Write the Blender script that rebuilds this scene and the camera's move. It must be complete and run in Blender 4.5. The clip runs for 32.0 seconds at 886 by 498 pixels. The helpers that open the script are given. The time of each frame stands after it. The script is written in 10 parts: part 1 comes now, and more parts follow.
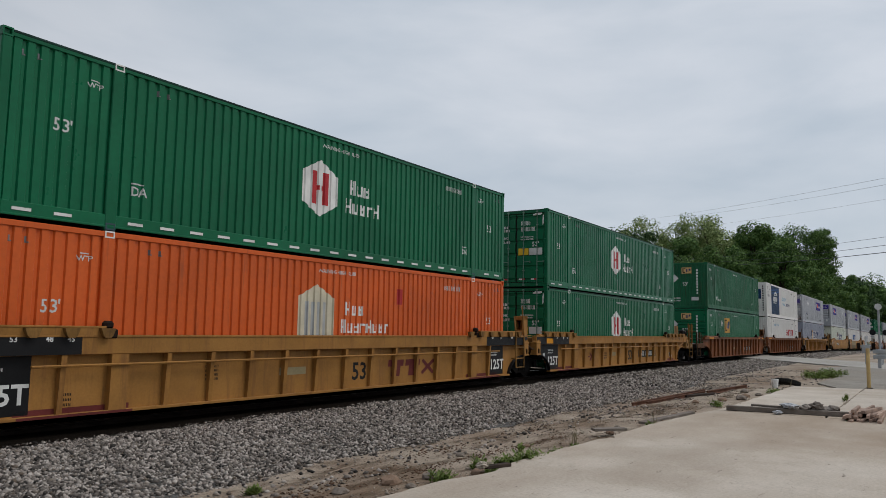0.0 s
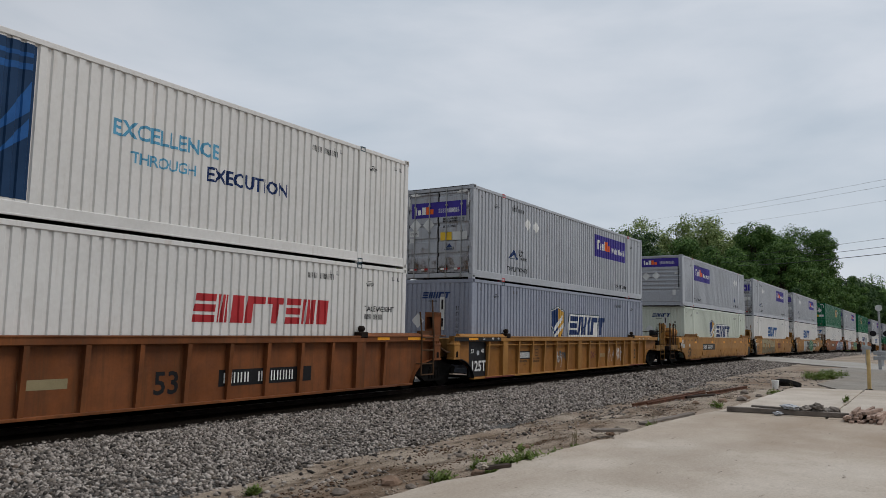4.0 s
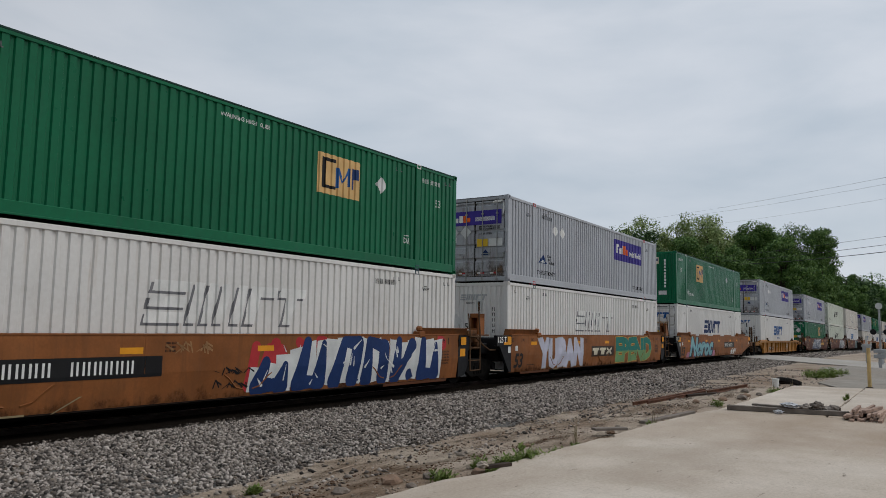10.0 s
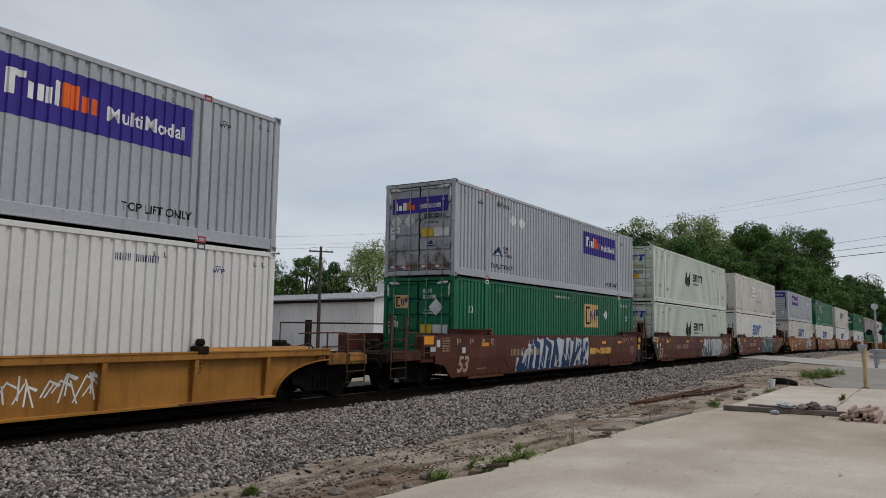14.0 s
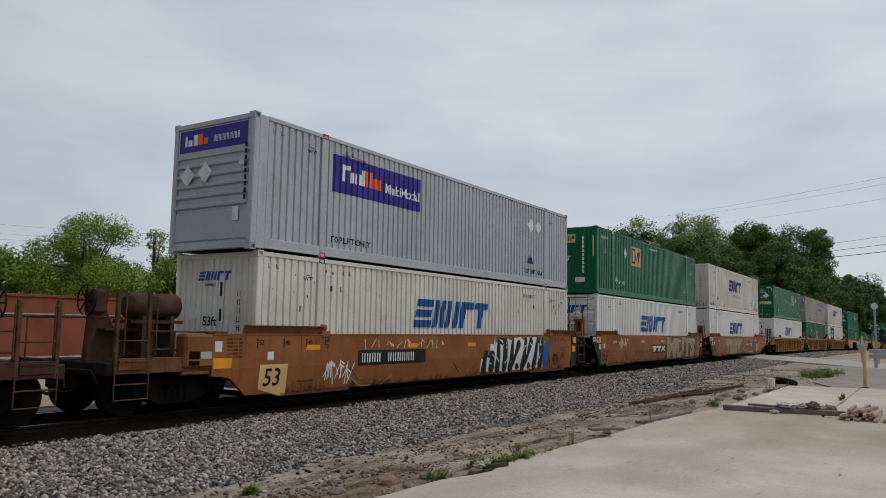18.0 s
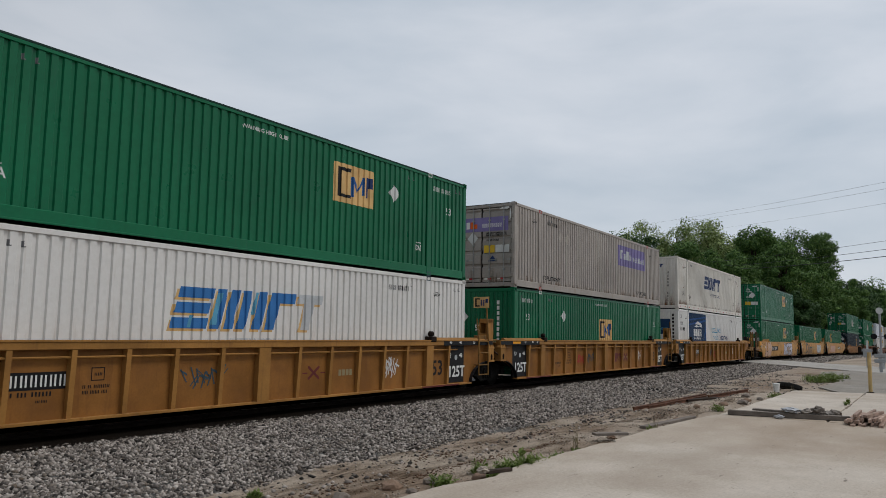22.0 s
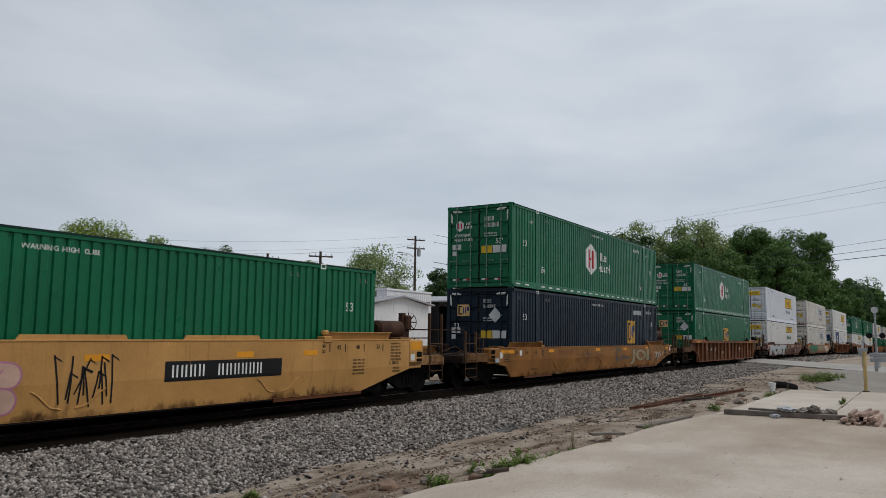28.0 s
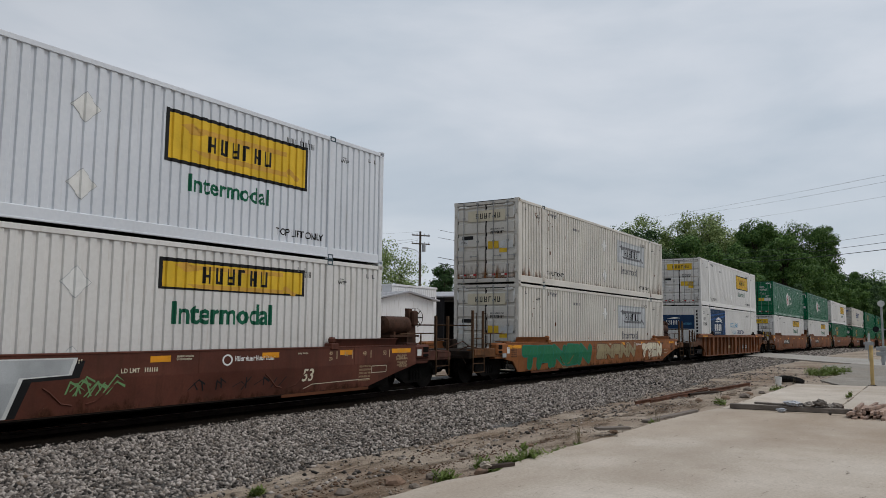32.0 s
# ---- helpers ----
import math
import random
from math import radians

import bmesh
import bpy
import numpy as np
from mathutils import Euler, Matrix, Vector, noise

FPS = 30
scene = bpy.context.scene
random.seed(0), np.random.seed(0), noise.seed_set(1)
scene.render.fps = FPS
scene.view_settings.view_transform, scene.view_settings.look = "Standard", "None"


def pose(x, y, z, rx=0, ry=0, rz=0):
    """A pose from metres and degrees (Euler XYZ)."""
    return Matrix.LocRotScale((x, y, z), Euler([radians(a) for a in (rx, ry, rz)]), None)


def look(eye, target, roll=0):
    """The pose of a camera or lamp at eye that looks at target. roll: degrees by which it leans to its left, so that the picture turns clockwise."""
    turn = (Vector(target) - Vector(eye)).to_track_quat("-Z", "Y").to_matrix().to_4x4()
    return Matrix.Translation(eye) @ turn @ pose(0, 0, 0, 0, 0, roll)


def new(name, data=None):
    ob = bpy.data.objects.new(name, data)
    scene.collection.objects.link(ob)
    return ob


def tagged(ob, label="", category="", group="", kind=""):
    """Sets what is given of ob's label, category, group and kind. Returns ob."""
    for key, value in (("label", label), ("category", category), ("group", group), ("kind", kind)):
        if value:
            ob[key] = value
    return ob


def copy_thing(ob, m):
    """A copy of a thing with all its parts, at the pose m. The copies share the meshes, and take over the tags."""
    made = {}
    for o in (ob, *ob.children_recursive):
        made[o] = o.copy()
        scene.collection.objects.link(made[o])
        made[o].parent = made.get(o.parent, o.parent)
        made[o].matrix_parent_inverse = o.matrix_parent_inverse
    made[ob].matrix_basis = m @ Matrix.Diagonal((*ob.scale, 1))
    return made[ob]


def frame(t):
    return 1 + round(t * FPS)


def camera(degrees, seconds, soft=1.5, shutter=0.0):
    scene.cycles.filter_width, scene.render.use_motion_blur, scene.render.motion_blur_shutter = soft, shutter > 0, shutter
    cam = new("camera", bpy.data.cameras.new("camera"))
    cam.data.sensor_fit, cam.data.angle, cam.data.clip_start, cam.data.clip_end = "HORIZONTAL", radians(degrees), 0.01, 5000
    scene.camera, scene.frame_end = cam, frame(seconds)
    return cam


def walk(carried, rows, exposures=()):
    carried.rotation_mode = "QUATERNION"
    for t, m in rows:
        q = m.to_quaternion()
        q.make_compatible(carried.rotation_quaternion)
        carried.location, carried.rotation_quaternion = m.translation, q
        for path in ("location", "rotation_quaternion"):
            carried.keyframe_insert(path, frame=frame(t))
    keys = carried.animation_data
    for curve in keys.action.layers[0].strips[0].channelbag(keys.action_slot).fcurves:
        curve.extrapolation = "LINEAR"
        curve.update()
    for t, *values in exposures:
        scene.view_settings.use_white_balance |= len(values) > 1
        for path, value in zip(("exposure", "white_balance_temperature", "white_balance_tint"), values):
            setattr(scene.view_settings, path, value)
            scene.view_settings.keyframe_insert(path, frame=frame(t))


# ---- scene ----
cam = camera(61.1, 32.0, soft=0.75)

# seconds, yaw, pitch, roll: hand-held on one spot, eye height above the rail head
EYE = 1.68
PATH = [
    (0, -57.49, 5.95, -0.91), (0.5, -57.63, 5.97, -0.92), (1, -57.73, 6.00, -0.86),
    (1.5, -57.59, 6.01, -0.84), (2, -57.55, 6.02, -0.91), (2.5, -57.72, 6.04, -0.91),
    (4.5, -57.42, 5.99, -1.00), (5, -57.73, 5.93, -0.98), (5.5, -57.78, 5.92, -0.89),
    (6, -57.71, 5.88, -0.86), (6.5, -57.68, 5.88, -0.86), (7, -57.72, 5.86, -0.87),
    (7.5, -57.72, 5.86, -0.87), (8, -57.75, 5.85, -0.80), (8.5, -57.67, 5.92, -0.76),
    (9, -57.43, 5.92, -0.91), (9.5, -57.47, 5.93, -0.91), (10, -57.45, 5.92, -0.89),
    (10.5, -57.54, 5.97, -0.79), (11, -57.63, 5.99, -0.76), (11.5, -57.70, 5.91, -0.79),
    (12, -57.72, 5.86, -0.75), (12.5, -57.72, 5.86, -0.75), (13, -57.67, 5.92, -0.76),
    (13.5, -57.67, 5.96, -0.82), (14, -57.69, 5.96, -0.88), (14.5, -57.73, 6.04, -0.78),
    (16.5, -57.79, 6.05, -0.78), (17, -57.84, 5.96, -0.92), (17.5, -57.78, 5.94, -0.86),
    (18, -57.70, 5.93, -0.88), (18.5, -57.71, 5.89, -0.94), (19, -57.68, 5.98, -0.85),
    (19.5, -57.63, 6.05, -0.88), (20, -57.60, 6.08, -0.94), (20.5, -57.49, 6.14, -0.93),
    (21, -57.40, 6.20, -0.91), (21.5, -57.35, 6.28, -0.83), (22, -57.43, 6.29, -0.85),
    (22.5, -57.30, 6.34, -0.81), (23, -57.21, 6.42, -0.70), (23.5, -57.13, 6.40, -0.80),
    (24, -57.11, 6.41, -0.75), (24.5, -57.25, 6.44, -0.75), (25, -57.36, 6.42, -0.78),
    (25.5, -57.45, 6.43, -0.71), (27.5, -57.65, 6.36, -0.78), (28, -57.70, 6.31, -0.71),
    (28.5, -57.74, 6.22, -0.80), (29, -57.71, 6.24, -0.75), (29.5, -57.69, 6.15, -0.69),
    (30, -57.59, 6.14, -0.61), (30.5, -57.40, 6.07, -0.55), (31, -57.25, 6.01, -0.59),
    (31.5, -57.23, 5.96, -0.58), (32, -57.30, 5.95, -0.50),
]
walk(cam, [(t, pose(0, 0, EYE, 90 + pitch, roll, yaw)) for t, yaw, pitch, roll in PATH])

# ---- light: an even overcast sky, a wide weak sun behind it ----
def make_world():
    w = bpy.data.worlds.new("overcast_sky")
    scene.world = w
    w.use_nodes = True
    n, l = w.node_tree.nodes, w.node_tree.links
    n.clear()
    out = n.new("ShaderNodeOutputWorld")
    bg = n.new("ShaderNodeBackground")
    sky = n.new("ShaderNodeTexSky")
    sky.sky_type, sky.sun_disc = "NISHITA", False
    sky.sun_elevation, sky.sun_rotation = radians(53), radians(153)
    sky.air_density, sky.dust_density = 1.0, 2.0
    scale = n.new("ShaderNodeVectorMath")
    scale.operation = "SCALE"
    scale.inputs["Scale"].default_value = 0.10
    tc = n.new("ShaderNodeTexCoord")
    mp = n.new("ShaderNodeMapping")
    mp.inputs["Scale"].default_value = (1.6, 1.6, 5.5)
    clouds = n.new("ShaderNodeTexNoise")
    clouds.inputs["Scale"].default_value = 1.7
    clouds.inputs["Detail"].default_value = 7
    clouds.inputs["Roughness"].default_value = 0.5
    clouds.inputs["Distortion"].default_value = 0.25
    ramp = n.new("ShaderNodeValToRGB")
    ramp.color_ramp.elements[0].position, ramp.color_ramp.elements[0].color = 0.33, (0.51, 0.575, 0.65, 1)
    ramp.color_ramp.elements[1].position, ramp.color_ramp.elements[1].color = 0.62, (0.67, 0.71, 0.77, 1)
    mix = n.new("ShaderNodeMix")
    mix.data_type = "RGBA"
    mix.inputs[0].default_value = 0.88
    # an overcast sky is brightest overhead
    axis = n.new("ShaderNodeSeparateXYZ")
    rise = n.new("ShaderNodeMapRange")
    rise.inputs["From Min"].default_value, rise.inputs["From Max"].default_value = 0.42, 1.0
    rise.inputs["To Min"].default_value, rise.inputs["To Max"].default_value = 1.0, 1.55
    l.new(tc.outputs["Generated"], axis.inputs[0])
    l.new(axis.outputs["Z"], rise.inputs["Value"])
    # and a little brighter on the sun's side
    lee = n.new("ShaderNodeMapRange")
    lee.interpolation_type = "SMOOTHSTEP"
    lee.inputs["From Min"].default_value, lee.inputs["From Max"].default_value = 0.2, 0.75
    lee.inputs["To Min"].default_value, lee.inputs["To Max"].default_value = 0.80, 1.0
    l.new(axis.outputs["X"], lee.inputs["Value"])
    both = n.new("ShaderNodeMath")
    both.operation = "MULTIPLY"
    l.new(rise.outputs["Result"], both.inputs[0])
    l.new(lee.outputs["Result"], both.inputs[1])
    dull = n.new("ShaderNodeMapRange")
    dull.interpolation_type = "SMOOTHSTEP"
    dull.inputs["From Min"].default_value, dull.inputs["From Max"].default_value = -0.75, 0.4
    dull.inputs["To Min"].default_value, dull.inputs["To Max"].default_value = 0.84, 1.0
    l.new(axis.outputs["X"], dull.inputs["Value"])
    three = n.new("ShaderNodeMath")
    three.operation = "MULTIPLY"
    l.new(both.outputs[0], three.inputs[0])
    l.new(dull.outputs["Result"], three.inputs[1])
    l.new(three.outputs[0], bg.inputs["Strength"])
    l.new(tc.outputs["Generated"], mp.inputs["Vector"])
    l.new(mp.outputs["Vector"], clouds.inputs["Vector"])
    l.new(clouds.outputs["Fac"], ramp.inputs["Fac"])
    l.new(sky.outputs["Color"], scale.inputs[0])
    l.new(scale.outputs["Vector"], mix.inputs[6])
    l.new(ramp.outputs["Color"], mix.inputs[7])
    l.new(mix.outputs[2], bg.inputs["Color"])
    l.new(bg.outputs["Background"], out.inputs["Surface"])


make_world()
sun = bpy.data.lights.new("sun", "SUN")
sun.energy, sun.angle, sun.color = 1.16, radians(26), (1.0, 0.95, 0.88)
sun_ob = new("sun", sun)
sun_ob.matrix_world = look((0, 0, 43.3), (-15, 29, 0))
scene.view_settings.exposure = 0.0


# ---- small tools ----
def tree_of(name):
    m = bpy.data.materials.new(name)
    m.use_nodes = True
    return m, m.node_tree.nodes, m.node_tree.links, m.node_tree.nodes["Principled BSDF"]


def noise_node(n, l, coord, scale, detail=4, stretch=(1, 1, 1), rough=0.55):
    mp = n.new("ShaderNodeMapping")
    mp.inputs["Scale"].default_value = stretch
    l.new(coord, mp.inputs["Vector"])
    t = n.new("ShaderNodeTexNoise")
    t.inputs["Scale"].default_value, t.inputs["Detail"].default_value = scale, detail
    t.inputs["Roughness"].default_value = rough
    l.new(mp.outputs["Vector"], t.inputs["Vector"])
    return t.outputs["Fac"]


def ramp_node(n, l, fac, p0, p1, c0=(0, 0, 0, 1), c1=(1, 1, 1, 1)):
    r = n.new("ShaderNodeValToRGB")
    r.color_ramp.elements[0].position, r.color_ramp.elements[0].color = p0, c0
    r.color_ramp.elements[1].position, r.color_ramp.elements[1].color = p1, c1
    l.new(fac, r.inputs["Fac"])
    return r.outputs["Color"]


def mix_node(n, l, fac, a, b, blend="MIX"):
    m = n.new("ShaderNodeMix")
    m.data_type, m.blend_type = "RGBA", blend
    for sock, v in ((m.inputs[0], fac), (m.inputs[6], a), (m.inputs[7], b)):
        if isinstance(v, (int, float)):
            sock.default_value = v
        elif isinstance(v, tuple):
            sock.default_value = (*v[:3], 1)
        else:
            l.new(v, sock)
    return m.outputs[2]


def coat(name, col, rough=0.5, metal=0.0, vary=0.12, scale=0.8, dirt=0.0, dirt_col=(0.09, 0.06, 0.04),
         streak=0.0, streak_col=(0.12, 0.05, 0.025), bump=0.0, bump_scale=60.0, grain=0.06, per_object=0.0, spec=0.15):
    """A painted or bare surface: broad fading, fine grain, blotched dirt and runs of rust that hang down."""
    m, n, l, b = tree_of(name)
    tc = n.new("ShaderNodeTexCoord").outputs["Object"]
    info = n.new("ShaderNodeObjectInfo").outputs["Random"]
    shift = n.new("ShaderNodeVectorMath")
    shift.operation = "ADD"
    mul = n.new("ShaderNodeMath")
    mul.operation = "MULTIPLY"
    mul.inputs[1].default_value = 37.0
    l.new(info, mul.inputs[0])
    l.new(tc, shift.inputs[0])
    l.new(mul.outputs[0], shift.inputs[1])
    co = shift.outputs["Vector"]
    dark = tuple(c * (1 - vary * 1.6) for c in col)
    light = tuple(min(1, c * (1 + vary) + vary * 0.015) for c in col)
    c = ramp_node(n, l, noise_node(n, l, co, scale, 6), 0.3, 0.7, (*dark, 1), (*light, 1))
    if grain:
        g = noise_node(n, l, co, scale * 30, 3)
        c = mix_node(n, l, grain * 4, c, ramp_node(n, l, g, 0.3, 0.7, (0.35, 0.35, 0.35, 1), (0.65, 0.65, 0.65, 1)), "OVERLAY")
    if per_object:
        c = mix_node(n, l, per_object, c, ramp_node(n, l, info, 0, 1, (0.2, 0.2, 0.2, 1), (0.8, 0.8, 0.8, 1)), "OVERLAY")
    if dirt:
        d = ramp_node(n, l, noise_node(n, l, co, scale * 2.3, 8, rough=0.68), 0.62 - 0.3 * dirt, 0.88 - 0.18 * dirt)
        dd = n.new("ShaderNodeMath")
        dd.operation = "MULTIPLY"
        dd.inputs[1].default_value = min(1.0, 0.35 + dirt * 0.5)
        l.new(d, dd.inputs[0])
        c = mix_node(n, l, dd.outputs[0], c, dirt_col)
    if streak:
        s = ramp_node(n, l, noise_node(n, l, co, 2.6, 5, (2.2, 2.2, 0.16), 0.7), 0.61 - 0.2 * streak, 0.74 - 0.12 * streak)
        ss = n.new("ShaderNodeMath")
        ss.operation = "MULTIPLY"
        ss.inputs[1].default_value = min(1.0, 0.3 + streak * 0.6)
        l.new(s, ss.inputs[0])
        c = mix_node(n, l, ss.outputs[0], c, streak_col)
    l.new(c, b.inputs["Base Color"])
    rr = ramp_node(n, l, noise_node(n, l, co, scale * 6, 4), 0.3, 0.7, (max(0, rough - 0.09),) * 3 + (1,), (min(1, rough + 0.09),) * 3 + (1,))
    l.new(rr, b.inputs["Roughness"])
    b.inputs["Metallic"].default_value = metal
    b.inputs["Specular IOR Level"].default_value = spec
    if bump:
        bp = n.new("ShaderNodeBump")
        bp.inputs["Strength"].default_value, bp.inputs["Distance"].default_value = bump, 0.02
        l.new(noise_node(n, l, co, bump_scale, 5), bp.inputs["Height"])
        l.new(bp.outputs["Normal"], b.inputs["Normal"])
    return m


def box(bm, x0, x1, y0, y1, z0, z1, bevel=0.0):
    r = bmesh.ops.create_cube(bm, size=1.0, matrix=Matrix.Translation(((x0 + x1) / 2, (y0 + y1) / 2, (z0 + z1) / 2)) @ Matrix.Diagonal((x1 - x0, y1 - y0, z1 - z0, 1)))
    if bevel:
        e = {e for v in r["verts"] for e in v.link_edges}
        bmesh.ops.bevel(bm, geom=list(e), offset=bevel, segments=1, affect="EDGES")


def prism(bm, pts, a0, a1, axis="y"):
    """A flat outline (x, z) drawn out along y, or (y, z) along x, or (x, y) along z."""
    def at(p, a):
        return {"y": (p[0], a, p[1]), "x": (a, p[0], p[1]), "z": (p[0], p[1], a)}[axis]
    va = [bm.verts.new(at(p, a0)) for p in pts]
    vb = [bm.verts.new(at(p, a1)) for p in pts]
    fs = [bm.faces.new(va), bm.faces.new(vb[::-1])]
    for i in range(len(pts)):
        j = (i + 1) % len(pts)
        fs.append(bm.faces.new((va[j], va[i], vb[i], vb[j])))
    bmesh.ops.recalc_face_normals(bm, faces=fs)


def rod(bm, a, b, r, r2=None, seg=8):
    a, b = Vector(a), Vector(b)
    d = b - a
    m = Matrix.Translation((a + b) / 2) @ d.to_track_quat("Z", "Y").to_matrix().to_4x4()
    bmesh.ops.create_cone(bm, cap_ends=True, segments=seg, radius1=r, radius2=r if r2 is None else r2, depth=d.length, matrix=m)


def pipe(bm, pts, r, seg=6):
    """A bent round bar as one closed tube."""
    pts = [Vector(p) for p in pts]
    rings = []
    side = None
    for i, p in enumerate(pts):
        d = (pts[min(i + 1, len(pts) - 1)] - pts[max(i - 1, 0)]).normalized()
        if side is None:
            side = d.orthogonal().normalized()
        side = (side - d * side.dot(d)).normalized()
        up = d.cross(side)
        rings.append([bm.verts.new(p + (side * math.cos(6.283185 * k / seg) + up * math.sin(6.283185 * k / seg)) * r) for k in range(seg)])
    for q, w in zip(rings, rings[1:]):
        for k in range(seg):
            bm.faces.new((q[k], q[(k + 1) % seg], w[(k + 1) % seg], w[k]))
    bm.faces.new(rings[0][::-1])
    bm.faces.new(rings[-1])


MESHES = {}


def mesh_of(key, build):
    """One mesh per key, shared by all the parts that look alike."""
    if key not in MESHES:
        bm = bmesh.new()
        build(bm)
        me = bpy.data.meshes.new(str(key[0] if isinstance(key, tuple) else key))
        bm.to_mesh(me)
        bm.free()
        me.materials.append(None)
        MESHES[key] = me
    return MESHES[key]


def part(name, me, material, parent=None, label="", at=None, smooth=False):
    """Links a mesh (or a bmesh) as one object, under a thing or a part."""
    if isinstance(me, bmesh.types.BMesh):
        bm, me = me, bpy.data.meshes.new(name)
        bm.to_mesh(me)
        bm.free()
        me.materials.append(None)
    if smooth:
        me.shade_smooth()
    ob = new(name, me)
    ob.material_slots[0].link = "OBJECT"
    ob.material_slots[0].material = material
    if parent:
        ob.parent = parent
    if at is not None:
        ob.matrix_basis = at
    if label:
        ob["label"] = label
    return ob


def raw_mesh(name, verts, faces):
    me = bpy.data.meshes.new(name)
    me.from_pydata([tuple(v) for v in verts], [], [tuple(f) for f in faces])
    me.materials.append(None)
    return me


def welded(name, polys):
    """A sheet of outlines (x, y, z) that share their common corners."""
    at, faces = {}, []
    for q in polys:
        f = []
        for p in q:
            k = at.setdefault((round(p[0], 4), round(p[1], 4), round(p[2], 4)), len(at))
            if k not in f:
                f.append(k)
        if len(f) > 2:
            faces.append(f)
    return raw_mesh(name, list(at), faces)


# ---- lettering and flat marks, as outlines in (x, z) that are later pressed onto ribbed walls ----
GLYPHS = {}


def letters(text, bold=0.0, shear=0.0):
    """The triangles of a line of text, 1 high (capitals about 0.7), from x = 0, as arrays of (x, z)."""
    key = (text, bold, shear)
    if key not in GLYPHS:
        c = bpy.data.curves.new("text", "FONT")
        c.body, c.offset, c.shear, c.resolution_u = text, bold, shear, 2
        ob = new("text", c)
        me = bpy.data.meshes.new_from_object(ob.evaluated_get(bpy.context.evaluated_depsgraph_get()))
        me.calc_loop_triangles()
        v = [(p.co.x, p.co.y) for p in me.vertices]
        GLYPHS[key] = [[v[i] for i in t.vertices] for t in me.loop_triangles]
        bpy.data.objects.remove(ob)
        bpy.data.curves.remove(c)
        bpy.data.meshes.remove(me)
    return GLYPHS[key]


def set_at(polys, x, z, size, stretch=1.0, centre=False):
    """Outlines moved to x, z and scaled; with centre, their middle lies at x."""
    if centre and polys:
        xs = [p[0] for q in polys for p in q]
        off = (min(xs) + max(xs)) / 2
    else:
        off = 0
    return [[(x + (px - off) * size * stretch, z + pz * size) for px, pz in q] for q in polys]


def quad(x0, x1, z0, z1, lean=0.0):
    return [(x0, z0), (x1, z0), (x1 + lean, z1), (x0 + lean, z1)]


def bars(x, z, h, words, gap=0.35, width=0.62, lean=0.0):
    """Writing too small to read: a row of upright bars, words given by their lengths."""
    out = []
    for w in words:
        for i in range(w):
            if h < 0.12:
                out.append(quad(x, x + h * width * 0.5, z, z + h, lean * h))
            else:
                out += [quad(x + d * h * width, x + (d + 0.2) * h * width, z, z + h, lean * h) for d in (0.0, 0.46)]
            x += h * width
        x += h * gap
    return out


def cut_strips(polys, lines):
    """Convex outlines cut at upright lines."""
    out = []
    for q in polys:
        lo, hi = min(p[0] for p in q), max(p[0] for p in q)
        stops = [lo] + [s for s in lines if lo + 1e-4 < s < hi - 1e-4] + [hi]
        for a, b in zip(stops, stops[1:]):
            r = q
            for lim, keep in ((a, 1), (b, -1)):
                o = []
                for i in range(len(r)):
                    p, s = r[i], r[(i + 1) % len(r)]
                    dp, ds = (p[0] - lim) * keep, (s[0] - lim) * keep
                    if dp >= -1e-7:
                        o.append(p)
                    if (dp > 1e-7 and ds < -1e-7) or (dp < -1e-7 and ds > 1e-7):
                        k = dp / (dp - ds)
                        o.append((p[0] + (s[0] - p[0]) * k, p[1] + (s[1] - p[1]) * k))
                r = o
                if len(r) < 3:
                    break
            if len(r) >= 3:
                out.append(r)
    return out

# ---- materials ----
M = {}
M["green"] = coat("green_container_paint", (0.0020, 0.118, 0.050), 0.36, spec=0.22, vary=0.14, scale=0.35, dirt=0.12, dirt_col=(0.02, 0.06, 0.04), streak=0.12, streak_col=(0.03, 0.09, 0.06))
M["green_old"] = coat("worn_green_container_paint", (0.013, 0.108, 0.050), 0.5, vary=0.22, scale=0.4, dirt=0.3, dirt_col=(0.02, 0.05, 0.03), streak=0.3, streak_col=(0.06, 0.035, 0.02))
M["orange"] = coat("orange_container_paint", (0.5846, 0.09979, 0.0128), 0.45, vary=0.12, scale=0.4, dirt=0.15, dirt_col=(0.3, 0.06, 0.02), streak=0.15, spec=0.32)
M["navy"] = coat("navy_container_paint", (0.0045, 0.0150, 0.0285), 0.42, vary=0.2, scale=0.5, dirt=0.2, dirt_col=(0.03, 0.04, 0.05), streak=0.15, streak_col=(0.04, 0.04, 0.05), spec=0.16)
M["grey"] = coat("light_grey_container_paint", (0.365, 0.380, 0.410), 0.42, vary=0.08, scale=0.4, dirt=0.15, dirt_col=(0.22, 0.21, 0.2), streak=0.12, streak_col=(0.2, 0.17, 0.14), spec=0.32)
M["bluegrey"] = coat("blue_grey_container_paint", (0.264, 0.286, 0.351), 0.45, vary=0.08, scale=0.4, dirt=0.12, dirt_col=(0.2, 0.2, 0.22), streak=0.1, streak_col=(0.2, 0.19, 0.18), spec=0.32)
M["taupe"] = coat("weathered_taupe_container_paint", (0.3406, 0.3111, 0.2844), 0.55, vary=0.12, scale=0.5, dirt=0.25, dirt_col=(0.2, 0.16, 0.12), streak=0.25, streak_col=(0.2, 0.12, 0.07))
M["white"] = coat("white_container_paint", (0.665, 0.652, 0.63), 0.42, vary=0.06, scale=0.4, dirt=0.12, dirt_col=(0.45, 0.42, 0.38), streak=0.12, streak_col=(0.4, 0.33, 0.26), spec=0.32)
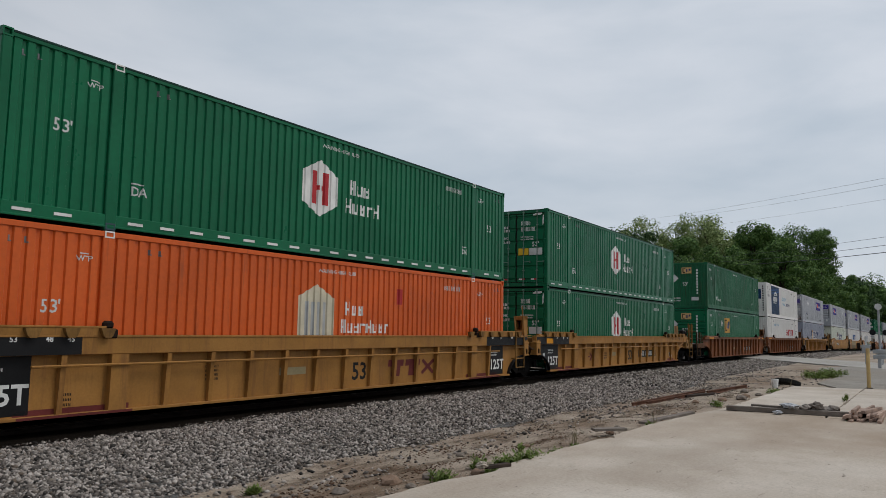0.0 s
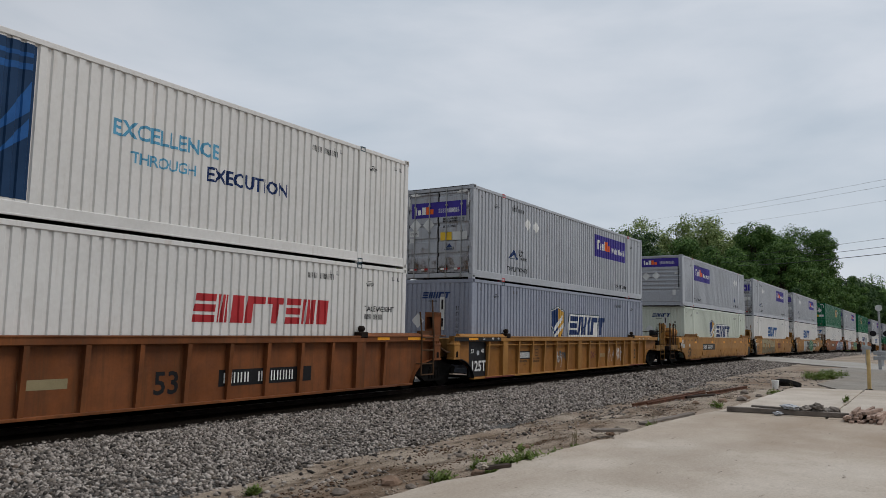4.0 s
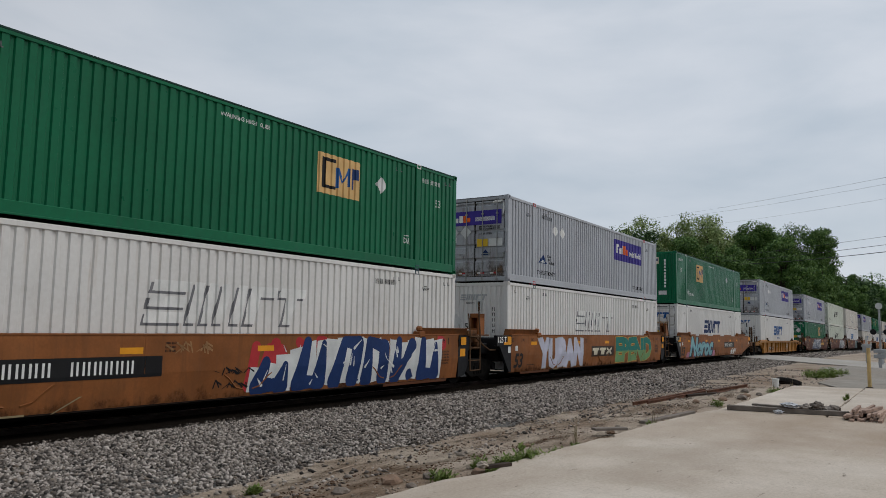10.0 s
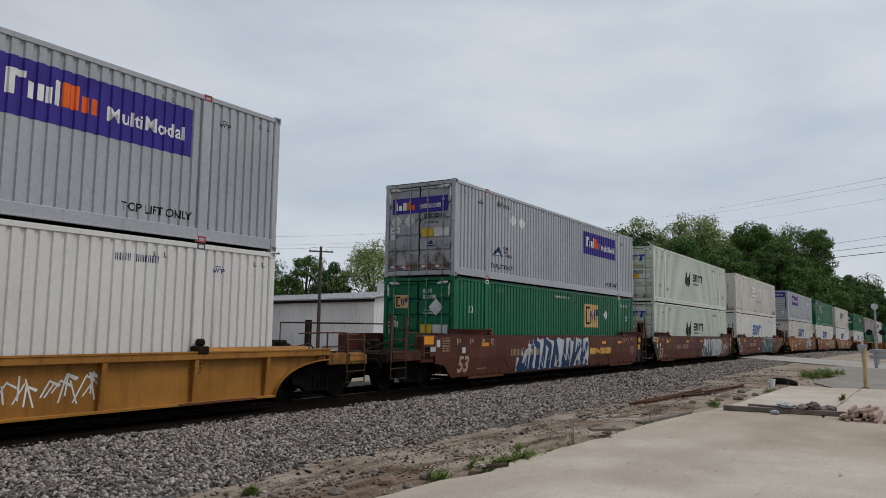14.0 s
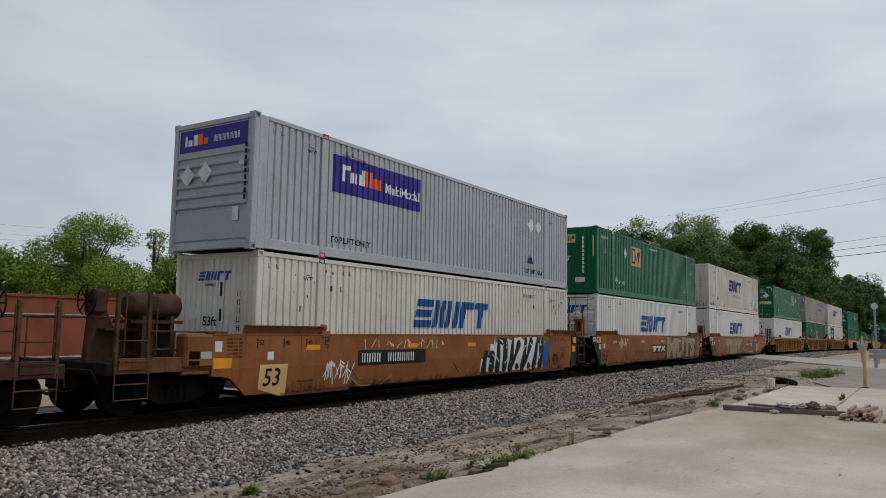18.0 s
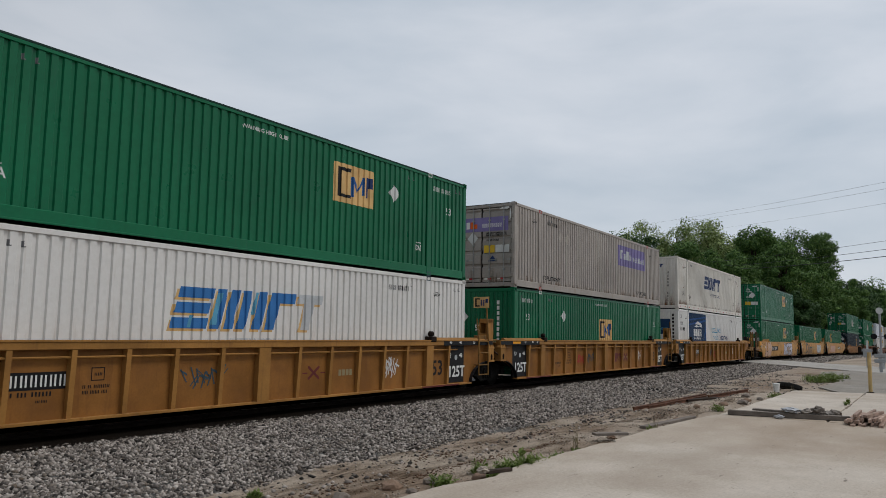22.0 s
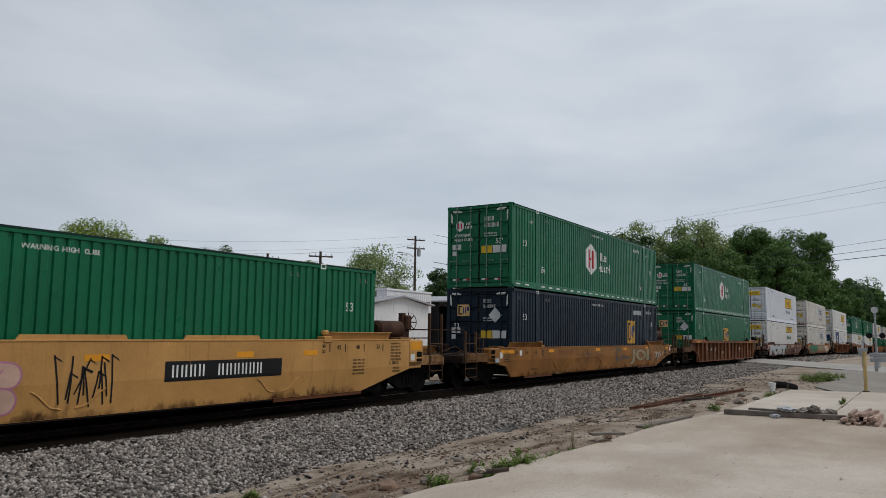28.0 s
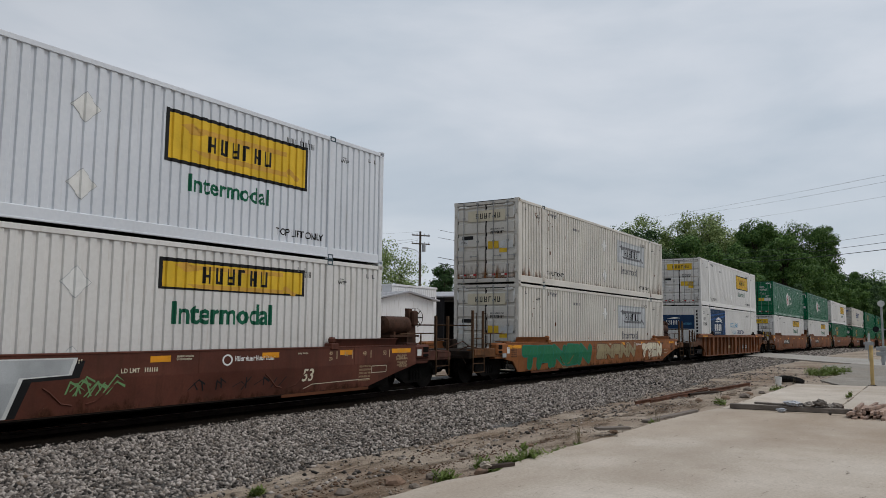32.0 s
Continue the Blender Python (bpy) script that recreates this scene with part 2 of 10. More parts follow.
M["coolwhite"] = coat("cool_white_container_paint", (0.65, 0.68, 0.725), 0.38, vary=0.05, scale=0.4, dirt=0.06, dirt_col=(0.45, 0.45, 0.45), streak=0.06, streak_col=(0.4, 0.38, 0.36), spec=0.35)
M["grey_door"] = coat("grimy_light_grey_door_paint", (0.365, 0.380, 0.410), 0.5, vary=0.12, scale=0.6, dirt=0.32, dirt_col=(0.19, 0.15, 0.115), streak=0.45, streak_col=(0.13, 0.085, 0.06))
M["white_door"] = coat("grimy_white_door_paint", (0.665, 0.652, 0.63), 0.5, vary=0.08, scale=0.6, dirt=0.25, dirt_col=(0.42, 0.36, 0.29), streak=0.35, streak_col=(0.30, 0.21, 0.14))
M["mint"] = coat("off_white_greenish_container_paint", (0.558, 0.594, 0.513), 0.45, vary=0.06, scale=0.4, dirt=0.12, dirt_col=(0.42, 0.42, 0.35), streak=0.12, streak_col=(0.36, 0.28, 0.2), spec=0.32)
M["cream"] = coat("dirty_cream_container_paint", (0.60, 0.575, 0.525), 0.5, vary=0.1, scale=0.5, dirt=0.22, dirt_col=(0.40, 0.33, 0.25), streak=0.12, streak_col=(0.36, 0.25, 0.16))
M["rusty"] = coat("rust_streaked_cream_container_paint", (0.585, 0.55, 0.50), 0.55, vary=0.1, scale=0.6, dirt=0.15, dirt_col=(0.40, 0.30, 0.2), streak=0.2, streak_col=(0.36, 0.22, 0.12))
M["yellow_car"] = coat("ochre_railcar_paint", (0.335, 0.162, 0.042), 0.55, vary=0.16, scale=0.8, dirt=0.42, dirt_col=(0.19, 0.088, 0.034), streak=0.36, streak_col=(0.15, 0.068, 0.03))
M["tan_car"] = coat("pale_yellow_railcar_paint", (0.49, 0.262, 0.085), 0.5, vary=0.14, scale=0.8, dirt=0.3, dirt_col=(0.36, 0.2, 0.08), streak=0.3, streak_col=(0.25, 0.13, 0.05))
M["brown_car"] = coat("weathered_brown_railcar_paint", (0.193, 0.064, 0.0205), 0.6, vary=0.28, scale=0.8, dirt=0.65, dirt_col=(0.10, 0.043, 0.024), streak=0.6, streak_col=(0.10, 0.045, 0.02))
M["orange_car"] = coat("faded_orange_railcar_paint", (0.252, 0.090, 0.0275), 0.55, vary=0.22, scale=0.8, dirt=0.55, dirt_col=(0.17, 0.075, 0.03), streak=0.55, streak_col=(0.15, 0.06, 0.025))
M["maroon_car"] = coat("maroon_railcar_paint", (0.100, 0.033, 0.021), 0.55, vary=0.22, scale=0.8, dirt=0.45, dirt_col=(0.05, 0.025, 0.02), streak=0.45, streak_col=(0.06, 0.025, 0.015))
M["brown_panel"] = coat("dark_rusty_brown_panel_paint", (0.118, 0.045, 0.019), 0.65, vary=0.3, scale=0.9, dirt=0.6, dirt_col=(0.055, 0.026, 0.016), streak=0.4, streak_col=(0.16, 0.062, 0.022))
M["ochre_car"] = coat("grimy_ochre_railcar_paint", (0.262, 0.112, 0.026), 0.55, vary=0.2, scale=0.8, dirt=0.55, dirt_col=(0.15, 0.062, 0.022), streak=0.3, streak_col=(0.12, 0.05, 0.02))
M["amber_car"] = coat("bright_amber_railcar_paint", (0.352, 0.1591, 0.032), 0.5, vary=0.18, scale=0.8, dirt=0.45, dirt_col=(0.22, 0.1, 0.03), streak=0.45, streak_col=(0.16, 0.07, 0.02))
M["black_steel"] = coat("sooty_black_steel", (0.008, 0.007, 0.0065), 0.8, vary=0.3, scale=2.0, dirt=0.3, dirt_col=(0.014, 0.010, 0.008), spec=0.02)
M["black_paint"] = coat("black_paint", (0.012, 0.012, 0.014), 0.5, vary=0.2, scale=1.0)
M["dark_steel"] = coat("dark_rusty_steel", (0.015, 0.0095, 0.007), 0.75, vary=0.3, scale=3.0, dirt=0.3, dirt_col=(0.05, 0.025, 0.013), bump=0.2, spec=0.08)
M["wheel"] = coat("worn_wheel_steel", (0.009, 0.007, 0.006), 0.7, 0.1, vary=0.3, scale=4.0, spec=0.06)
M["tread"] = coat("bright_rail_steel", (0.30, 0.27, 0.25), 0.32, 0.9, vary=0.2, scale=5.0)
M["truck_steel"] = coat("dusty_black_cast_steel", (0.0075, 0.0067, 0.006), 0.8, vary=0.3, scale=3.0, dirt=0.3, dirt_col=(0.02, 0.015, 0.011), bump=0.2, spec=0.04)
M["ladder_steel"] = coat("grimy_brown_ladder_steel", (0.085, 0.048, 0.026), 0.75, vary=0.25, scale=4.0, dirt=0.3, dirt_col=(0.03, 0.02, 0.014), spec=0.1)
M["umber_steel"] = coat("rusty_umber_brake_gear", (0.055, 0.027, 0.017), 0.75, vary=0.3, scale=3.0, dirt=0.35, dirt_col=(0.09, 0.042, 0.022), streak=0.3, bump=0.2, spec=0.12)
# rods on green doors are paler than the door paint
M["green_rod"] = coat("pale_green_locking_rod", (0.13, 0.23, 0.18), 0.45, vary=0.2, scale=3.0, spec=0.4)
M["green_lip"] = coat("dark_green_roof_edge", (0.006, 0.03, 0.022), 0.6, vary=0.3, scale=1.0)
for key, col in {"yellow": (0.25, 0.13, 0.036), "tan": (0.33, 0.175, 0.068), "brown": (0.11, 0.046, 0.018), "orange": (0.15, 0.062, 0.022), "maroon": (0.075, 0.026, 0.017), "amber": (0.30, 0.135, 0.030), "ochre": (0.17, 0.078, 0.026)}.items():
    M[key + "_grime"] = coat("grimy_" + key + "_end_paint", col, 0.65, vary=0.3, scale=2.0, dirt=0.6, dirt_col=(0.03, 0.019, 0.012), streak=0.6, streak_col=(0.04, 0.022, 0.013))
M["galv"] = coat("galvanised_bar", (0.33, 0.335, 0.33), 0.45, 0.6, vary=0.15, scale=4.0)
for key, col in {"ink_white": (0.72, 0.72, 0.70), "ink_black": (0.012, 0.012, 0.013), "ink_blue": (0.018, 0.09, 0.27), "ink_tan": (0.30, 0.165, 0.075), "ink_worn_blue": (0.04, 0.165, 0.42), "ink_navy": (0.014, 0.035, 0.12),
                 "ink_purple": (0.045, 0.030, 0.24), "ink_lilac": (0.20, 0.17, 0.36), "ink_orange": (0.75, 0.13, 0.02), "ink_yellow": (0.66, 0.43, 0.035), "ink_aqua": (0.20, 0.40, 0.43), "ink_leafgreen": (0.012, 0.14, 0.06), "ink_amber": (0.62, 0.40, 0.17),
                 "ink_red": (0.42, 0.035, 0.04), "ink_green": (0.01, 0.11, 0.06), "ink_pale": (0.60, 0.61, 0.60), "ink_faded": (0.50, 0.52, 0.54), "ink_reflector": (0.72, 0.30, 0.02),
                 "ink_sky": (0.10, 0.33, 0.50), "ink_pink": (0.45, 0.19, 0.27), "ink_peach": (0.52, 0.34, 0.27), "ink_silver": (0.40, 0.42, 0.43), "ink_teal": (0.01, 0.16, 0.13), "ink_slate": (0.05, 0.08, 0.10),
                 "ink_brown": (0.13, 0.05, 0.025), "ink_grey": (0.17, 0.17, 0.18), "ink_khaki": (0.28, 0.23, 0.13), "ink_cream": (0.60, 0.55, 0.42), "ink_deepblue": (0.012, 0.04, 0.10), "ink_gold": (0.58, 0.33, 0.06), "ink_oxide": (0.13, 0.028, 0.026), "ink_umber": (0.035, 0.022, 0.016), "ink_lavender": (0.50, 0.50, 0.60), "ink_lime": (0.16, 0.30, 0.13), "ink_dun": (0.385, 0.35, 0.315), "ink_sand": (0.42, 0.31, 0.19), "ink_olive": (0.155, 0.125, 0.07), "ink_petrol": (0.022, 0.075, 0.085)}.items():
    M[key] = coat(key.replace("ink_", "") + "_lettering_paint", col, 0.5, vary=0.12, scale=2.0, dirt=0.1, dirt_col=tuple(c * 0.6 for c in col))

def stain(name, col, spread=0.5, stretch=(3.0, 3.0, 0.35), scale=2.0, rise=True):
    """Rust or grime in ragged patches that let the paint show between them; with rise they thin out upwards."""
    m, n, l, b = tree_of(name)
    tc = n.new("ShaderNodeTexCoord")
    info = n.new("ShaderNodeObjectInfo").outputs["Random"]
    shift = n.new("ShaderNodeVectorMath")
    shift.operation = "MULTIPLY_ADD"
    l.new(info, shift.inputs[0])
    shift.inputs[1].default_value = (37, 37, 37)
    l.new(tc.outputs["Object"], shift.inputs[2])
    co = shift.outputs["Vector"]
    f = noise_node(n, l, co, scale, 8, stretch, 0.7)
    if rise:
        axis = n.new("ShaderNodeSeparateXYZ")
        l.new(tc.outputs["Generated"], axis.inputs[0])
        up = n.new("ShaderNodeMath")
        up.operation = "MULTIPLY_ADD"
        l.new(axis.outputs["Z"], up.inputs[0])
        up.inputs[1].default_value = -0.42
        l.new(f, up.inputs[2])
        f = up.outputs[0]
    a = ramp_node(n, l, f, 0.62 - 0.4 * spread, 0.86 - 0.4 * spread)
    l.new(a, b.inputs["Alpha"])
    l.new(ramp_node(n, l, noise_node(n, l, co, scale * 9, 4), 0.3, 0.7, (*[c * 0.6 for c in col], 1), (*[min(1, c * 1.35) for c in col], 1)), b.inputs["Base Color"])
    b.inputs["Roughness"].default_value, b.inputs["Specular IOR Level"].default_value = 0.85, 0.08
    return m


M["rust_stain"] = stain("orange_brown_rust", (0.21, 0.092, 0.036), 0.62)
M["faint_rust"] = stain("faint_brown_rust", (0.22, 0.11, 0.05), 0.42)
M["door_grime"] = stain("brown_door_grime", (0.15, 0.10, 0.066), 0.62, (1.6, 1.6, 1.2))
M["sill_grime"] = stain("dark_rusty_grime", (0.075, 0.034, 0.018), 0.5, (1.2, 1.2, 0.7))
M["damp_soil"] = stain("damp_brown_soil", (0.125, 0.082, 0.052), 0.36, (0.7, 2.2, 1.0), 1.1, False)

# ---- the train: where its track lies ----
TRACK_Y, BEND, FALL, STRAIGHT = 12.895, 0.0001062, 0.0000482, 190.0


def track(x):
    """y, z, heading and slope of the track where it passes x."""
    if x <= 0:
        return TRACK_Y, 0.0, 0.0, 0.0
    a = min(x, STRAIGHT)
    b = x - a
    return TRACK_Y - BEND * a * a - 2 * BEND * a * b, -FALL * a * a - 2 * FALL * a * b, -2 * BEND * a, -2 * FALL * a


def on_track(x, z=0.0):
    y, dz, head, slope = track(x)
    return pose(x, y, z + dz, 0, -math.degrees(math.atan(slope)), math.degrees(math.atan(head)))



# ---- ground materials ----
def ground_mat(name, cols, scale, bump=0.3, rough=0.9, fine=40.0, speck=0.45, pits=False, gloss=0.25):
    m, n, l, b = tree_of(name)
    tc = n.new("ShaderNodeTexCoord").outputs["Object"]
    c = ramp_node(n, l, noise_node(n, l, tc, scale, 8, rough=0.62), 0.32, 0.68, (*cols[0], 1), (*cols[1], 1))
    c = mix_node(n, l, ramp_node(n, l, noise_node(n, l, tc, scale * 0.23, 6), 0.45, 0.65), c, cols[2]) if len(cols) > 2 else c
    g = noise_node(n, l, tc, fine, 4, rough=0.7)
    c = mix_node(n, l, speck, c, ramp_node(n, l, g, 0.3, 0.7, (0.25, 0.25, 0.25, 1), (0.75, 0.75, 0.75, 1)), "OVERLAY")
    if pits:
        w = noise_node(n, l, tc, 0.16, 5, (1, 1.9, 1), 0.6)
        c = mix_node(n, l, 0.75, c, ramp_node(n, l, w, 0.35, 0.65, (0.37, 0.34, 0.31, 1), (0.61, 0.62, 0.63, 1)), "OVERLAY")
        p = ramp_node(n, l, noise_node(n, l, tc, 3.2, 6, (0.5, 2.2, 1), 0.7), 0.635, 0.70)
        c = mix_node(n, l, p, c, (0.16, 0.13, 0.105))
        e = ramp_node(n, l, noise_node(n, l, tc, 0.9, 10, (1, 1, 1), 0.75), 0.497, 0.503)
        e2 = ramp_node(n, l, noise_node(n, l, tc, 0.9, 10, (1, 1, 1), 0.75), 0.505, 0.511)
        dif = mix_node(n, l, 1.0, e, e2, "DIFFERENCE")
        c = mix_node(n, l, 0.22, c, mix_node(n, l, dif, c, (0.12, 0.10, 0.08)))
    l.new(c, b.inputs["Base Color"])
    b.inputs["Roughness"].default_value = rough
    b.inputs["Specular IOR Level"].default_value = gloss
    bp = n.new("ShaderNodeBump")
    bp.inputs["Strength"].default_value, bp.inputs["Distance"].default_value = bump, 0.03
    l.new(g, bp.inputs["Height"])
    l.new(bp.outputs["Normal"], b.inputs["Normal"])
    return m


M["dirt"] = ground_mat("sandy_dirt", ((0.265, 0.214, 0.163), (0.395, 0.332, 0.266), (0.205, 0.145, 0.10)), 1.3, 0.6, fine=45, speck=0.6)
M["concrete"] = ground_mat("weathered_concrete", ((0.385, 0.332, 0.274), (0.53, 0.474, 0.41), (0.345, 0.272, 0.203)), 0.45, 0.2, 0.85, 26, 0.25, True)
M["road"] = ground_mat("pale_worn_asphalt", ((0.30, 0.28, 0.25), (0.385, 0.36, 0.328)), 0.5, 0.25, 0.9, 60)
# darker than the stones: the shade in their gaps is in its colour
M["ballast"] = ground_mat("crushed_granite_bed", ((0.035, 0.033, 0.031), (0.14, 0.135, 0.128)), 14.0, 1.0, 0.9, 30)


M["asphalt"] = ground_mat("dusty_grey_gravel_apron", ((0.20, 0.18, 0.155), (0.30, 0.275, 0.24), (0.24, 0.21, 0.175)), 0.9, 0.4, 0.95, 45)


def island_mat(name, cols, rough=0.9, per="island", spec=0.2, thin=0.0, bump=0.0):
    """Many small pieces, each of its own shade."""
    m, n, l, b = tree_of(name)
    if per == "island":
        fac = n.new("ShaderNodeNewGeometry").outputs["Random Per Island"]
    else:
        fac = n.new("ShaderNodeObjectInfo").outputs["Random"]
    r = n.new("ShaderNodeValToRGB")
    els = r.color_ramp.elements
    while len(els) < len(cols):
        els.new(0.5)
    for i, c in enumerate(cols):
        els[i].position, els[i].color = i / (len(cols) - 1), (*c, 1)
    l.new(fac, r.inputs["Fac"])
    tc = n.new("ShaderNodeTexCoord").outputs["Object"]
    g = noise_node(n, l, tc, 35 if not thin else 2.0, 4)
    c = mix_node(n, l, 0.5, r.outputs["Color"], ramp_node(n, l, g, 0.3, 0.7, (0.3, 0.3, 0.3, 1), (0.7, 0.7, 0.7, 1)), "OVERLAY")
    l.new(c, b.inputs["Base Color"])
    b.inputs["Roughness"].default_value = rough
    b.inputs["Specular IOR Level"].default_value = spec
    if thin:
        t = n.new("ShaderNodeBsdfTranslucent")
        l.new(c, t.inputs["Color"])
        mx = n.new("ShaderNodeMixShader")
        mx.inputs[0].default_value = thin
        l.new(b.outputs[0], mx.inputs[1])
        l.new(t.outputs[0], mx.inputs[2])
        l.new(mx.outputs[0], n["Material Output"].inputs["Surface"])
    return m


M["stone"] = island_mat("crushed_granite", ((0.024, 0.022, 0.020), (0.078, 0.067, 0.059), (0.155, 0.133, 0.117), (0.252, 0.222, 0.197), (0.43, 0.384, 0.345), (0.11, 0.085, 0.065)))
M["pebble"] = island_mat("pale_pebbles", ((0.17, 0.135, 0.105), (0.29, 0.245, 0.20), (0.40, 0.35, 0.29), (0.19, 0.115, 0.075)))
M["leaf_bright"] = island_mat("bright_yellow_green_leaves", ((0.075, 0.12, 0.014), (0.156, 0.228, 0.03), (0.285, 0.375, 0.0675)), 0.7, thin=0.15)
M["leaf_light"] = island_mat("fresh_green_leaves", ((0.065, 0.108, 0.018), (0.138, 0.21, 0.036), (0.27, 0.3675, 0.075)), 0.7, thin=0.14)
M["leaf_mid"] = island_mat("mid_green_leaves", ((0.03, 0.07, 0.017), (0.068, 0.138, 0.032), (0.145, 0.24, 0.06)), 0.7, thin=0.14)
M["leaf_dark"] = island_mat("dark_green_leaves", ((0.018, 0.042, 0.014), (0.039, 0.083, 0.026), (0.082, 0.145, 0.048)), 0.7, thin=0.09)
M["leaf_grey"] = island_mat("pale_grey_green_leaves", ((0.09, 0.135, 0.042), (0.192, 0.258, 0.09), (0.375, 0.45, 0.1875)), 0.7, thin=0.17)
M["bark"] = coat("rough_bark", (0.055, 0.042, 0.032), 0.95, vary=0.3, scale=3.0, bump=0.6, bump_scale=12, spec=0.1)
M["sleeper"] = coat("tarred_timber", (0.045, 0.033, 0.026), 0.9, vary=0.3, scale=4.0, bump=0.4, bump_scale=20, spec=0.1)
M["timber"] = coat("grey_weathered_timber", (0.17, 0.145, 0.125), 0.9, vary=0.25, scale=3.0, dirt=0.3, dirt_col=(0.06, 0.05, 0.045), bump=0.4, bump_scale=25, per_object=0.3, spec=0.15)
M["pinkwood"] = coat("pinkish_brown_timber", (0.34, 0.24, 0.19), 0.85, vary=0.2, scale=4.0, dirt=0.25, bump=0.3, bump_scale=25, per_object=0.4, spec=0.15)
M["brick"] = coat("weathered_red_brick_paint", (0.205, 0.068, 0.037), 0.9, vary=0.18, scale=0.5, dirt=0.3, dirt_col=(0.17, 0.066, 0.046), bump=0.2, bump_scale=30, spec=0.1)
M["rust_wall"] = coat("rust_brown_sheet_wall", (0.125, 0.042, 0.024), 0.85, vary=0.12, scale=0.5, dirt=0.2, dirt_col=(0.13, 0.05, 0.03), spec=0.1)
M["sheet_white"] = coat("white_sheet_metal_cladding", (0.76, 0.76, 0.77), 0.6, vary=0.06, scale=0.4, dirt=0.15, dirt_col=(0.55, 0.53, 0.5), streak=0.25, streak_col=(0.32, 0.28, 0.24), spec=0.2)
M["roof_sheet"] = coat("grey_roof_sheet", (0.38, 0.38, 0.40), 0.55, 0.2, vary=0.1, scale=0.4, dirt=0.2, dirt_col=(0.2, 0.19, 0.18), spec=0.3)
# near black: shade under eaves and inside the shed, also doors and awning
M["shade"] = coat("shade_and_dark_trim_paint", (0.02, 0.02, 0.022), 0.8, vary=0.2, scale=1.0, spec=0.1)
M["pole"] = coat("weathered_pole_wood", (0.085, 0.068, 0.055), 0.95, vary=0.2, scale=2.0, spec=0.1)
M["cable"] = coat("black_cable", (0.02, 0.02, 0.022), 0.6, vary=0.1, scale=1.0)
M["post_yellow"] = coat("faded_yellow_post_paint", (0.50, 0.36, 0.16), 0.7, vary=0.15, scale=5.0, dirt=0.3, dirt_col=(0.3, 0.2, 0.1), spec=0.2)
M["silver"] = coat("dull_aluminium_paint", (0.36, 0.37, 0.38), 0.5, 0.3, vary=0.12, scale=3.0)
M["rubber"] = coat("old_rubber", (0.016, 0.015, 0.014), 0.85, vary=0.3, scale=6.0, dirt=0.3, dirt_col=(0.06, 0.05, 0.04), spec=0.2)
M["rust"] = coat("rusted_iron", (0.125, 0.058, 0.036), 0.9, vary=0.3, scale=5.0, dirt=0.4, dirt_col=(0.06, 0.03, 0.02), bump=0.3, spec=0.15)
M["rag"] = coat("pale_grey_plastic_sheet", (0.42, 0.43, 0.455), 0.6, vary=0.2, scale=5.0, dirt=0.3, dirt_col=(0.2, 0.19, 0.18))


def lie(x):
    return track(x)[1]


def wob(x, y, s, seed=0.0):
    return noise.noise(Vector((x * s, y * s, seed)))


# ---- ground: one sheet out to the horizon ----
XS = [-1500, -700, -300, -120, -60, -30, -15, -10] + list(np.arange(-6, 30, 0.4)) + list(np.arange(30, 62, 1.0)) + [64, 70, 80, 95, 110, 130, 150, 170, 190, 220, 260, 320, 420, 600, 900, 1600]
YS = [-1500, -600, -200, -80, -30, -8, -2, 0, 1.2, 2.4, 3.2] + list(np.arange(3.6, 7.6, 0.2)) + [8.0, 9.5, 11.0, 14.8, 17.0, 19.0, 21.5, 26, 32, 45, 70, 110, 200, 500, 1600]


def ground_z(x, y):
    near = abs(y) < 60 and -10 < x < 100
    w = (wob(x, y, 0.35, 3.1) * 0.05 + wob(x, y, 1.3, 7.7) * 0.025 + wob(x, y, 3.5, 1.7) * 0.012) if near else 0.0
    base = -0.09 - 0.10 * max(0.0, min(1.0, (y - 5.0) / 1.5)) - 0.2 * max(0.0, min(1.0, (y - 7.0) / 3.0)) * (1 if y < 22 else 0)
    if x > 29 and 0 < y < 7:
        base = max(base, -0.08)
    return base + w + lie(x)


verts = [(x, y, ground_z(x, y)) for x in XS for y in YS]
n = len(YS)
faces = [(i * n + j, (i + 1) * n + j, (i + 1) * n + j + 1, i * n + j + 1) for i in range(len(XS) - 1) for j in range(n - 1)]
g = raw_mesh("ground", verts, faces)
g.shade_smooth()
tagged(part("ground", g, M["dirt"]), "sandy dirt with gravel and scattered stones", kind="structure")

# ---- track: ballast bed, sleepers, rails, all following the bend ----
BED = [(-6.35, -0.30), (-5.9, -0.17), (-5.0, -0.10), (-4.0, -0.07), (-2.7, -0.06), (-2.0, -0.10), (-1.2, -0.13), (1.2, -0.13), (2.0, -0.10), (2.8, -0.14), (5.0, -0.45)]
LINE = [-900, -300, -100, -30, -10] + list(np.arange(-4, 60, 1.0)) + list(np.arange(60, 100, 4.0)) + list(np.arange(100, 260, 10.0)) + [300, 500, 900]
verts = [(x, track(x)[0] + o + 0.25 * wob(x, o, 0.5) * (o < -4.5), track(x)[1] + h + 0.03 * wob(x, o, 0.9, 5.0) * (o < -2.2)) for x in LINE for o, h in BED]
nb = len(BED)
faces = [(i * nb + j, (i + 1) * nb + j, (i + 1) * nb + j + 1, i * nb + j + 1) for i in range(len(LINE) - 1) for j in range(nb - 1)]
bed = raw_mesh("ballast_bed", verts, faces)
bed.shade_smooth()
bed_ob = tagged(part("ballast_bed", bed, M["ballast"]), "grey crushed granite ballast under the track", kind="structure")
# the train's shade is painted into this strip, along with the oil
DARK_BED = [(-2.2, -0.035), (-1.3, -0.085), (1.3, -0.085), (1.75, -0.085)]
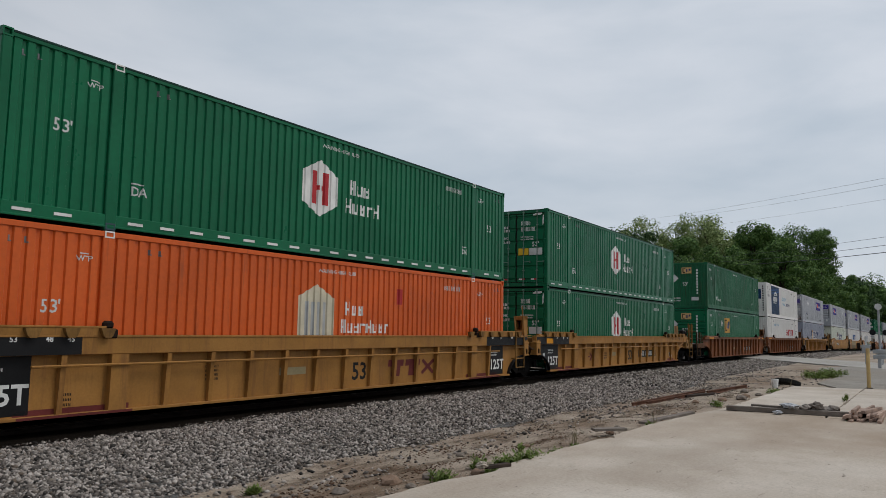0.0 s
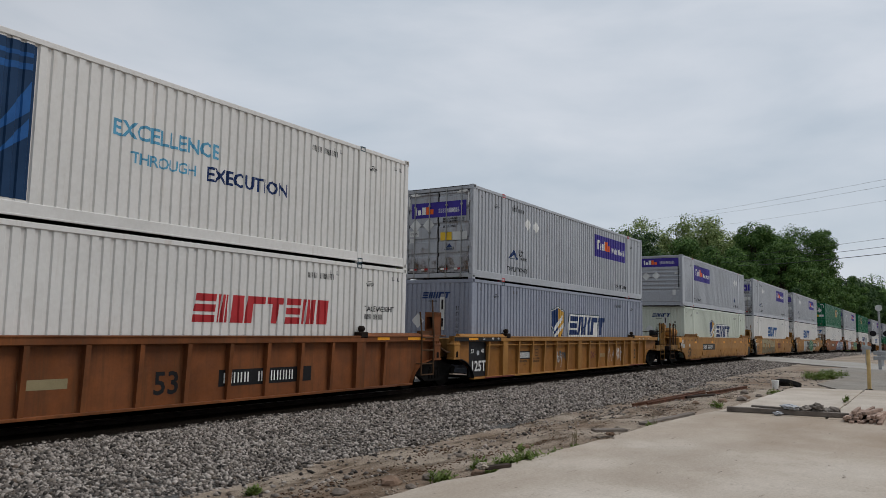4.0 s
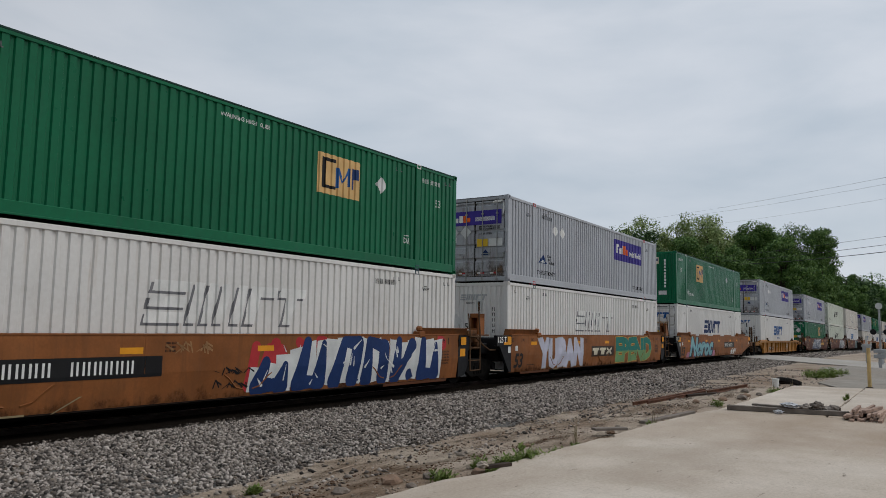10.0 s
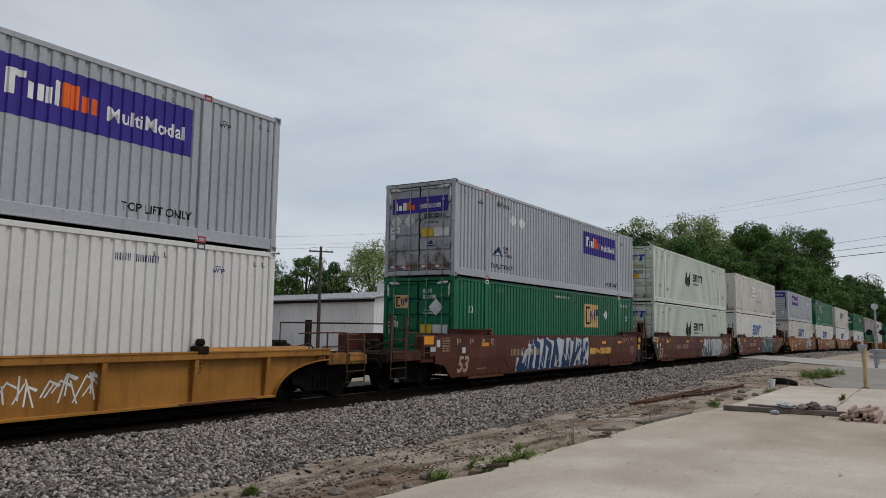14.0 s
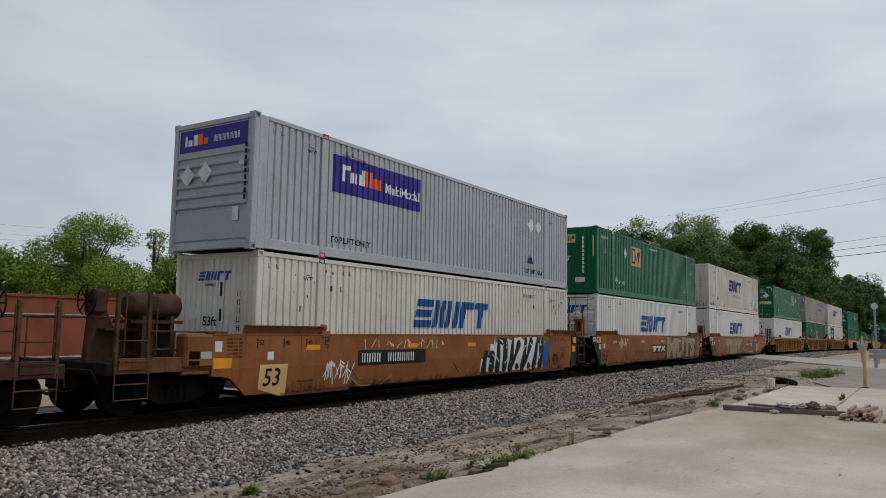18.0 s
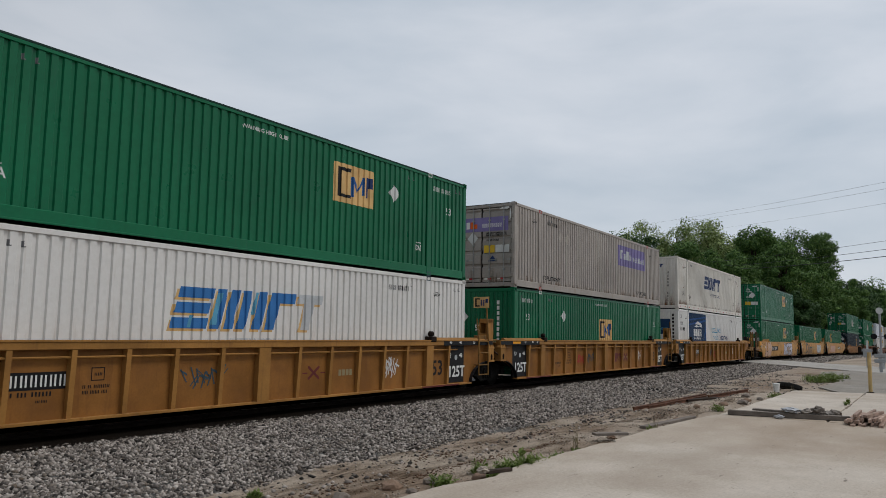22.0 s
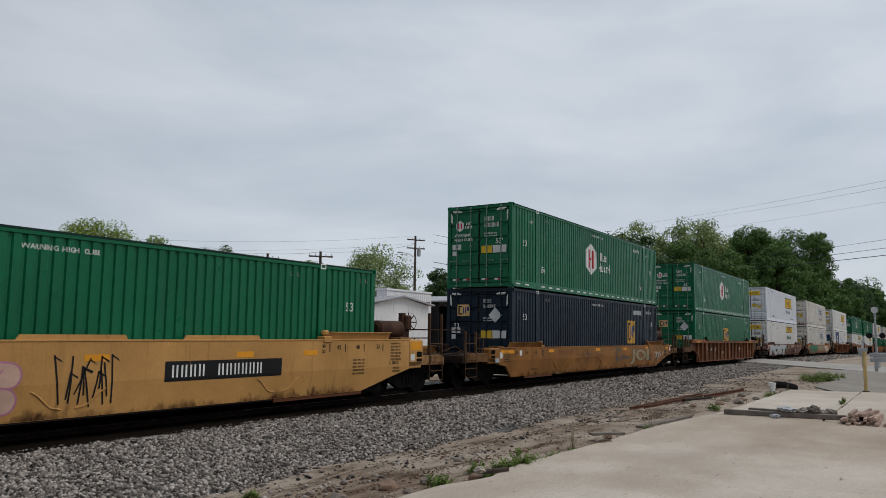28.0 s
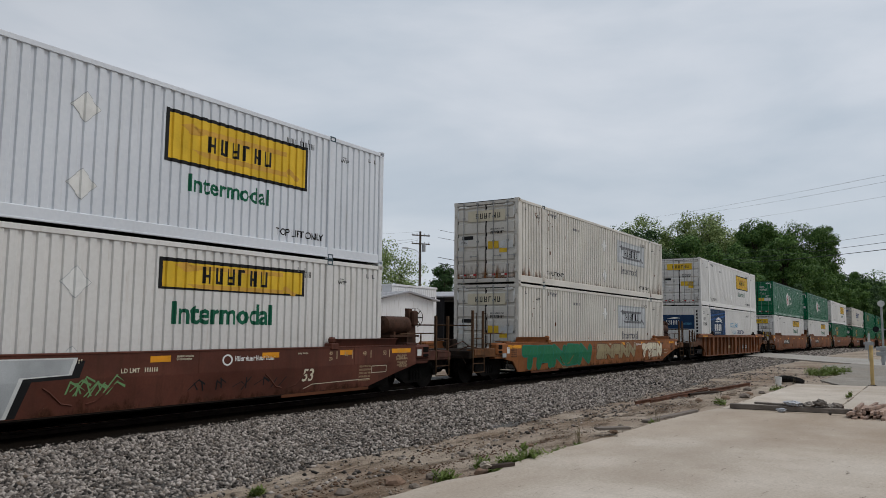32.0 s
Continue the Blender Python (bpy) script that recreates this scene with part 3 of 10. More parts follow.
M["shade_oil"] = ground_mat("shade_and_oil_black_ballast", ((0.004, 0.0035, 0.003), (0.016, 0.012, 0.009)), 12.0, 1.0, 0.95, 30, gloss=0.02)
verts = [(x, track(x)[0] + o + 0.12 * wob(x, o, 1.1, 6.0), track(x)[1] + h - 0.02) for x in LINE for o, h in DARK_BED]
faces = [(i * 4 + j, (i + 1) * 4 + j, (i + 1) * 4 + j + 1, i * 4 + j + 1) for i in range(len(LINE) - 1) for j in range(3)]
tagged(part("oily_ballast", raw_mesh("oily_ballast", verts, faces), M["shade_oil"]), "oily ballast under the train with the train's shade painted in", kind="structure")
PROF = [(-0.07, -0.17), (0.07, -0.17), (0.07, -0.155), (0.012, -0.13), (0.012, -0.05), (0.036, -0.035), (0.036, -0.004), (0.028, 0.0), (-0.028, 0.0), (-0.036, -0.004), (-0.036, -0.035), (-0.012, -0.05), (-0.012, -0.13), (-0.07, -0.155)]
for s in (-0.755, 0.755):
    vs, fs = [], []
    for x in LINE:
        vs += [(x, track(x)[0] + s + a, track(x)[1] + h) for a, h in PROF]
    k = len(PROF)
    for i in range(len(LINE) - 1):
        fs += [(i * k + j, i * k + (j + 1) % k, (i + 1) * k + (j + 1) % k, (i + 1) * k + j) for j in range(k)]
    r = tagged(part("rail", raw_mesh("rail", vs, fs), M["dark_steel"]), "rusty steel running rail with a bright worn head", "rail", "running rails", "structure")
    vs = [(x, track(x)[0] + s + a, track(x)[1] + 0.002) for x in LINE for a in (-0.026, 0.026)]
    fs = [(2 * i, 2 * i + 2, 2 * i + 3, 2 * i + 1) for i in range(len(LINE) - 1)]
    part("rail_head", raw_mesh("rail_head", vs, fs), M["tread"], r, "bright worn rail head")

# ---- concrete: slabs with broken edges ----
def slab(name, edge, low, label):
    """A slab whose outline is given as corner points; its edges are chipped."""
    pts = []
    for (x0, y0), (x1, y1) in zip(edge, edge[1:] + edge[:1]):
        d = math.hypot(x1 - x0, y1 - y0)
        k = max(1, int(d / 0.18)) if max(y0, y1) > 1.0 and d > 0.5 else 1
        nx, ny = -(y1 - y0) / d, (x1 - x0) / d
        for i in range(k):
            a = i / k
            j = (0.05 * wob(x0 + (x1 - x0) * a, y0 + (y1 - y0) * a, 2.3, 2.0) + 0.03 * wob(x0 + (x1 - x0) * a, y0 + (y1 - y0) * a, 7.0, 9.0)) if 0 < i else 0
            pts.append((x0 + (x1 - x0) * a + nx * j, y0 + (y1 - y0) * a + ny * j))
    bm = bmesh.new()
    prism(bm, pts, low, 0.0, "z")
    top = [e for e in bm.edges if all(v.co.z > -0.001 for v in e.verts)]
    bmesh.ops.bevel(bm, geom=top, offset=0.018, segments=1, affect="EDGES")
    return tagged(part(name, bm, M["concrete"]), label, "concrete slab", kind="structure")


slab("slab", [(-14, -30), (17.0, -30), (17.0, 3.90), (15.9, 4.05), (14.1, 4.22), (11.9, 4.31), (11.6, 4.18), (11.3, 4.34), (9.4, 4.45), (8.4, 4.45), (8.0, 4.36), (7.2, 4.57), (4.0, 4.66), (-14, 4.86)], -0.28, "pale weathered concrete slab with chipped edge and stains")
slab("slab", [(17.04, 1.77), (26.6, 1.66), (26.3, 3.58), (22.0, 3.70), (17.04, 3.84)], -0.28, "pale weathered concrete slab beside the weeds")
slab("slab", [(17.04, -30), (27.2, -30), (26.9, 1.62), (17.04, 1.73)], -0.28, "pale weathered concrete slab with open joint")
sheet_pts = [(27.3, -30), (43.6, -30), (44.0, 1.4), (46.6, 3.4), (43.2, 4.6), (38, 4.1), (35, 3.0), (30, 3.3), (27.0, 2.2)]
bm = bmesh.new()
prism(bm, sheet_pts, -0.4, -0.075, "z")
tagged(part("apron", bm, M["asphalt"]), "dusty grey gravel apron beside the road", kind="structure")


def road_span(y):
    """Where the road, which meets the track aslant, begins and ends along x."""
    if y < 1.6:
        return 44.6 + 0.3 * (y - 1.6), 55.4 + 0.3 * (y - 1.6)
    return 44.6 + 1.44 * (y - 1.6), 55.4 + 1.36 * (y - 1.6)


ry = [-90, -30, -6, 0, 1.6, 4, 6, 8, 9.2, 10.4, 11.55]
vs = []
for y in ry:
    a, b = road_span(y)
    vs += [(x, y, lie(x) - 0.01 + (0.02 if 0 < k < 4 else 0.0)) for k, x in enumerate(np.linspace(a, b, 5))]
vs += [(x, y, z - 0.3) for x, y, z in vs]
h = len(vs) // 2
fs = [(5 * i + j, 5 * i + j + 1, 5 * i + j + 6, 5 * i + j + 5) for i in range(len(ry) - 1) for j in range(4)]
fs += [(5 * i, 5 * i + 5, h + 5 * i + 5, h + 5 * i) for i in range(len(ry) - 1)] + [(5 * i + 4, h + 5 * i + 4, h + 5 * i + 9, 5 * i + 9) for i in range(len(ry) - 1)]
tagged(part("road", raw_mesh("road", vs, fs), M["road"]), "pale worn road running up to the level crossing", kind="structure")
bm = bmesh.new()
prism(bm, [(62, 13.6), (72.5, 13.6), (96, 31), (85, 31)], -0.5, -0.22, "z")
tagged(part("road", bm, M["road"]), "pale worn road beyond the track", kind="structure")
for y0, y1 in ((11.5, 11.66), (11.82, 12.46), (12.48, 13.12), (13.28, 13.44)):
    bm = bmesh.new()
    box(bm, 59.5, 71.0, y0, y1, -0.45, -0.215)
    tagged(part("crossing_panel", bm, M["road"]), "worn crossing panel between the rails", "crossing panel", "crossing panels", "structure")

# ---- loose stone ----
PHI = (1 + 5 ** 0.5) / 2
ICO_V = np.array([(-1, PHI, 0), (1, PHI, 0), (-1, -PHI, 0), (1, -PHI, 0), (0, -1, PHI), (0, 1, PHI), (0, -1, -PHI), (0, 1, -PHI), (PHI, 0, -1), (PHI, 0, 1), (-PHI, 0, -1), (-PHI, 0, 1)]) / 1.902
ICO_F = np.array([(0, 11, 5), (0, 5, 1), (0, 1, 7), (0, 7, 10), (0, 10, 11), (1, 5, 9), (5, 11, 4), (11, 10, 2), (10, 7, 6), (7, 1, 8), (3, 9, 4), (3, 4, 2), (3, 2, 6), (3, 6, 8), (3, 8, 9), (4, 9, 5), (2, 4, 11), (6, 2, 10), (8, 6, 7), (9, 8, 1)])
OCT_V = np.array([(1, 0, 0), (-1, 0, 0), (0, 1, 0), (0, -1, 0), (0, 0, 1), (0, 0, -1)], float)
OCT_F = np.array([(0, 2, 4), (2, 1, 4), (1, 3, 4), (3, 0, 4), (2, 0, 5), (1, 2, 5), (3, 1, 5), (0, 3, 5)])


def scatter(name, places, sizes, rng, template, material, label, flat=0.75):
    """Angular stones at the places (n x 3), one mesh of kind stuff."""
    V, F = template
    k, n = len(V), len(places)
    if not n:
        return
    base = V[None] * (1 + rng.uniform(-0.32, 0.32, (n, k, 1)))
    base = base * rng.uniform(0.65, 1.25, (n, 1, 3)) * np.array([1, 1, flat])
    a, b = rng.uniform(0, 6.283, n), rng.uniform(-0.6, 0.6, n)
    ca, sa, cb, sb = np.cos(a), np.sin(a), np.cos(b), np.sin(b)
    x, y, z = base[..., 0], base[..., 1], base[..., 2]
    y, z = cb[:, None] * y - sb[:, None] * z, sb[:, None] * y + cb[:, None] * z
    x, y = ca[:, None] * x - sa[:, None] * y, sa[:, None] * x + ca[:, None] * y
    v = np.stack((x, y, z), -1) * sizes[:, None, None] + places[:, None, :]
    f = (F[None] + (np.arange(n) * k)[:, None, None]).reshape(-1, 3)
    me = bpy.data.meshes.new(name)
    me.vertices.add(n * k)
    me.vertices.foreach_set("co", v.reshape(-1).astype(np.float32))
    me.loops.add(f.size)
    me.loops.foreach_set("vertex_index", f.reshape(-1).astype(np.int32))
    me.polygons.add(len(f))
    me.polygons.foreach_set("loop_start", np.arange(0, f.size, 3, dtype=np.int32))
    me.update(calc_edges=True)
    me.materials.append(None)
    return tagged(part(name, me, material), label, kind="stuff")


def bed_height(x, o):
    for (a, ha), (b, hb) in zip(BED, BED[1:]):
        if a <= o <= b:
            return ha + (hb - ha) * (o - a) / (b - a)
    return -0.3


def ballast(x0, x1, per, r0, r1, seed, template, o0=-6.25, o1=-1.95):
    rng = np.random.default_rng(seed)
    n = int((x1 - x0) * (o1 - o0) * per)
    x, o = rng.uniform(x0, x1, n), rng.uniform(o0, o1, n)
    edge = np.array([0.35 * wob(a, b, 0.8, 4.0) for a, b in zip(x, o)])
    keep = (o + edge > -6.0) | (rng.uniform(0, 1, n) < 0.25)
    keep &= np.array([not (road_span(track(a)[0] + b)[0] < a < road_span(track(a)[0] + b)[1]) for a, b in zip(x, o)])
    x, o = x[keep], o[keep]
    s = rng.uniform(r0, r1, len(x)) * rng.choice((1.0, 1.0, 0.7, 1.25), len(x))
    p = np.array([(a, track(a)[0] + b, track(a)[1] + bed_height(a, b) + 0.03 * wob(a, b, 0.9, 5.0)) for a, b in zip(x, o)])
    p[:, 2] += rng.uniform(-0.2, 0.55, len(x)) * s
    return scatter("ballast_stones", p, s, rng, template, M["stone"], "loose grey crushed granite stones beside the rails")


ballast(2.6, 12, 950, 0.020, 0.038, 1, (OCT_V, OCT_F))
ballast(12, 24, 600, 0.024, 0.041, 2, (OCT_V, OCT_F))
ballast(24, 60, 170, 0.034, 0.055, 3, (OCT_V, OCT_F))
ballast(60, 110, 40, 0.06, 0.09, 4, (OCT_V, OCT_F))


def grit(x0, x1, y0, y1, per, r0, r1, seed, material, label, clump=0.0):
    rng = np.random.default_rng(seed)
    n = int((x1 - x0) * (y1 - y0) * per)
    x, y = rng.uniform(x0, x1, n), rng.uniform(y0, y1, n)
    if clump:
        keep = np.array([wob(a, b, 1.1, 8.0) > rng.uniform(-0.4, clump) for a, b in zip(x, y)])
        x, y = x[keep], y[keep]
    s = rng.uniform(r0, r1, len(x))
    p = np.array([(a, b, ground_z(a, b)) for a, b in zip(x, y)])
    p[:, 2] += 0.3 * s
    return scatter("pebbles", p, s, rng, (OCT_V, OCT_F), material, label, 0.6)


grit(4, 30, 4.45, 6.9, 110, 0.006, 0.018, 11, M["pebble"], "small pale pebbles on the dirt", 0.5)
grit(4, 26, 4.5, 5.3, 50, 0.010, 0.026, 12, M["pebble"], "grey gravel along the slab edge", 0.5)
grit(4, 34, 5.6, 7.2, 70, 0.018, 0.045, 13, M["stone"], "grey gravel strewn at the ballast foot", 0.6)
M["litter"] = island_mat("brown_litter", ((0.06, 0.042, 0.03), (0.13, 0.085, 0.055), (0.21, 0.155, 0.105), (0.09, 0.075, 0.06)))
grit(5, 27, 4.5, 6.4, 20, 0.008, 0.024, 21, M["litter"], "brown leaves and wood chips strewn on the dirt", 0.35)
grit(12, 27, 4.0, 5.2, 14, 0.010, 0.03, 22, M["litter"], "dark litter along the slab edge", 0.4)
grit(26, 42, 2.4, 7.6, 46, 0.018, 0.045, 14, M["stone"], "grey gravel strewn beside the road", 0.8)
grit(16, 30, 5.0, 7.0, 90, 0.014, 0.036, 15, M["stone"], "grey gravel strewn over the dirt", 0.8)

# ---- loose things on the ground ----
def on_ground(x, y):
    return ground_z(x, y)


def rock(x, y, r, seed, label="rough grey stone lying on the dirt"):
    rng = random.Random(seed)
    bm = bmesh.new()
    bmesh.ops.create_icosphere(bm, subdivisions=2, radius=r)
    for v in bm.verts:
        v.co *= 1 + 0.35 * noise.noise(v.co * (1.6 / r) + Vector((seed, 0, 0)))
        v.co.z *= 0.6
    ob = part("stone", bm, M["pebble"] if seed % 2 else M["stone"], at=pose(x, y, (0 if (y < 4.1 and x < 27) else on_ground(x, y)) + r * 0.25, 0, 0, rng.uniform(0, 360)))
    return tagged(ob, label, "stone", "loose stones")


for i, (x, y, r) in enumerate(((7.55, 4.95, 0.10), (7.1, 5.2, 0.12), (6.4, 5.35, 0.09), (8.1, 4.62, 0.10), (7.0, 4.85, 0.06), (12.6, 4.6, 0.08), (13.5, 4.8, 0.06), (10.6, 5.2, 0.05), (9.3, 5.6, 0.07), (20.6, 4.5, 0.12), (21.5, 4.2, 0.15), (22.6, 4.3, 0.12), (23.4, 4.1, 0.10), (16.2, 4.5, 0.07), (24.0, 4.6, 0.13), (19.5, 4.9, 0.09))):
    rock(x, y, r, i)


def plank(x0, y0, x1, y1, w, h, z, material, name="plank", label="", group="", lift=0.0):
    d = math.hypot(x1 - x0, y1 - y0)
    bm = bmesh.new()
    box(bm, -d / 2, d / 2, -w / 2, w / 2, 0, h, min(w, h) * 0.08)
    for v in bm.verts:
        v.co.z += 0.15 * h * noise.noise(v.co * 1.7 + Vector((x0, y0, 0)))
    ob = part(name, bm, material, at=pose((x0 + x1) / 2, (y0 + y1) / 2, z, 0, lift, math.degrees(math.atan2(y1 - y0, x1 - x0))))
    return tagged(ob, label, "timber", group)


plank(17.15, 3.66, 17.5, 1.36, 0.16, 0.10, 0.0, M["timber"], "timber_beam", "grey weathered timber beam lying on the slab", "loose timbers")
plank(17.45, 3.5, 17.85, 2.2, 0.20, 0.05, 0.0, M["pinkwood"], "board", "brown board lying behind the beam", "loose timbers")
plank(17.5, 3.2, 17.35, 2.35, 0.16, 0.04, 0.10, M["timber"], "board", "dark board lying across the beam", "loose timbers")
plank(17.8, 2.9, 18.2, 1.8, 0.12, 0.07, 0.0, M["timber"], "board", "grey board behind the beam", "loose timbers")
r = random.Random(5)
for i in range(17):
    row_, k = (0, i) if i < 8 else (1, i - 8) if i < 14 else (2, i - 14)
    y = 1.36 - 0.10 * k - 0.06 * row_
    plank(16.7 + r.uniform(-0.2, 0.15) + 0.1 * row_, y + r.uniform(-0.03, 0.03), 18.4 + r.uniform(-0.3, 0.3), y - 0.1 + r.uniform(-0.12, 0.12), r.uniform(0.05, 0.08), 0.06, 0.003 + 0.063 * row_, M["pinkwood"], "sawn_offcut", "pinkish-brown sawn timber offcut in a pile", "pile of offcuts", r.uniform(-2, 2))


def crumple(x, y, z, r, seed, material, name, label, flat=0.35):
    bm = bmesh.new()
    bmesh.ops.create_icosphere(bm, subdivisions=3, radius=r)
    for v in bm.verts:
        q = v.co / r
        v.co *= 1 + 0.5 * noise.noise(q * 2.1 + Vector((seed, 1, 2))) + 0.22 * noise.noise(q * 6 + Vector((seed, 5, 2)))
        v.co.z *= flat
    lo = min(v.co.z for v in bm.verts)
    return tagged(part(name, bm, material, at=pose(x, y, z - lo, 0, 0, seed * 50)), label, name.replace("_", " "))


crumple(17.35, 2.45, 0.10, 0.17, 1, M["rag"], "plastic_sheet", "crumpled pale grey plastic sheet on the beam", 0.3)
crumple(17.0, 2.62, 0.0, 0.10, 3, M["rag"], "plastic_sheet", "crumpled pale grey plastic beside the beam", 0.4)
for i, (x, y, s) in enumerate(((17.42, 2.15, 0.11), (17.5, 1.95, 0.13), (17.62, 1.78, 0.1), (17.7, 1.66, 0.12), (17.9, 2.1, 0.10))):
    crumple(x, y, 0.05 if i < 2 else 0.0, s, 4 + i, M["timber"] if i % 2 else M["stone"], "debris_lump", "broken grey debris lump beside the beam", 0.7)


def tyre(x, y):
    e = new("car_tyre")
    tagged(e, "old black car tyre half sunk in the dirt", "car tyre")
    bm = bmesh.new()
    n, m_ = 28, 10
    ring = [[bm.verts.new(((0.30 + 0.11 * math.cos(b)) * math.cos(a), (0.30 + 0.11 * math.cos(b)) * math.sin(a), 0.09 * math.sin(b))) for b in np.linspace(0, 2 * math.pi, m_, endpoint=False)] for a in np.linspace(0, 2 * math.pi, n, endpoint=False)]
    for i in range(n):
        for j in range(m_):
            bm.faces.new((ring[i][j], ring[(i + 1) % n][j], ring[(i + 1) % n][(j + 1) % m_], ring[i][(j + 1) % m_]))
    part("casing", bm, M["rubber"], e, smooth=True)
    bm = bmesh.new()
    for a in np.linspace(0, 2 * math.pi, 36, endpoint=False):
        bmesh.ops.create_cube(bm, size=1, matrix=pose(0, 0, 0, 0, 0, math.degrees(a)) @ Matrix.Translation((0.405, 0, 0)) @ Matrix.Diagonal((0.02, 0.04, 0.12, 1)))
    part("tread", bm, M["rubber"], e)
    e.matrix_basis = pose(x, y, on_ground(x, y) + 0.10, 12, 8, 30)
    return e


tyre(28.6, 4.05)
b = new("bucket")
tagged(b, "white plastic bucket standing by the slab", "bucket")
bm = bmesh.new()
rod(bm, (0, 0, 0), (0, 0, 0.26), 0.09, 0.115, 18)
part("body", bm, M["ink_white"], b)
bm = bmesh.new()
rod(bm, (0, 0, 0.255), (0, 0, 0.275), 0.122, 0.122, 18)
part("rim", bm, M["ink_white"], b)
b.matrix_basis = pose(26.9, 4.2, on_ground(26.9, 4.2))


def strip(x0, y0, x1, y1, label):
    """An old rail lying on the dirt."""
    d = math.hypot(x1 - x0, y1 - y0)
    bm = bmesh.new()
    prism(bm, [(-0.06, 0), (0.06, 0), (0.06, 0.012), (0.01, 0.025), (0.01, 0.075), (0.03, 0.085), (0.03, 0.105), (-0.03, 0.105), (-0.03, 0.085), (-0.01, 0.075), (-0.01, 0.025), (-0.06, 0.012)], -d / 2, d / 2, "x")
    ob = part("scrap_rail", bm, M["rust"], at=pose((x0 + x1) / 2, (y0 + y1) / 2, on_ground((x0 + x1) / 2, (y0 + y1) / 2) - 0.01, 0, 0, math.degrees(math.atan2(y1 - y0, x1 - x0))))
    return tagged(ob, label, "scrap rail", "scrap rails")


strip(18.1, 6.05, 23.9, 5.74, "rusty scrap rail lying on the dirt")
strip(18.6, 5.85, 23.2, 5.55, "rusty scrap rail lying on the dirt")
strip(22.6, 5.35, 26.2, 4.95, "rusty scrap rail lying near the slab")
plank(21.4, 5.7, 23.0, 5.2, 0.22, 0.05, on_ground(22, 5.4), M["sleeper"], "old_sleeper", "dark old sleeper lying on the dirt", "loose timbers")
plank(14.3, 4.60, 16.8, 4.30, 0.14, 0.05, on_ground(15.5, 4.4), M["timber"], "board", "grey board lying along the slab edge", "loose timbers")
plank(12.15, 4.74, 12.6, 4.34, 0.16, 0.04, 0.0, M["timber"], "board", "pale grey broken board at the slab edge", "loose timbers")
plank(8.05, 4.50, 8.4, 4.36, 0.09, 0.04, 0.0, M["sleeper"], "board", "dark broken stick at the slab edge", "loose timbers")
crumple(8.0, 4.52, 0.0, 0.07, 21, M["pebble"], "concrete_chunk", "broken pale concrete chunk at the slab edge", 0.6)
# brown bark litter in the dirt
rng = np.random.default_rng(31)
lit = []
for cx, cy, sx, sy, k in ((5.6, 5.5, 0.9, 0.35, 260), (6.6, 5.9, 1.4, 0.12, 200), (8.6, 5.4, 1.6, 0.12, 260), (11.0, 5.3, 1.2, 0.1, 160), (9.6, 6.25, 0.8, 0.2, 140), (13.0, 6.2, 1.0, 0.12, 120), (17.5, 5.1, 1.8, 0.2, 200)):
    for _ in range(k):
        x, y = rng.normal(cx, sx * 0.6), rng.normal(cy, sy * 0.6)
        lit.append((x, y, ground_z(x, y) + 0.008))
scatter("bark_litter", np.array(lit), rng.uniform(0.008, 0.024, len(lit)), rng, (OCT_V, OCT_F), island_mat("brown_bark_litter", ((0.05, 0.03, 0.02), (0.11, 0.06, 0.035), (0.16, 0.10, 0.065))), "brown rotten bark litter in the dirt", 0.35)


# damp brown patches in the dirt
sx, sy = np.arange(3.6, 27.0, 0.4), np.arange(4.5, 6.9, 0.2)
verts = [(x, y, ground_z(x, y) + 0.004) for x in sx for y in sy]
faces = [(i * len(sy) + j, (i + 1) * len(sy) + j, (i + 1) * len(sy) + j + 1, i * len(sy) + j + 1) for i in range(len(sx) - 1) for j in range(len(sy) - 1)]
tagged(part("damp_soil", raw_mesh("damp_soil", verts, faces), M["damp_soil"]), "damp brown soil in patches on the dirt", kind="structure")


# ---- weeds ----
M["weed"] = island_mat("weed_leaves", ((0.075, 0.115, 0.022), (0.13, 0.185, 0.04), (0.20, 0.24, 0.075)), 0.7, thin=0.25)
M["dry"] = island_mat("dry_weed_stalks", ((0.14, 0.115, 0.07), (0.22, 0.18, 0.11)), 0.9)


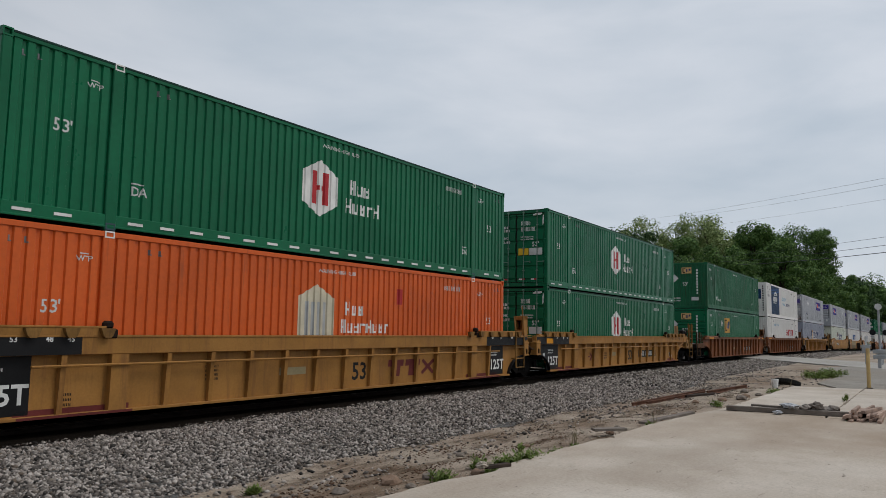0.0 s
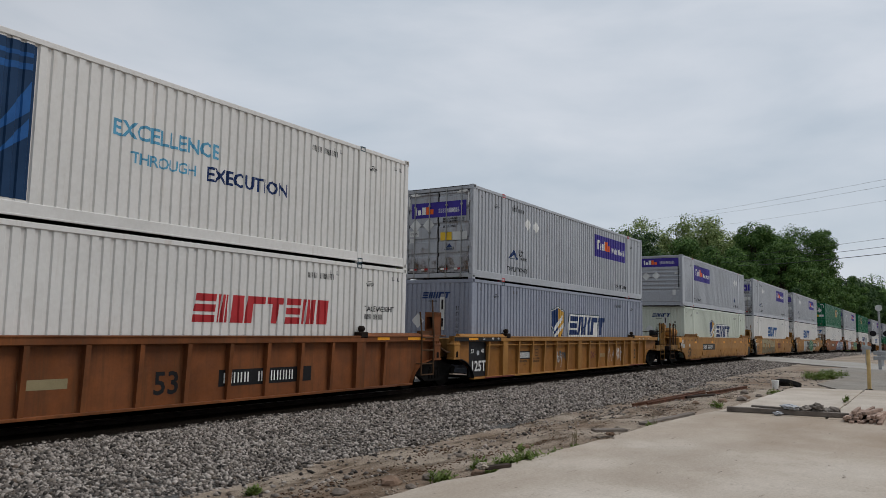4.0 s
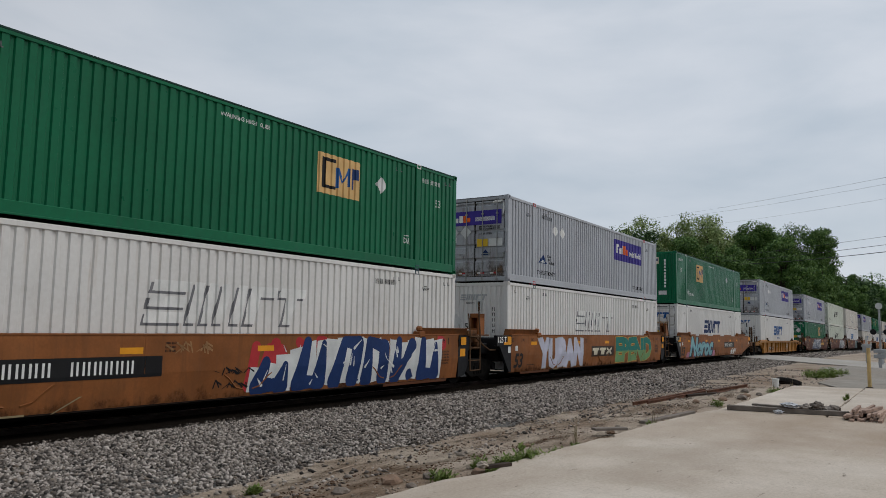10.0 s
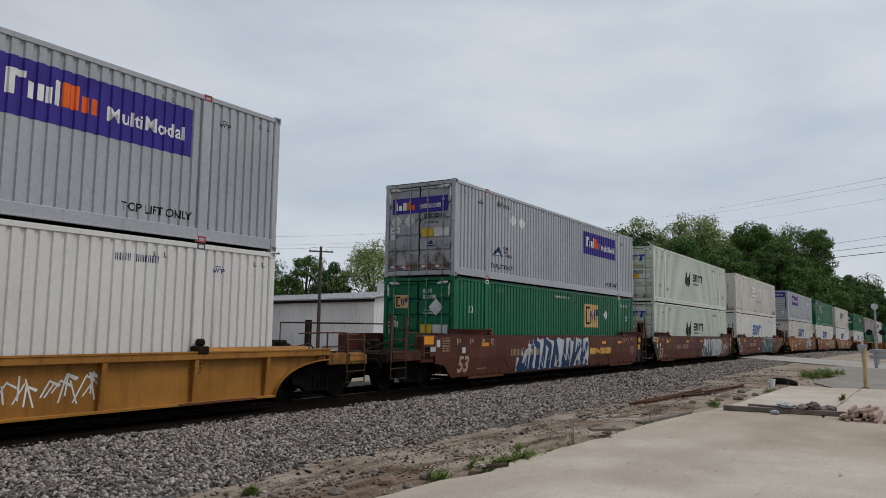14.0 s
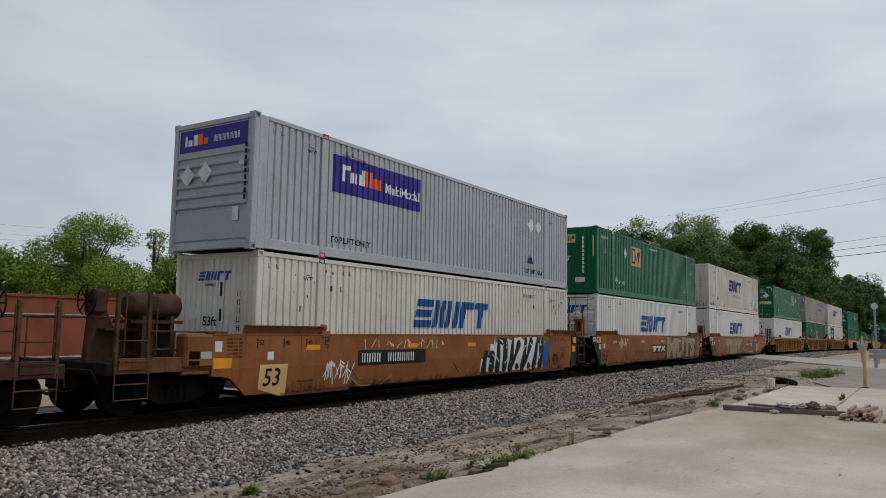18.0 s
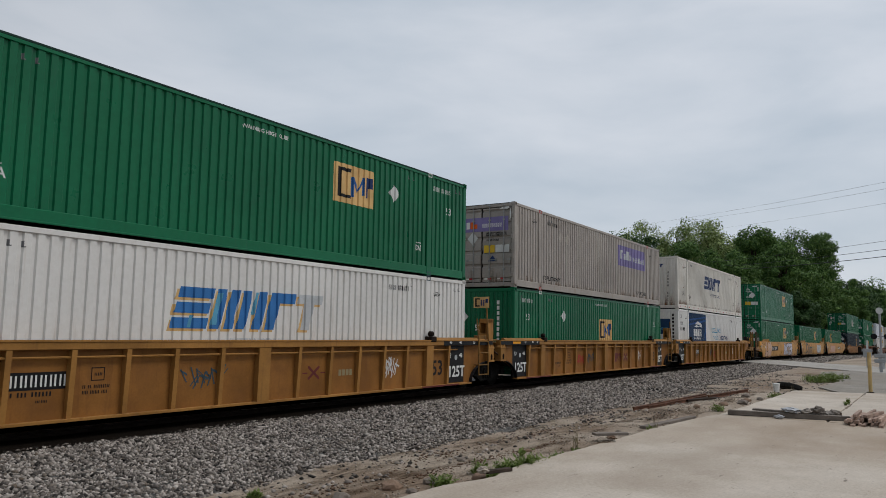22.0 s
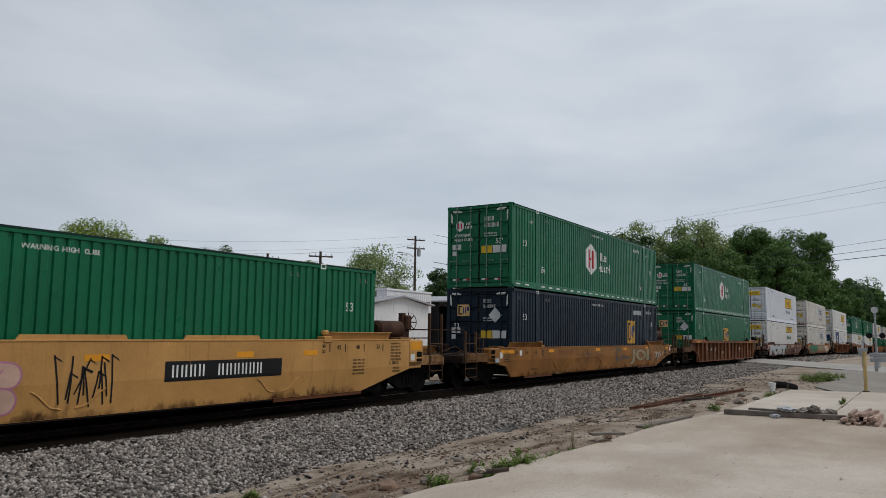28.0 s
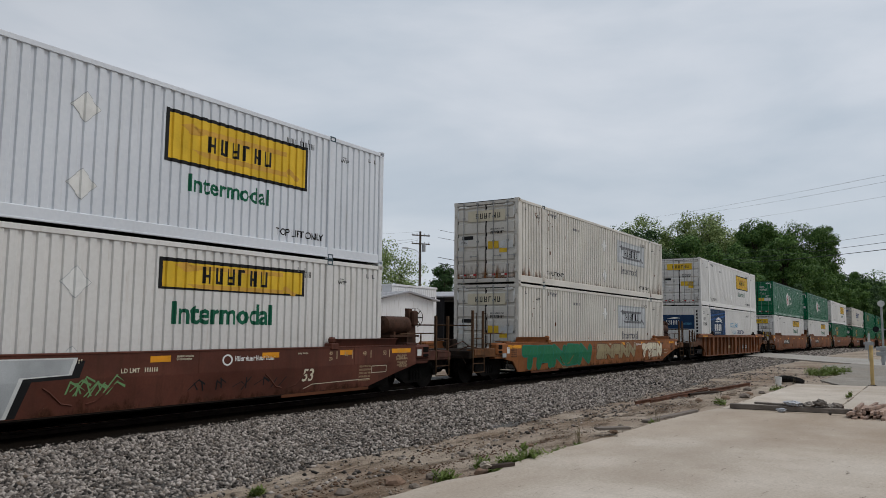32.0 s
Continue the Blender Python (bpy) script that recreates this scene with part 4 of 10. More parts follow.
def weed(x, y, h, spread, blades, seed, dry=False, z=None):
    """A tuft: thin bent stems, and on the green ones many small leaves."""
    r = random.Random(seed)
    verts, faces = [], []
    def leaf(p, a, rise, L, w):
        d = Vector((math.cos(a), math.sin(a), rise))
        s = Vector((-math.sin(a), math.cos(a), r.uniform(-0.3, 0.3)))
        b = len(verts)
        verts.extend([p, p + d * L * 0.5 + s * w, p + d * L, p + d * L * 0.5 - s * w])
        faces.append((b, b + 1, b + 2, b + 3))
    for i in range(blades if dry else max(6, blades // 2)):
        a, out = r.uniform(0, 6.283), r.uniform(0.1, 0.7)
        bx, by = r.gauss(0, spread * 0.45), r.gauss(0, spread * 0.25)
        L = h * r.uniform(0.4, 1.15)
        w = 0.0035 + 0.012 * L
        dx, dy = math.cos(a), math.sin(a)
        for k in range(4):
            q = k / 3
            X, Y, Z = bx + dx * out * L * 0.55 * q * q, by + dy * out * L * 0.55 * q * q, L * q * (1 - 0.25 * out * q)
            ww = w * (1 - 0.7 * q)
            verts += [Vector((X - dy * ww, Y + dx * ww, Z)), Vector((X + dy * ww, Y - dx * ww, Z))]
            if k and not dry:
                for _ in range(3):
                    LEAVES.append((X, Y, Z * r.uniform(0.6, 1.0)))
        b = len(verts) - 8
        faces += [(b + 2 * k, b + 2 * k + 1, b + 2 * k + 3, b + 2 * k + 2) for k in range(3)]
        while LEAVES:
            leaf(Vector(LEAVES.pop()), r.uniform(0, 6.283), r.uniform(-0.1, 0.9), r.uniform(0.03, 0.07) + 0.08 * h, r.uniform(0.006, 0.014) + 0.02 * h)
    ob = part("weed", raw_mesh("weed", verts, faces), M["dry" if dry else "weed"], at=pose(x, y, on_ground(x, y) - 0.01 if z is None else z))
    return tagged(ob, "dry brown weed stalks in the dirt" if dry else "low green weeds growing at the slab edge", "weed", "weeds")


LEAVES = []
for i, (x, y, h, s, k) in enumerate(((7.45, 4.72, 0.14, 0.18, 70), (7.6, 4.9, 0.10, 0.12, 40), (8.35, 4.62, 0.12, 0.25, 70), (8.75, 4.55, 0.17, 0.25, 110), (9.05, 4.5, 0.20, 0.25, 120), (9.4, 4.5, 0.15, 0.25, 80), (8.5, 4.85, 0.16, 0.15, 40), (10.1, 4.45, 0.10, 0.2, 50), (10.6, 4.4, 0.13, 0.15, 40), (10.0, 5.0, 0.12, 0.12, 20),
                                        (6.1, 6.35, 0.10, 0.15, 50), (4.7, 6.5, 0.09, 0.12, 40), (5.0, 5.9, 0.07, 0.1, 24), (14.0, 4.35, 0.10, 0.1, 24), (33.6, 3.7, 0.35, 0.6, 160), (34.8, 3.4, 0.4, 0.7, 200), (36.0, 3.6, 0.32, 0.7, 160), (36.8, 3.1, 0.3, 0.6, 120), (35.3, 4.2, 0.3, 0.5, 90), (22.0, 1.74, 0.16, 0.08, 26), (21.4, 1.75, 0.10, 0.08, 16), (19.0, 4.3, 0.15, 0.3, 60), (24.6, 3.9, 0.14, 0.3, 60))):
    weed(x, y, h, s, k, i, z=0.0 if 1.7 < y < 1.8 else None)
for i, (x, y, h) in enumerate(((10.9, 4.55, 0.42), (10.7, 4.5, 0.25), (14.2, 4.32, 0.28), (12.0, 5.0, 0.15), (26.0, 4.1, 0.3), (27.5, 3.8, 0.3))):
    weed(x, y, h, 0.06, 9, 90 + i, True)


# ---- posts, crossing signal, fence ----
p = new("bollard")
tagged(p, "slim faded yellow post standing at the slab's end", "post")
bm = bmesh.new()
rod(bm, (0, 0, -0.1), (0, 0, 1.28), 0.055, seg=14)
part("tube", bm, M["post_yellow"], p)
bm = bmesh.new()
rod(bm, (0, 0, 0), (0, 0, 0.06), 0.16, 0.08, 14)
part("footing", bm, M["sleeper"], p)
p.matrix_basis = pose(27.3, 1.53, -0.05, 0, 1.5, 0)

s = new("crossing_signal")
tagged(s, "silver level-crossing signal mast with bell and lamps", "crossing signal")
bm = bmesh.new()
rod(bm, (0, 0, 0), (0, 0, 3.4), 0.06, seg=12)
mast = part("mast", bm, M["silver"], s)
bm = bmesh.new()
rod(bm, (0, 0, 0), (0, 0, 0.5), 0.16, 0.12, 12)
part("base", bm, M["silver"], mast)
bm = bmesh.new()
rod(bm, (-0.1, 0, 3.52), (0.05, 0, 3.52), 0.19, 0.16, 18)
rod(bm, (0.0, 0, 3.36), (0.0, 0, 3.52), 0.05)
part("bell", bm, M["ink_pale"], s)
for sgn in (-1, 1):
    bm = bmesh.new()
    rod(bm, (-0.06, sgn * 0.34, 2.0), (0.1, sgn * 0.34, 2.0), 0.17, seg=18)
    rod(bm, (-0.22, sgn * 0.34, 2.02), (-0.06, sgn * 0.34, 2.02), 0.12, 0.11, seg=14)
    part("lamp_head", bm, M["black_paint"], s)
bm = bmesh.new()
box(bm, -0.03, 0.03, -0.5, 0.5, 1.96, 2.03)
part("lamp_bar", bm, M["silver"], s)
s.matrix_basis = pose(51.6, 2.25, -0.22)

g = new("gate_mechanism")
tagged(g, "grey crossing-gate mechanism on a short post", "gate mechanism")
for nm, args, mat in (("post", (-0.07, 0.07, -0.07, 0.07, 0, 1.0), "silver"), ("motor_box", (-0.2, 0.2, -0.22, 0.22, 0.75, 1.25), "silver"), ("counterweight", (-0.1, 0.1, 0.3, 0.5, 0.95, 1.35), "dark_steel"), ("counterweight", (-0.1, 0.1, -0.5, -0.3, 0.95, 1.35), "dark_steel"), ("arm_bracket", (-0.06, 0.06, -0.5, 0.5, 1.08, 1.2), "silver"), ("arm_stub", (-0.04, 0.04, -0.06, 0.06, 1.2, 1.75), "ink_pale")):
    bm = bmesh.new()
    box(bm, *args, 0.015)
    part(nm, bm, M[mat], g)
g.matrix_basis = pose(53.0, 3.05, -0.22)

f = new("guard_rail")
tagged(f, "grey steel guard rail beside the road", "guard rail")
for k in range(5):
    bm = bmesh.new()
    box(bm, -0.06, 0.06, -0.08, 0.08, -0.2, 0.72, 0.01)
    part("post", bm, M["silver"], f, at=pose(0, -0.3 - 1.1 * k, 0))
for z in (0.3, 0.58):
    bm = bmesh.new()
    box(bm, -0.11, -0.065, -5.0, 0.0, z, z + 0.2, 0.02)
    part("rail", bm, M["silver"], f)
f.matrix_basis = pose(46.2, 2.35, 0.08)
f2 = copy_thing(f, pose(55.0, 2.6, -0.05))


# ---- buildings behind the track ----
def cladding(x0, x1, z0, z1, pitch=0.3, d=0.03):
    def build(bm):
        n = int((x1 - x0) / pitch)
        pts = []
        for i in range(n):
            x = x0 + i * pitch
            pts += [(x, 0), (x + pitch * 0.62, 0), (x + pitch * 0.72, -d), (x + pitch * 0.9, -d)]
        pts += [(x0 + n * pitch, 0), (x1, 0)]
        rows = [(bm.verts.new((x, y, z0)), bm.verts.new((x, y, z1))) for x, y in pts]
        for a, b in zip(rows, rows[1:]):
            bm.faces.new((a[0], b[0], b[1], a[1]))
    return build


def shed(x0, x1, y, deep, eave, ridge, wall, label, roof="roof_sheet", z0=-0.5, doors=()):
    e = new("warehouse")
    tagged(e, label, "building", "buildings behind the track")
    bm = bmesh.new()
    box(bm, x0, x1, y + 0.05, y + deep, z0, eave)
    part("wall", bm, M[wall], e)
    bm = bmesh.new()
    cladding(x0, x1, z0, eave - 0.25)(bm)
    bmesh.ops.translate(bm, verts=bm.verts, vec=(0, y, 0))
    part("wall_cladding", bm, M[wall], e)
    # a dark strip puts the shadow under the eave into the colour
    bm = bmesh.new()
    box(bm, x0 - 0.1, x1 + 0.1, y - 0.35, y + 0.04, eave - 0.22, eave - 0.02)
    part("eave", bm, M["shade"], e, "dark strip painted as the eave's shadow")
    bm = bmesh.new()
    prism(bm, [(y - 0.5, eave), (y + deep / 2, ridge), (y + deep + 0.5, eave), (y + deep + 0.5, eave + 0.12), (y + deep / 2, ridge + 0.14), (y - 0.5, eave + 0.12)], x0 - 0.4, x1 + 0.4, "x")
    r = part("roof", bm, M[roof], e)
    for xe in (x0, x1 - 0.1):
        bm = bmesh.new()
        prism(bm, [(y + 0.05, eave - 0.02), (y + deep, eave - 0.02), (y + deep / 2, ridge)], xe, xe + 0.1, "x")
        part("gable", bm, M[wall], e)
    bm = bmesh.new()
    for x in np.arange(x0, x1, 0.9):
        prism(bm, [(y - 0.5, eave + 0.12), (y + deep / 2, ridge + 0.14), (y + deep / 2, ridge + 0.18), (y - 0.5, eave + 0.16)], x, x + 0.06, "x")
    part("roof_seams", bm, M[roof], r)
    for dx, w, h in doors:
        bm = bmesh.new()
        box(bm, dx, dx + w, y - 0.06, y + 0.02, z0, h)
        part("door", bm, M["shade"], e)
    return e


hall = shed(0.0, 36.6, 0.0, 6.4, 4.05, 4.75, "sheet_white", "long low white metal warehouse with painted shadow under the eaves", doors=((26.0, 1.1, 2.2),))
hall.matrix_basis = pose(61.1, 75.5, 0, 0, 0, 255.6)
# brick-red buildings
def flat_block(name, x0, x1, y0, y1, h, wall, label, rows=True):
    e = new(name)
    tagged(e, label, "building", "buildings behind the track")
    bm = bmesh.new()
    box(bm, x0, x1, y0, y1, -0.5, h)
    part("wall", bm, M[wall], e)
    bm = bmesh.new()
    box(bm, x0 - 0.08, x1 + 0.08, y0 - 0.08, y1 + 0.08, h - 0.02, h + 0.14, 0.03)
    part("coping", bm, M[wall], e)
    if rows:
        bm = bmesh.new()
        box(bm, x0 - 0.02, x1 + 0.02, y0 - 0.05, y0 + 0.02, h - 0.95, h - 0.88)
        part("conduit", bm, M["silver"], e)
        for x in np.arange(x0 + 2, x1 - 1, 4.0):
            bm = bmesh.new()
            box(bm, x - 0.2, x + 0.2, y0 - 0.09, y0 + 0.02, -0.4, h - 0.1)
            part("pilaster", bm, M[wall], e)
    return e


flat_block("brick_building", -6, 32.8, 40.3, 58, 2.96, "brick", "long low red brick building with flat roof")
flat_block("rust_shed", 28.5, 34.9, 38.2, 40.1, 2.5, "rust_wall", "low rust-brown sheet metal shed", False)
# open shed with a gabled roof
e = new("open_shed")
tagged(e, "open-fronted shed with a pale gabled roof and posts", "building", "buildings behind the track")
for x in (69.0, 72.5, 76.0, 79.5):
    bm = bmesh.new()
    box(bm, x, x + 0.2, 42.0, 42.2, -0.6, 4.9)
    part("post", bm, M["sheet_white"], e)
bm = bmesh.new()
prism(bm, [(68.2, 4.9), (74.6, 5.7), (80.6, 4.9), (80.6, 5.05), (74.6, 5.85), (68.2, 5.05)], 41.5, 54.0, "y")
part("roof", bm, M["roof_sheet"], e)
# inner walls painted near black for the shade inside the shed
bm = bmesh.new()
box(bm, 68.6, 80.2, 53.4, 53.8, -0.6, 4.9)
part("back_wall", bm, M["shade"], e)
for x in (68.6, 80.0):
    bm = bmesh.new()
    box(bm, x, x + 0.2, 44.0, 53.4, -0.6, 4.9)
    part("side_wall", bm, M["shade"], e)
bm = bmesh.new()
box(bm, 68.6, 80.2, 42.05, 42.12, 0.6, 0.7)
part("fence_bar", bm, M["silver"], e)


def trailer(x, y, turn, label, high=4.1, long=13.0):
    e = new("box_trailer")
    tagged(e, label, "trailer", "parked trailers")
    bm = bmesh.new()
    box(bm, -long / 2, long / 2, -1.3, 1.3, 1.15, high, 0.05)
    b = part("body", bm, M["coolwhite"], e)
    for k in range(12):
        bm = bmesh.new()
        box(bm, -long / 2 + 0.5 + k * (long - 1) / 11 - 0.03, -long / 2 + 0.5 + k * (long - 1) / 11 + 0.03, -1.325, -1.29, 1.2, high - 0.08)
        part("side_post", bm, M["coolwhite"], b)
    bm = bmesh.new()
    box(bm, -long / 2, long / 2, -1.33, -1.28, 1.1, 1.24)
    part("side_rail", bm, M["silver"], b)
    for wx in (long / 2 - 1.2, long / 2 - 2.5):
        for sy in (-1.1, 1.1):
            bm = bmesh.new()
            rod(bm, (0, -0.15, 0), (0, 0.15, 0), 0.5, seg=20)
            part("wheel", bm, M["rubber"], e, at=pose(wx, sy, 0.5))
    bm = bmesh.new()
    box(bm, -long / 2 + 2.2, -long / 2 + 2.4, -0.9, -0.75, 0.0, 1.15)
    box(bm, -long / 2 + 2.2, -long / 2 + 2.4, 0.75, 0.9, 0.0, 1.15)
    part("landing_leg", bm, M["silver"], e)
    e.matrix_basis = pose(x, y, ground_z(x, y) + 0.02 - 0.0, 0, 0, turn)
    return e


# white building with an awning, and a bluish-white trailer beside it
w = new("white_building")
tagged(w, "tall white metal building with a dark awning", "building", "buildings behind the track")
bm = bmesh.new()
box(bm, 59.4, 67.4, 44.2, 45.4, -0.5, 5.75)
part("wall", bm, M["sheet_white"], w)
bm = bmesh.new()
cladding(59.4, 67.4, -0.5, 5.6, 0.4)(bm)
bmesh.ops.translate(bm, verts=bm.verts, vec=(0, 44.15, 0))
part("wall_cladding", bm, M["sheet_white"], w)
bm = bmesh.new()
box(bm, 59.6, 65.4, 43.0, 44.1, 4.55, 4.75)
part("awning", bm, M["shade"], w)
bm = bmesh.new()
box(bm, 59.3, 67.5, 44.1, 45.5, 5.7, 5.9)
part("coping", bm, M["sheet_white"], w)
bm = bmesh.new()
box(bm, 80.0, 92.0, 38.6, 46, -0.7, 6.6)
w2 = new("white_building")
tagged(w2, "plain bluish-white metal building", "building", "buildings behind the track")
part("wall", bm, M["coolwhite"], w2)
bm = bmesh.new()
box(bm, 79.9, 92.1, 38.5, 46.1, 6.55, 6.8)
part("coping", bm, M["roof_sheet"], w2)


# ---- utility poles and wires ----
def utility_pole(x, y, h, label, arms=1, lamp=False, turn=0):
    e = new("utility_pole")
    tagged(e, label, "utility pole", "utility poles")
    bm = bmesh.new()
    rod(bm, (0, 0, -0.3), (0, 0, h), 0.17, 0.11, 12)
    part("pole", bm, M["pole"], e)
    for k in range(arms):
        z = h - 0.45 - 0.9 * k
        bm = bmesh.new()
        box(bm, -1.05, 1.05, -0.19, -0.10, z - 0.06, z + 0.06)
        a = part("crossarm", bm, M["pole"], e)
        for ix in (-0.95, -0.45, 0.45, 0.95):
            bm = bmesh.new()
            rod(bm, (ix, -0.145, z + 0.06), (ix, -0.145, z + 0.24), 0.045, 0.03, 8)
            part("insulator", bm, M["silver"], a)
    if lamp:
        bm = bmesh.new()
        pipe(bm, [(0, -0.1, h - 2.4), (-0.8, -0.2, h - 2.0), (-1.7, -0.3, h - 1.9)], 0.035)
        a = part("lamp_arm", bm, M["silver"], e)
        bm = bmesh.new()
        box(bm, -2.2, -1.6, -0.42, -0.18, h - 1.98, h - 1.84, 0.03)
        part("lamp_head", bm, M["silver"], a)
        bm = bmesh.new()
        rod(bm, (0.3, -0.25, h - 2.2), (0.3, -0.25, h - 1.3), 0.2, seg=12)
        part("transformer", bm, M["silver"], e)
    e.matrix_basis = pose(x, y, ground_z(x, y), 0, 0, turn)
    return e


utility_pole(49.0, 50.0, 8.9, "wooden utility pole with one crossarm", 1, False, -40)
utility_pole(49.3, 43.9, 8.8, "wooden utility pole with one crossarm", 1, False, -40)
utility_pole(65.9, 45.3, 12.3, "tall wooden utility pole with lamp and transformer", 2, True, -30)
utility_pole(44.0, 60.0, 6.0, "short wooden lamp pole behind the brick building", 0, True, 0)


def wire(a, b, sag, label, r=0.012):
    bm = bmesh.new()
    a, b = Vector(a), Vector(b)
    pts = []
    for i in range(17):
        q = i / 16
        p = a.lerp(b, q)
        p.z -= sag * 4 * q * (1 - q)
        pts.append(p)
    pipe(bm, pts, r, 5)
    return tagged(part("overhead_wire", bm, M["cable"]), label, "wire", "overhead wires")


for a, b, sag, r in (((20, 66, 9.6), (65.9, 45.3, 11.9), 1.3, 0.007), ((20, 66, 9.0), (65.9, 45.3, 11.1), 1.4, 0.007), ((65.9, 43.0, 11.9), (128, 36, 14.5), 1.0, 0.02), ((65.9, 43.0, 11.1), (128, 36, 13.4), 1.0, 0.02), ((65.9, 43.0, 9.0), (128, 34, 9.2), 0.8, 0.03), ((65.9, 43.0, 8.4), (128, 34, 8.5), 0.8, 0.03),
                     ((0, 58, 6.9), (49, 50.0, 8.6), 0.6, 0.007), ((49, 50.0, 8.6), (49.3, 43.9, 8.5), 0.1, 0.012), ((49.3, 43.9, 8.5), (65.9, 45.3, 11.0), 0.3, 0.012),
                     ((104.3, 34.9, 17.2), (38.0, -3.0, 9.1), 0.25, 0.0065), ((96.6, 25.7, 16.2), (36.0, -5.0, 8.7), 0.25, 0.0065), ((97.0, 24.6, 14.9), (36.0, -5.0, 8.05), 0.25, 0.0055), ((97.3, 23.1, 10.9), (35.0, -5.0, 6.35), 0.25, 0.010), ((97.7, 21.2, 10.4), (35.0, -5.0, 5.95), 0.25, 0.014), ((98.1, 19.2, 10.0), (35.0, -5.0, 5.6), 0.25, 0.022)):
    wire(a, b, sag, "thin black overhead wire", r)


# ---- trees ----
def tree(x, y, top, wide, leaf, seed, label, low=0.18, lumps=60, per=70, size=0.42, sparse=0.0, sheer=False):
    """A tapered trunk with limbs and a crown of many small leaves in uneven lumps."""
    z0 = ground_z(x, y)
    h = (top - z0) * 1.06
    rng = np.random.default_rng(seed)
    e = new("tree")
    tagged(e, label, "tree", "trees")
    bm = bmesh.new()
    lean = rng.uniform(-0.05, 0.05, 2)
    rod(bm, (0, 0, -0.3), (lean[0] * h * 0.5, lean[1] * h * 0.5, h * 0.45), 0.035 * h * 0.8, 0.016 * h, 9)
    tip = Vector((lean[0] * h * 0.5, lean[1] * h * 0.5, h * 0.45))
    rod(bm, tip, tip + Vector((lean[0] * h * 0.3, lean[1] * h * 0.3, h * 0.4)), 0.016 * h, 0.004 * h, 7)
    part("trunk", bm, M["bark"], e)
    cz, rz, rx = h * (0.5 + low / 2), h * (0.5 - low / 2), wide / 2
    c = []
    while len(c) < lumps:
        v = rng.uniform(-1, 1, 3)
        d = max(math.hypot(v[0], v[1]), abs(v[2])) if sheer else np.linalg.norm(v)
        if d > 1 or d < 0.25:
            continue
        w = 0.9 if sheer else 0.72 + 0.28 * (1 - abs(v[2]))
        p = np.array((v[0] * rx * w, v[1] * rx * w, cz + v[2] * rz * 0.9))
        if v[2] < -0.4 and d > 0.95:
            continue
        c.append(p * np.array((1, 1, 1)) + rng.normal(0, 0.03 * wide, 3))
    c = np.array(c)
    bm = bmesh.new()
    for p in c[:: max(1, lumps // 16)]:
        a = Vector((lean[0] * h * 0.4, lean[1] * h * 0.4, h * rng.uniform(0.22, 0.5)))
        b = Vector(p)
        m = a.lerp(b, 0.5) + Vector((0, 0, 0.06 * h))
        rod(bm, a, m, 0.009 * h, 0.006 * h, 6)
        rod(bm, m, b, 0.006 * h, 0.002 * h, 5)
    part("branchwork", bm, M["bark"], e)
    per, size = int(per * (3.3 - 1.0 * sparse)), size * 0.92
    n = lumps * per
    cc = np.repeat(c, per, 0)
    rr = np.repeat(rng.uniform(0.10, 0.19, lumps) * wide * (1 - 0.3 * sparse) * (1.5 if sheer else 1.0), per)
    d = rng.normal(0, 1, (n, 3))
    d /= np.linalg.norm(d, axis=1)[:, None]
    p = cc + d * (rr * rng.uniform(0.35, 1.08, n) ** 0.6)[:, None] * np.array((1, 1, 0.8))
    nrm = d + rng.normal(0, 0.4, (n, 3)) + np.array((0, 0, 0.3))
    nrm /= np.linalg.norm(nrm, axis=1)[:, None]
    t = np.cross(nrm, rng.normal(0, 1, (n, 3)))
    t /= np.linalg.norm(t, axis=1)[:, None] + 1e-9
    s = np.cross(nrm, t)
    L = rng.uniform(0.5, 1.0, n) * size
    a, b = t * L[:, None], s * (L * rng.uniform(0.45, 0.8, n))[:, None]
    v = np.stack((p - a * 0.5 - b * 0.2, p + b * 0.5, p + a * 0.55, p - b * 0.5), 1).reshape(-1, 3)
    me = bpy.data.meshes.new("crown")
    me.vertices.add(4 * n)
    me.vertices.foreach_set("co", v.reshape(-1).astype(np.float32))
    me.loops.add(4 * n)
    me.loops.foreach_set("vertex_index", np.arange(4 * n, dtype=np.int32))
    me.polygons.add(n)
    me.polygons.foreach_set("loop_start", np.arange(0, 4 * n, 4, dtype=np.int32))
    me.update(calc_edges=True)
    me.materials.append(None)
    part("crown", me, M[leaf], e)
    e.matrix_basis = pose(x, y, z0)
    return e


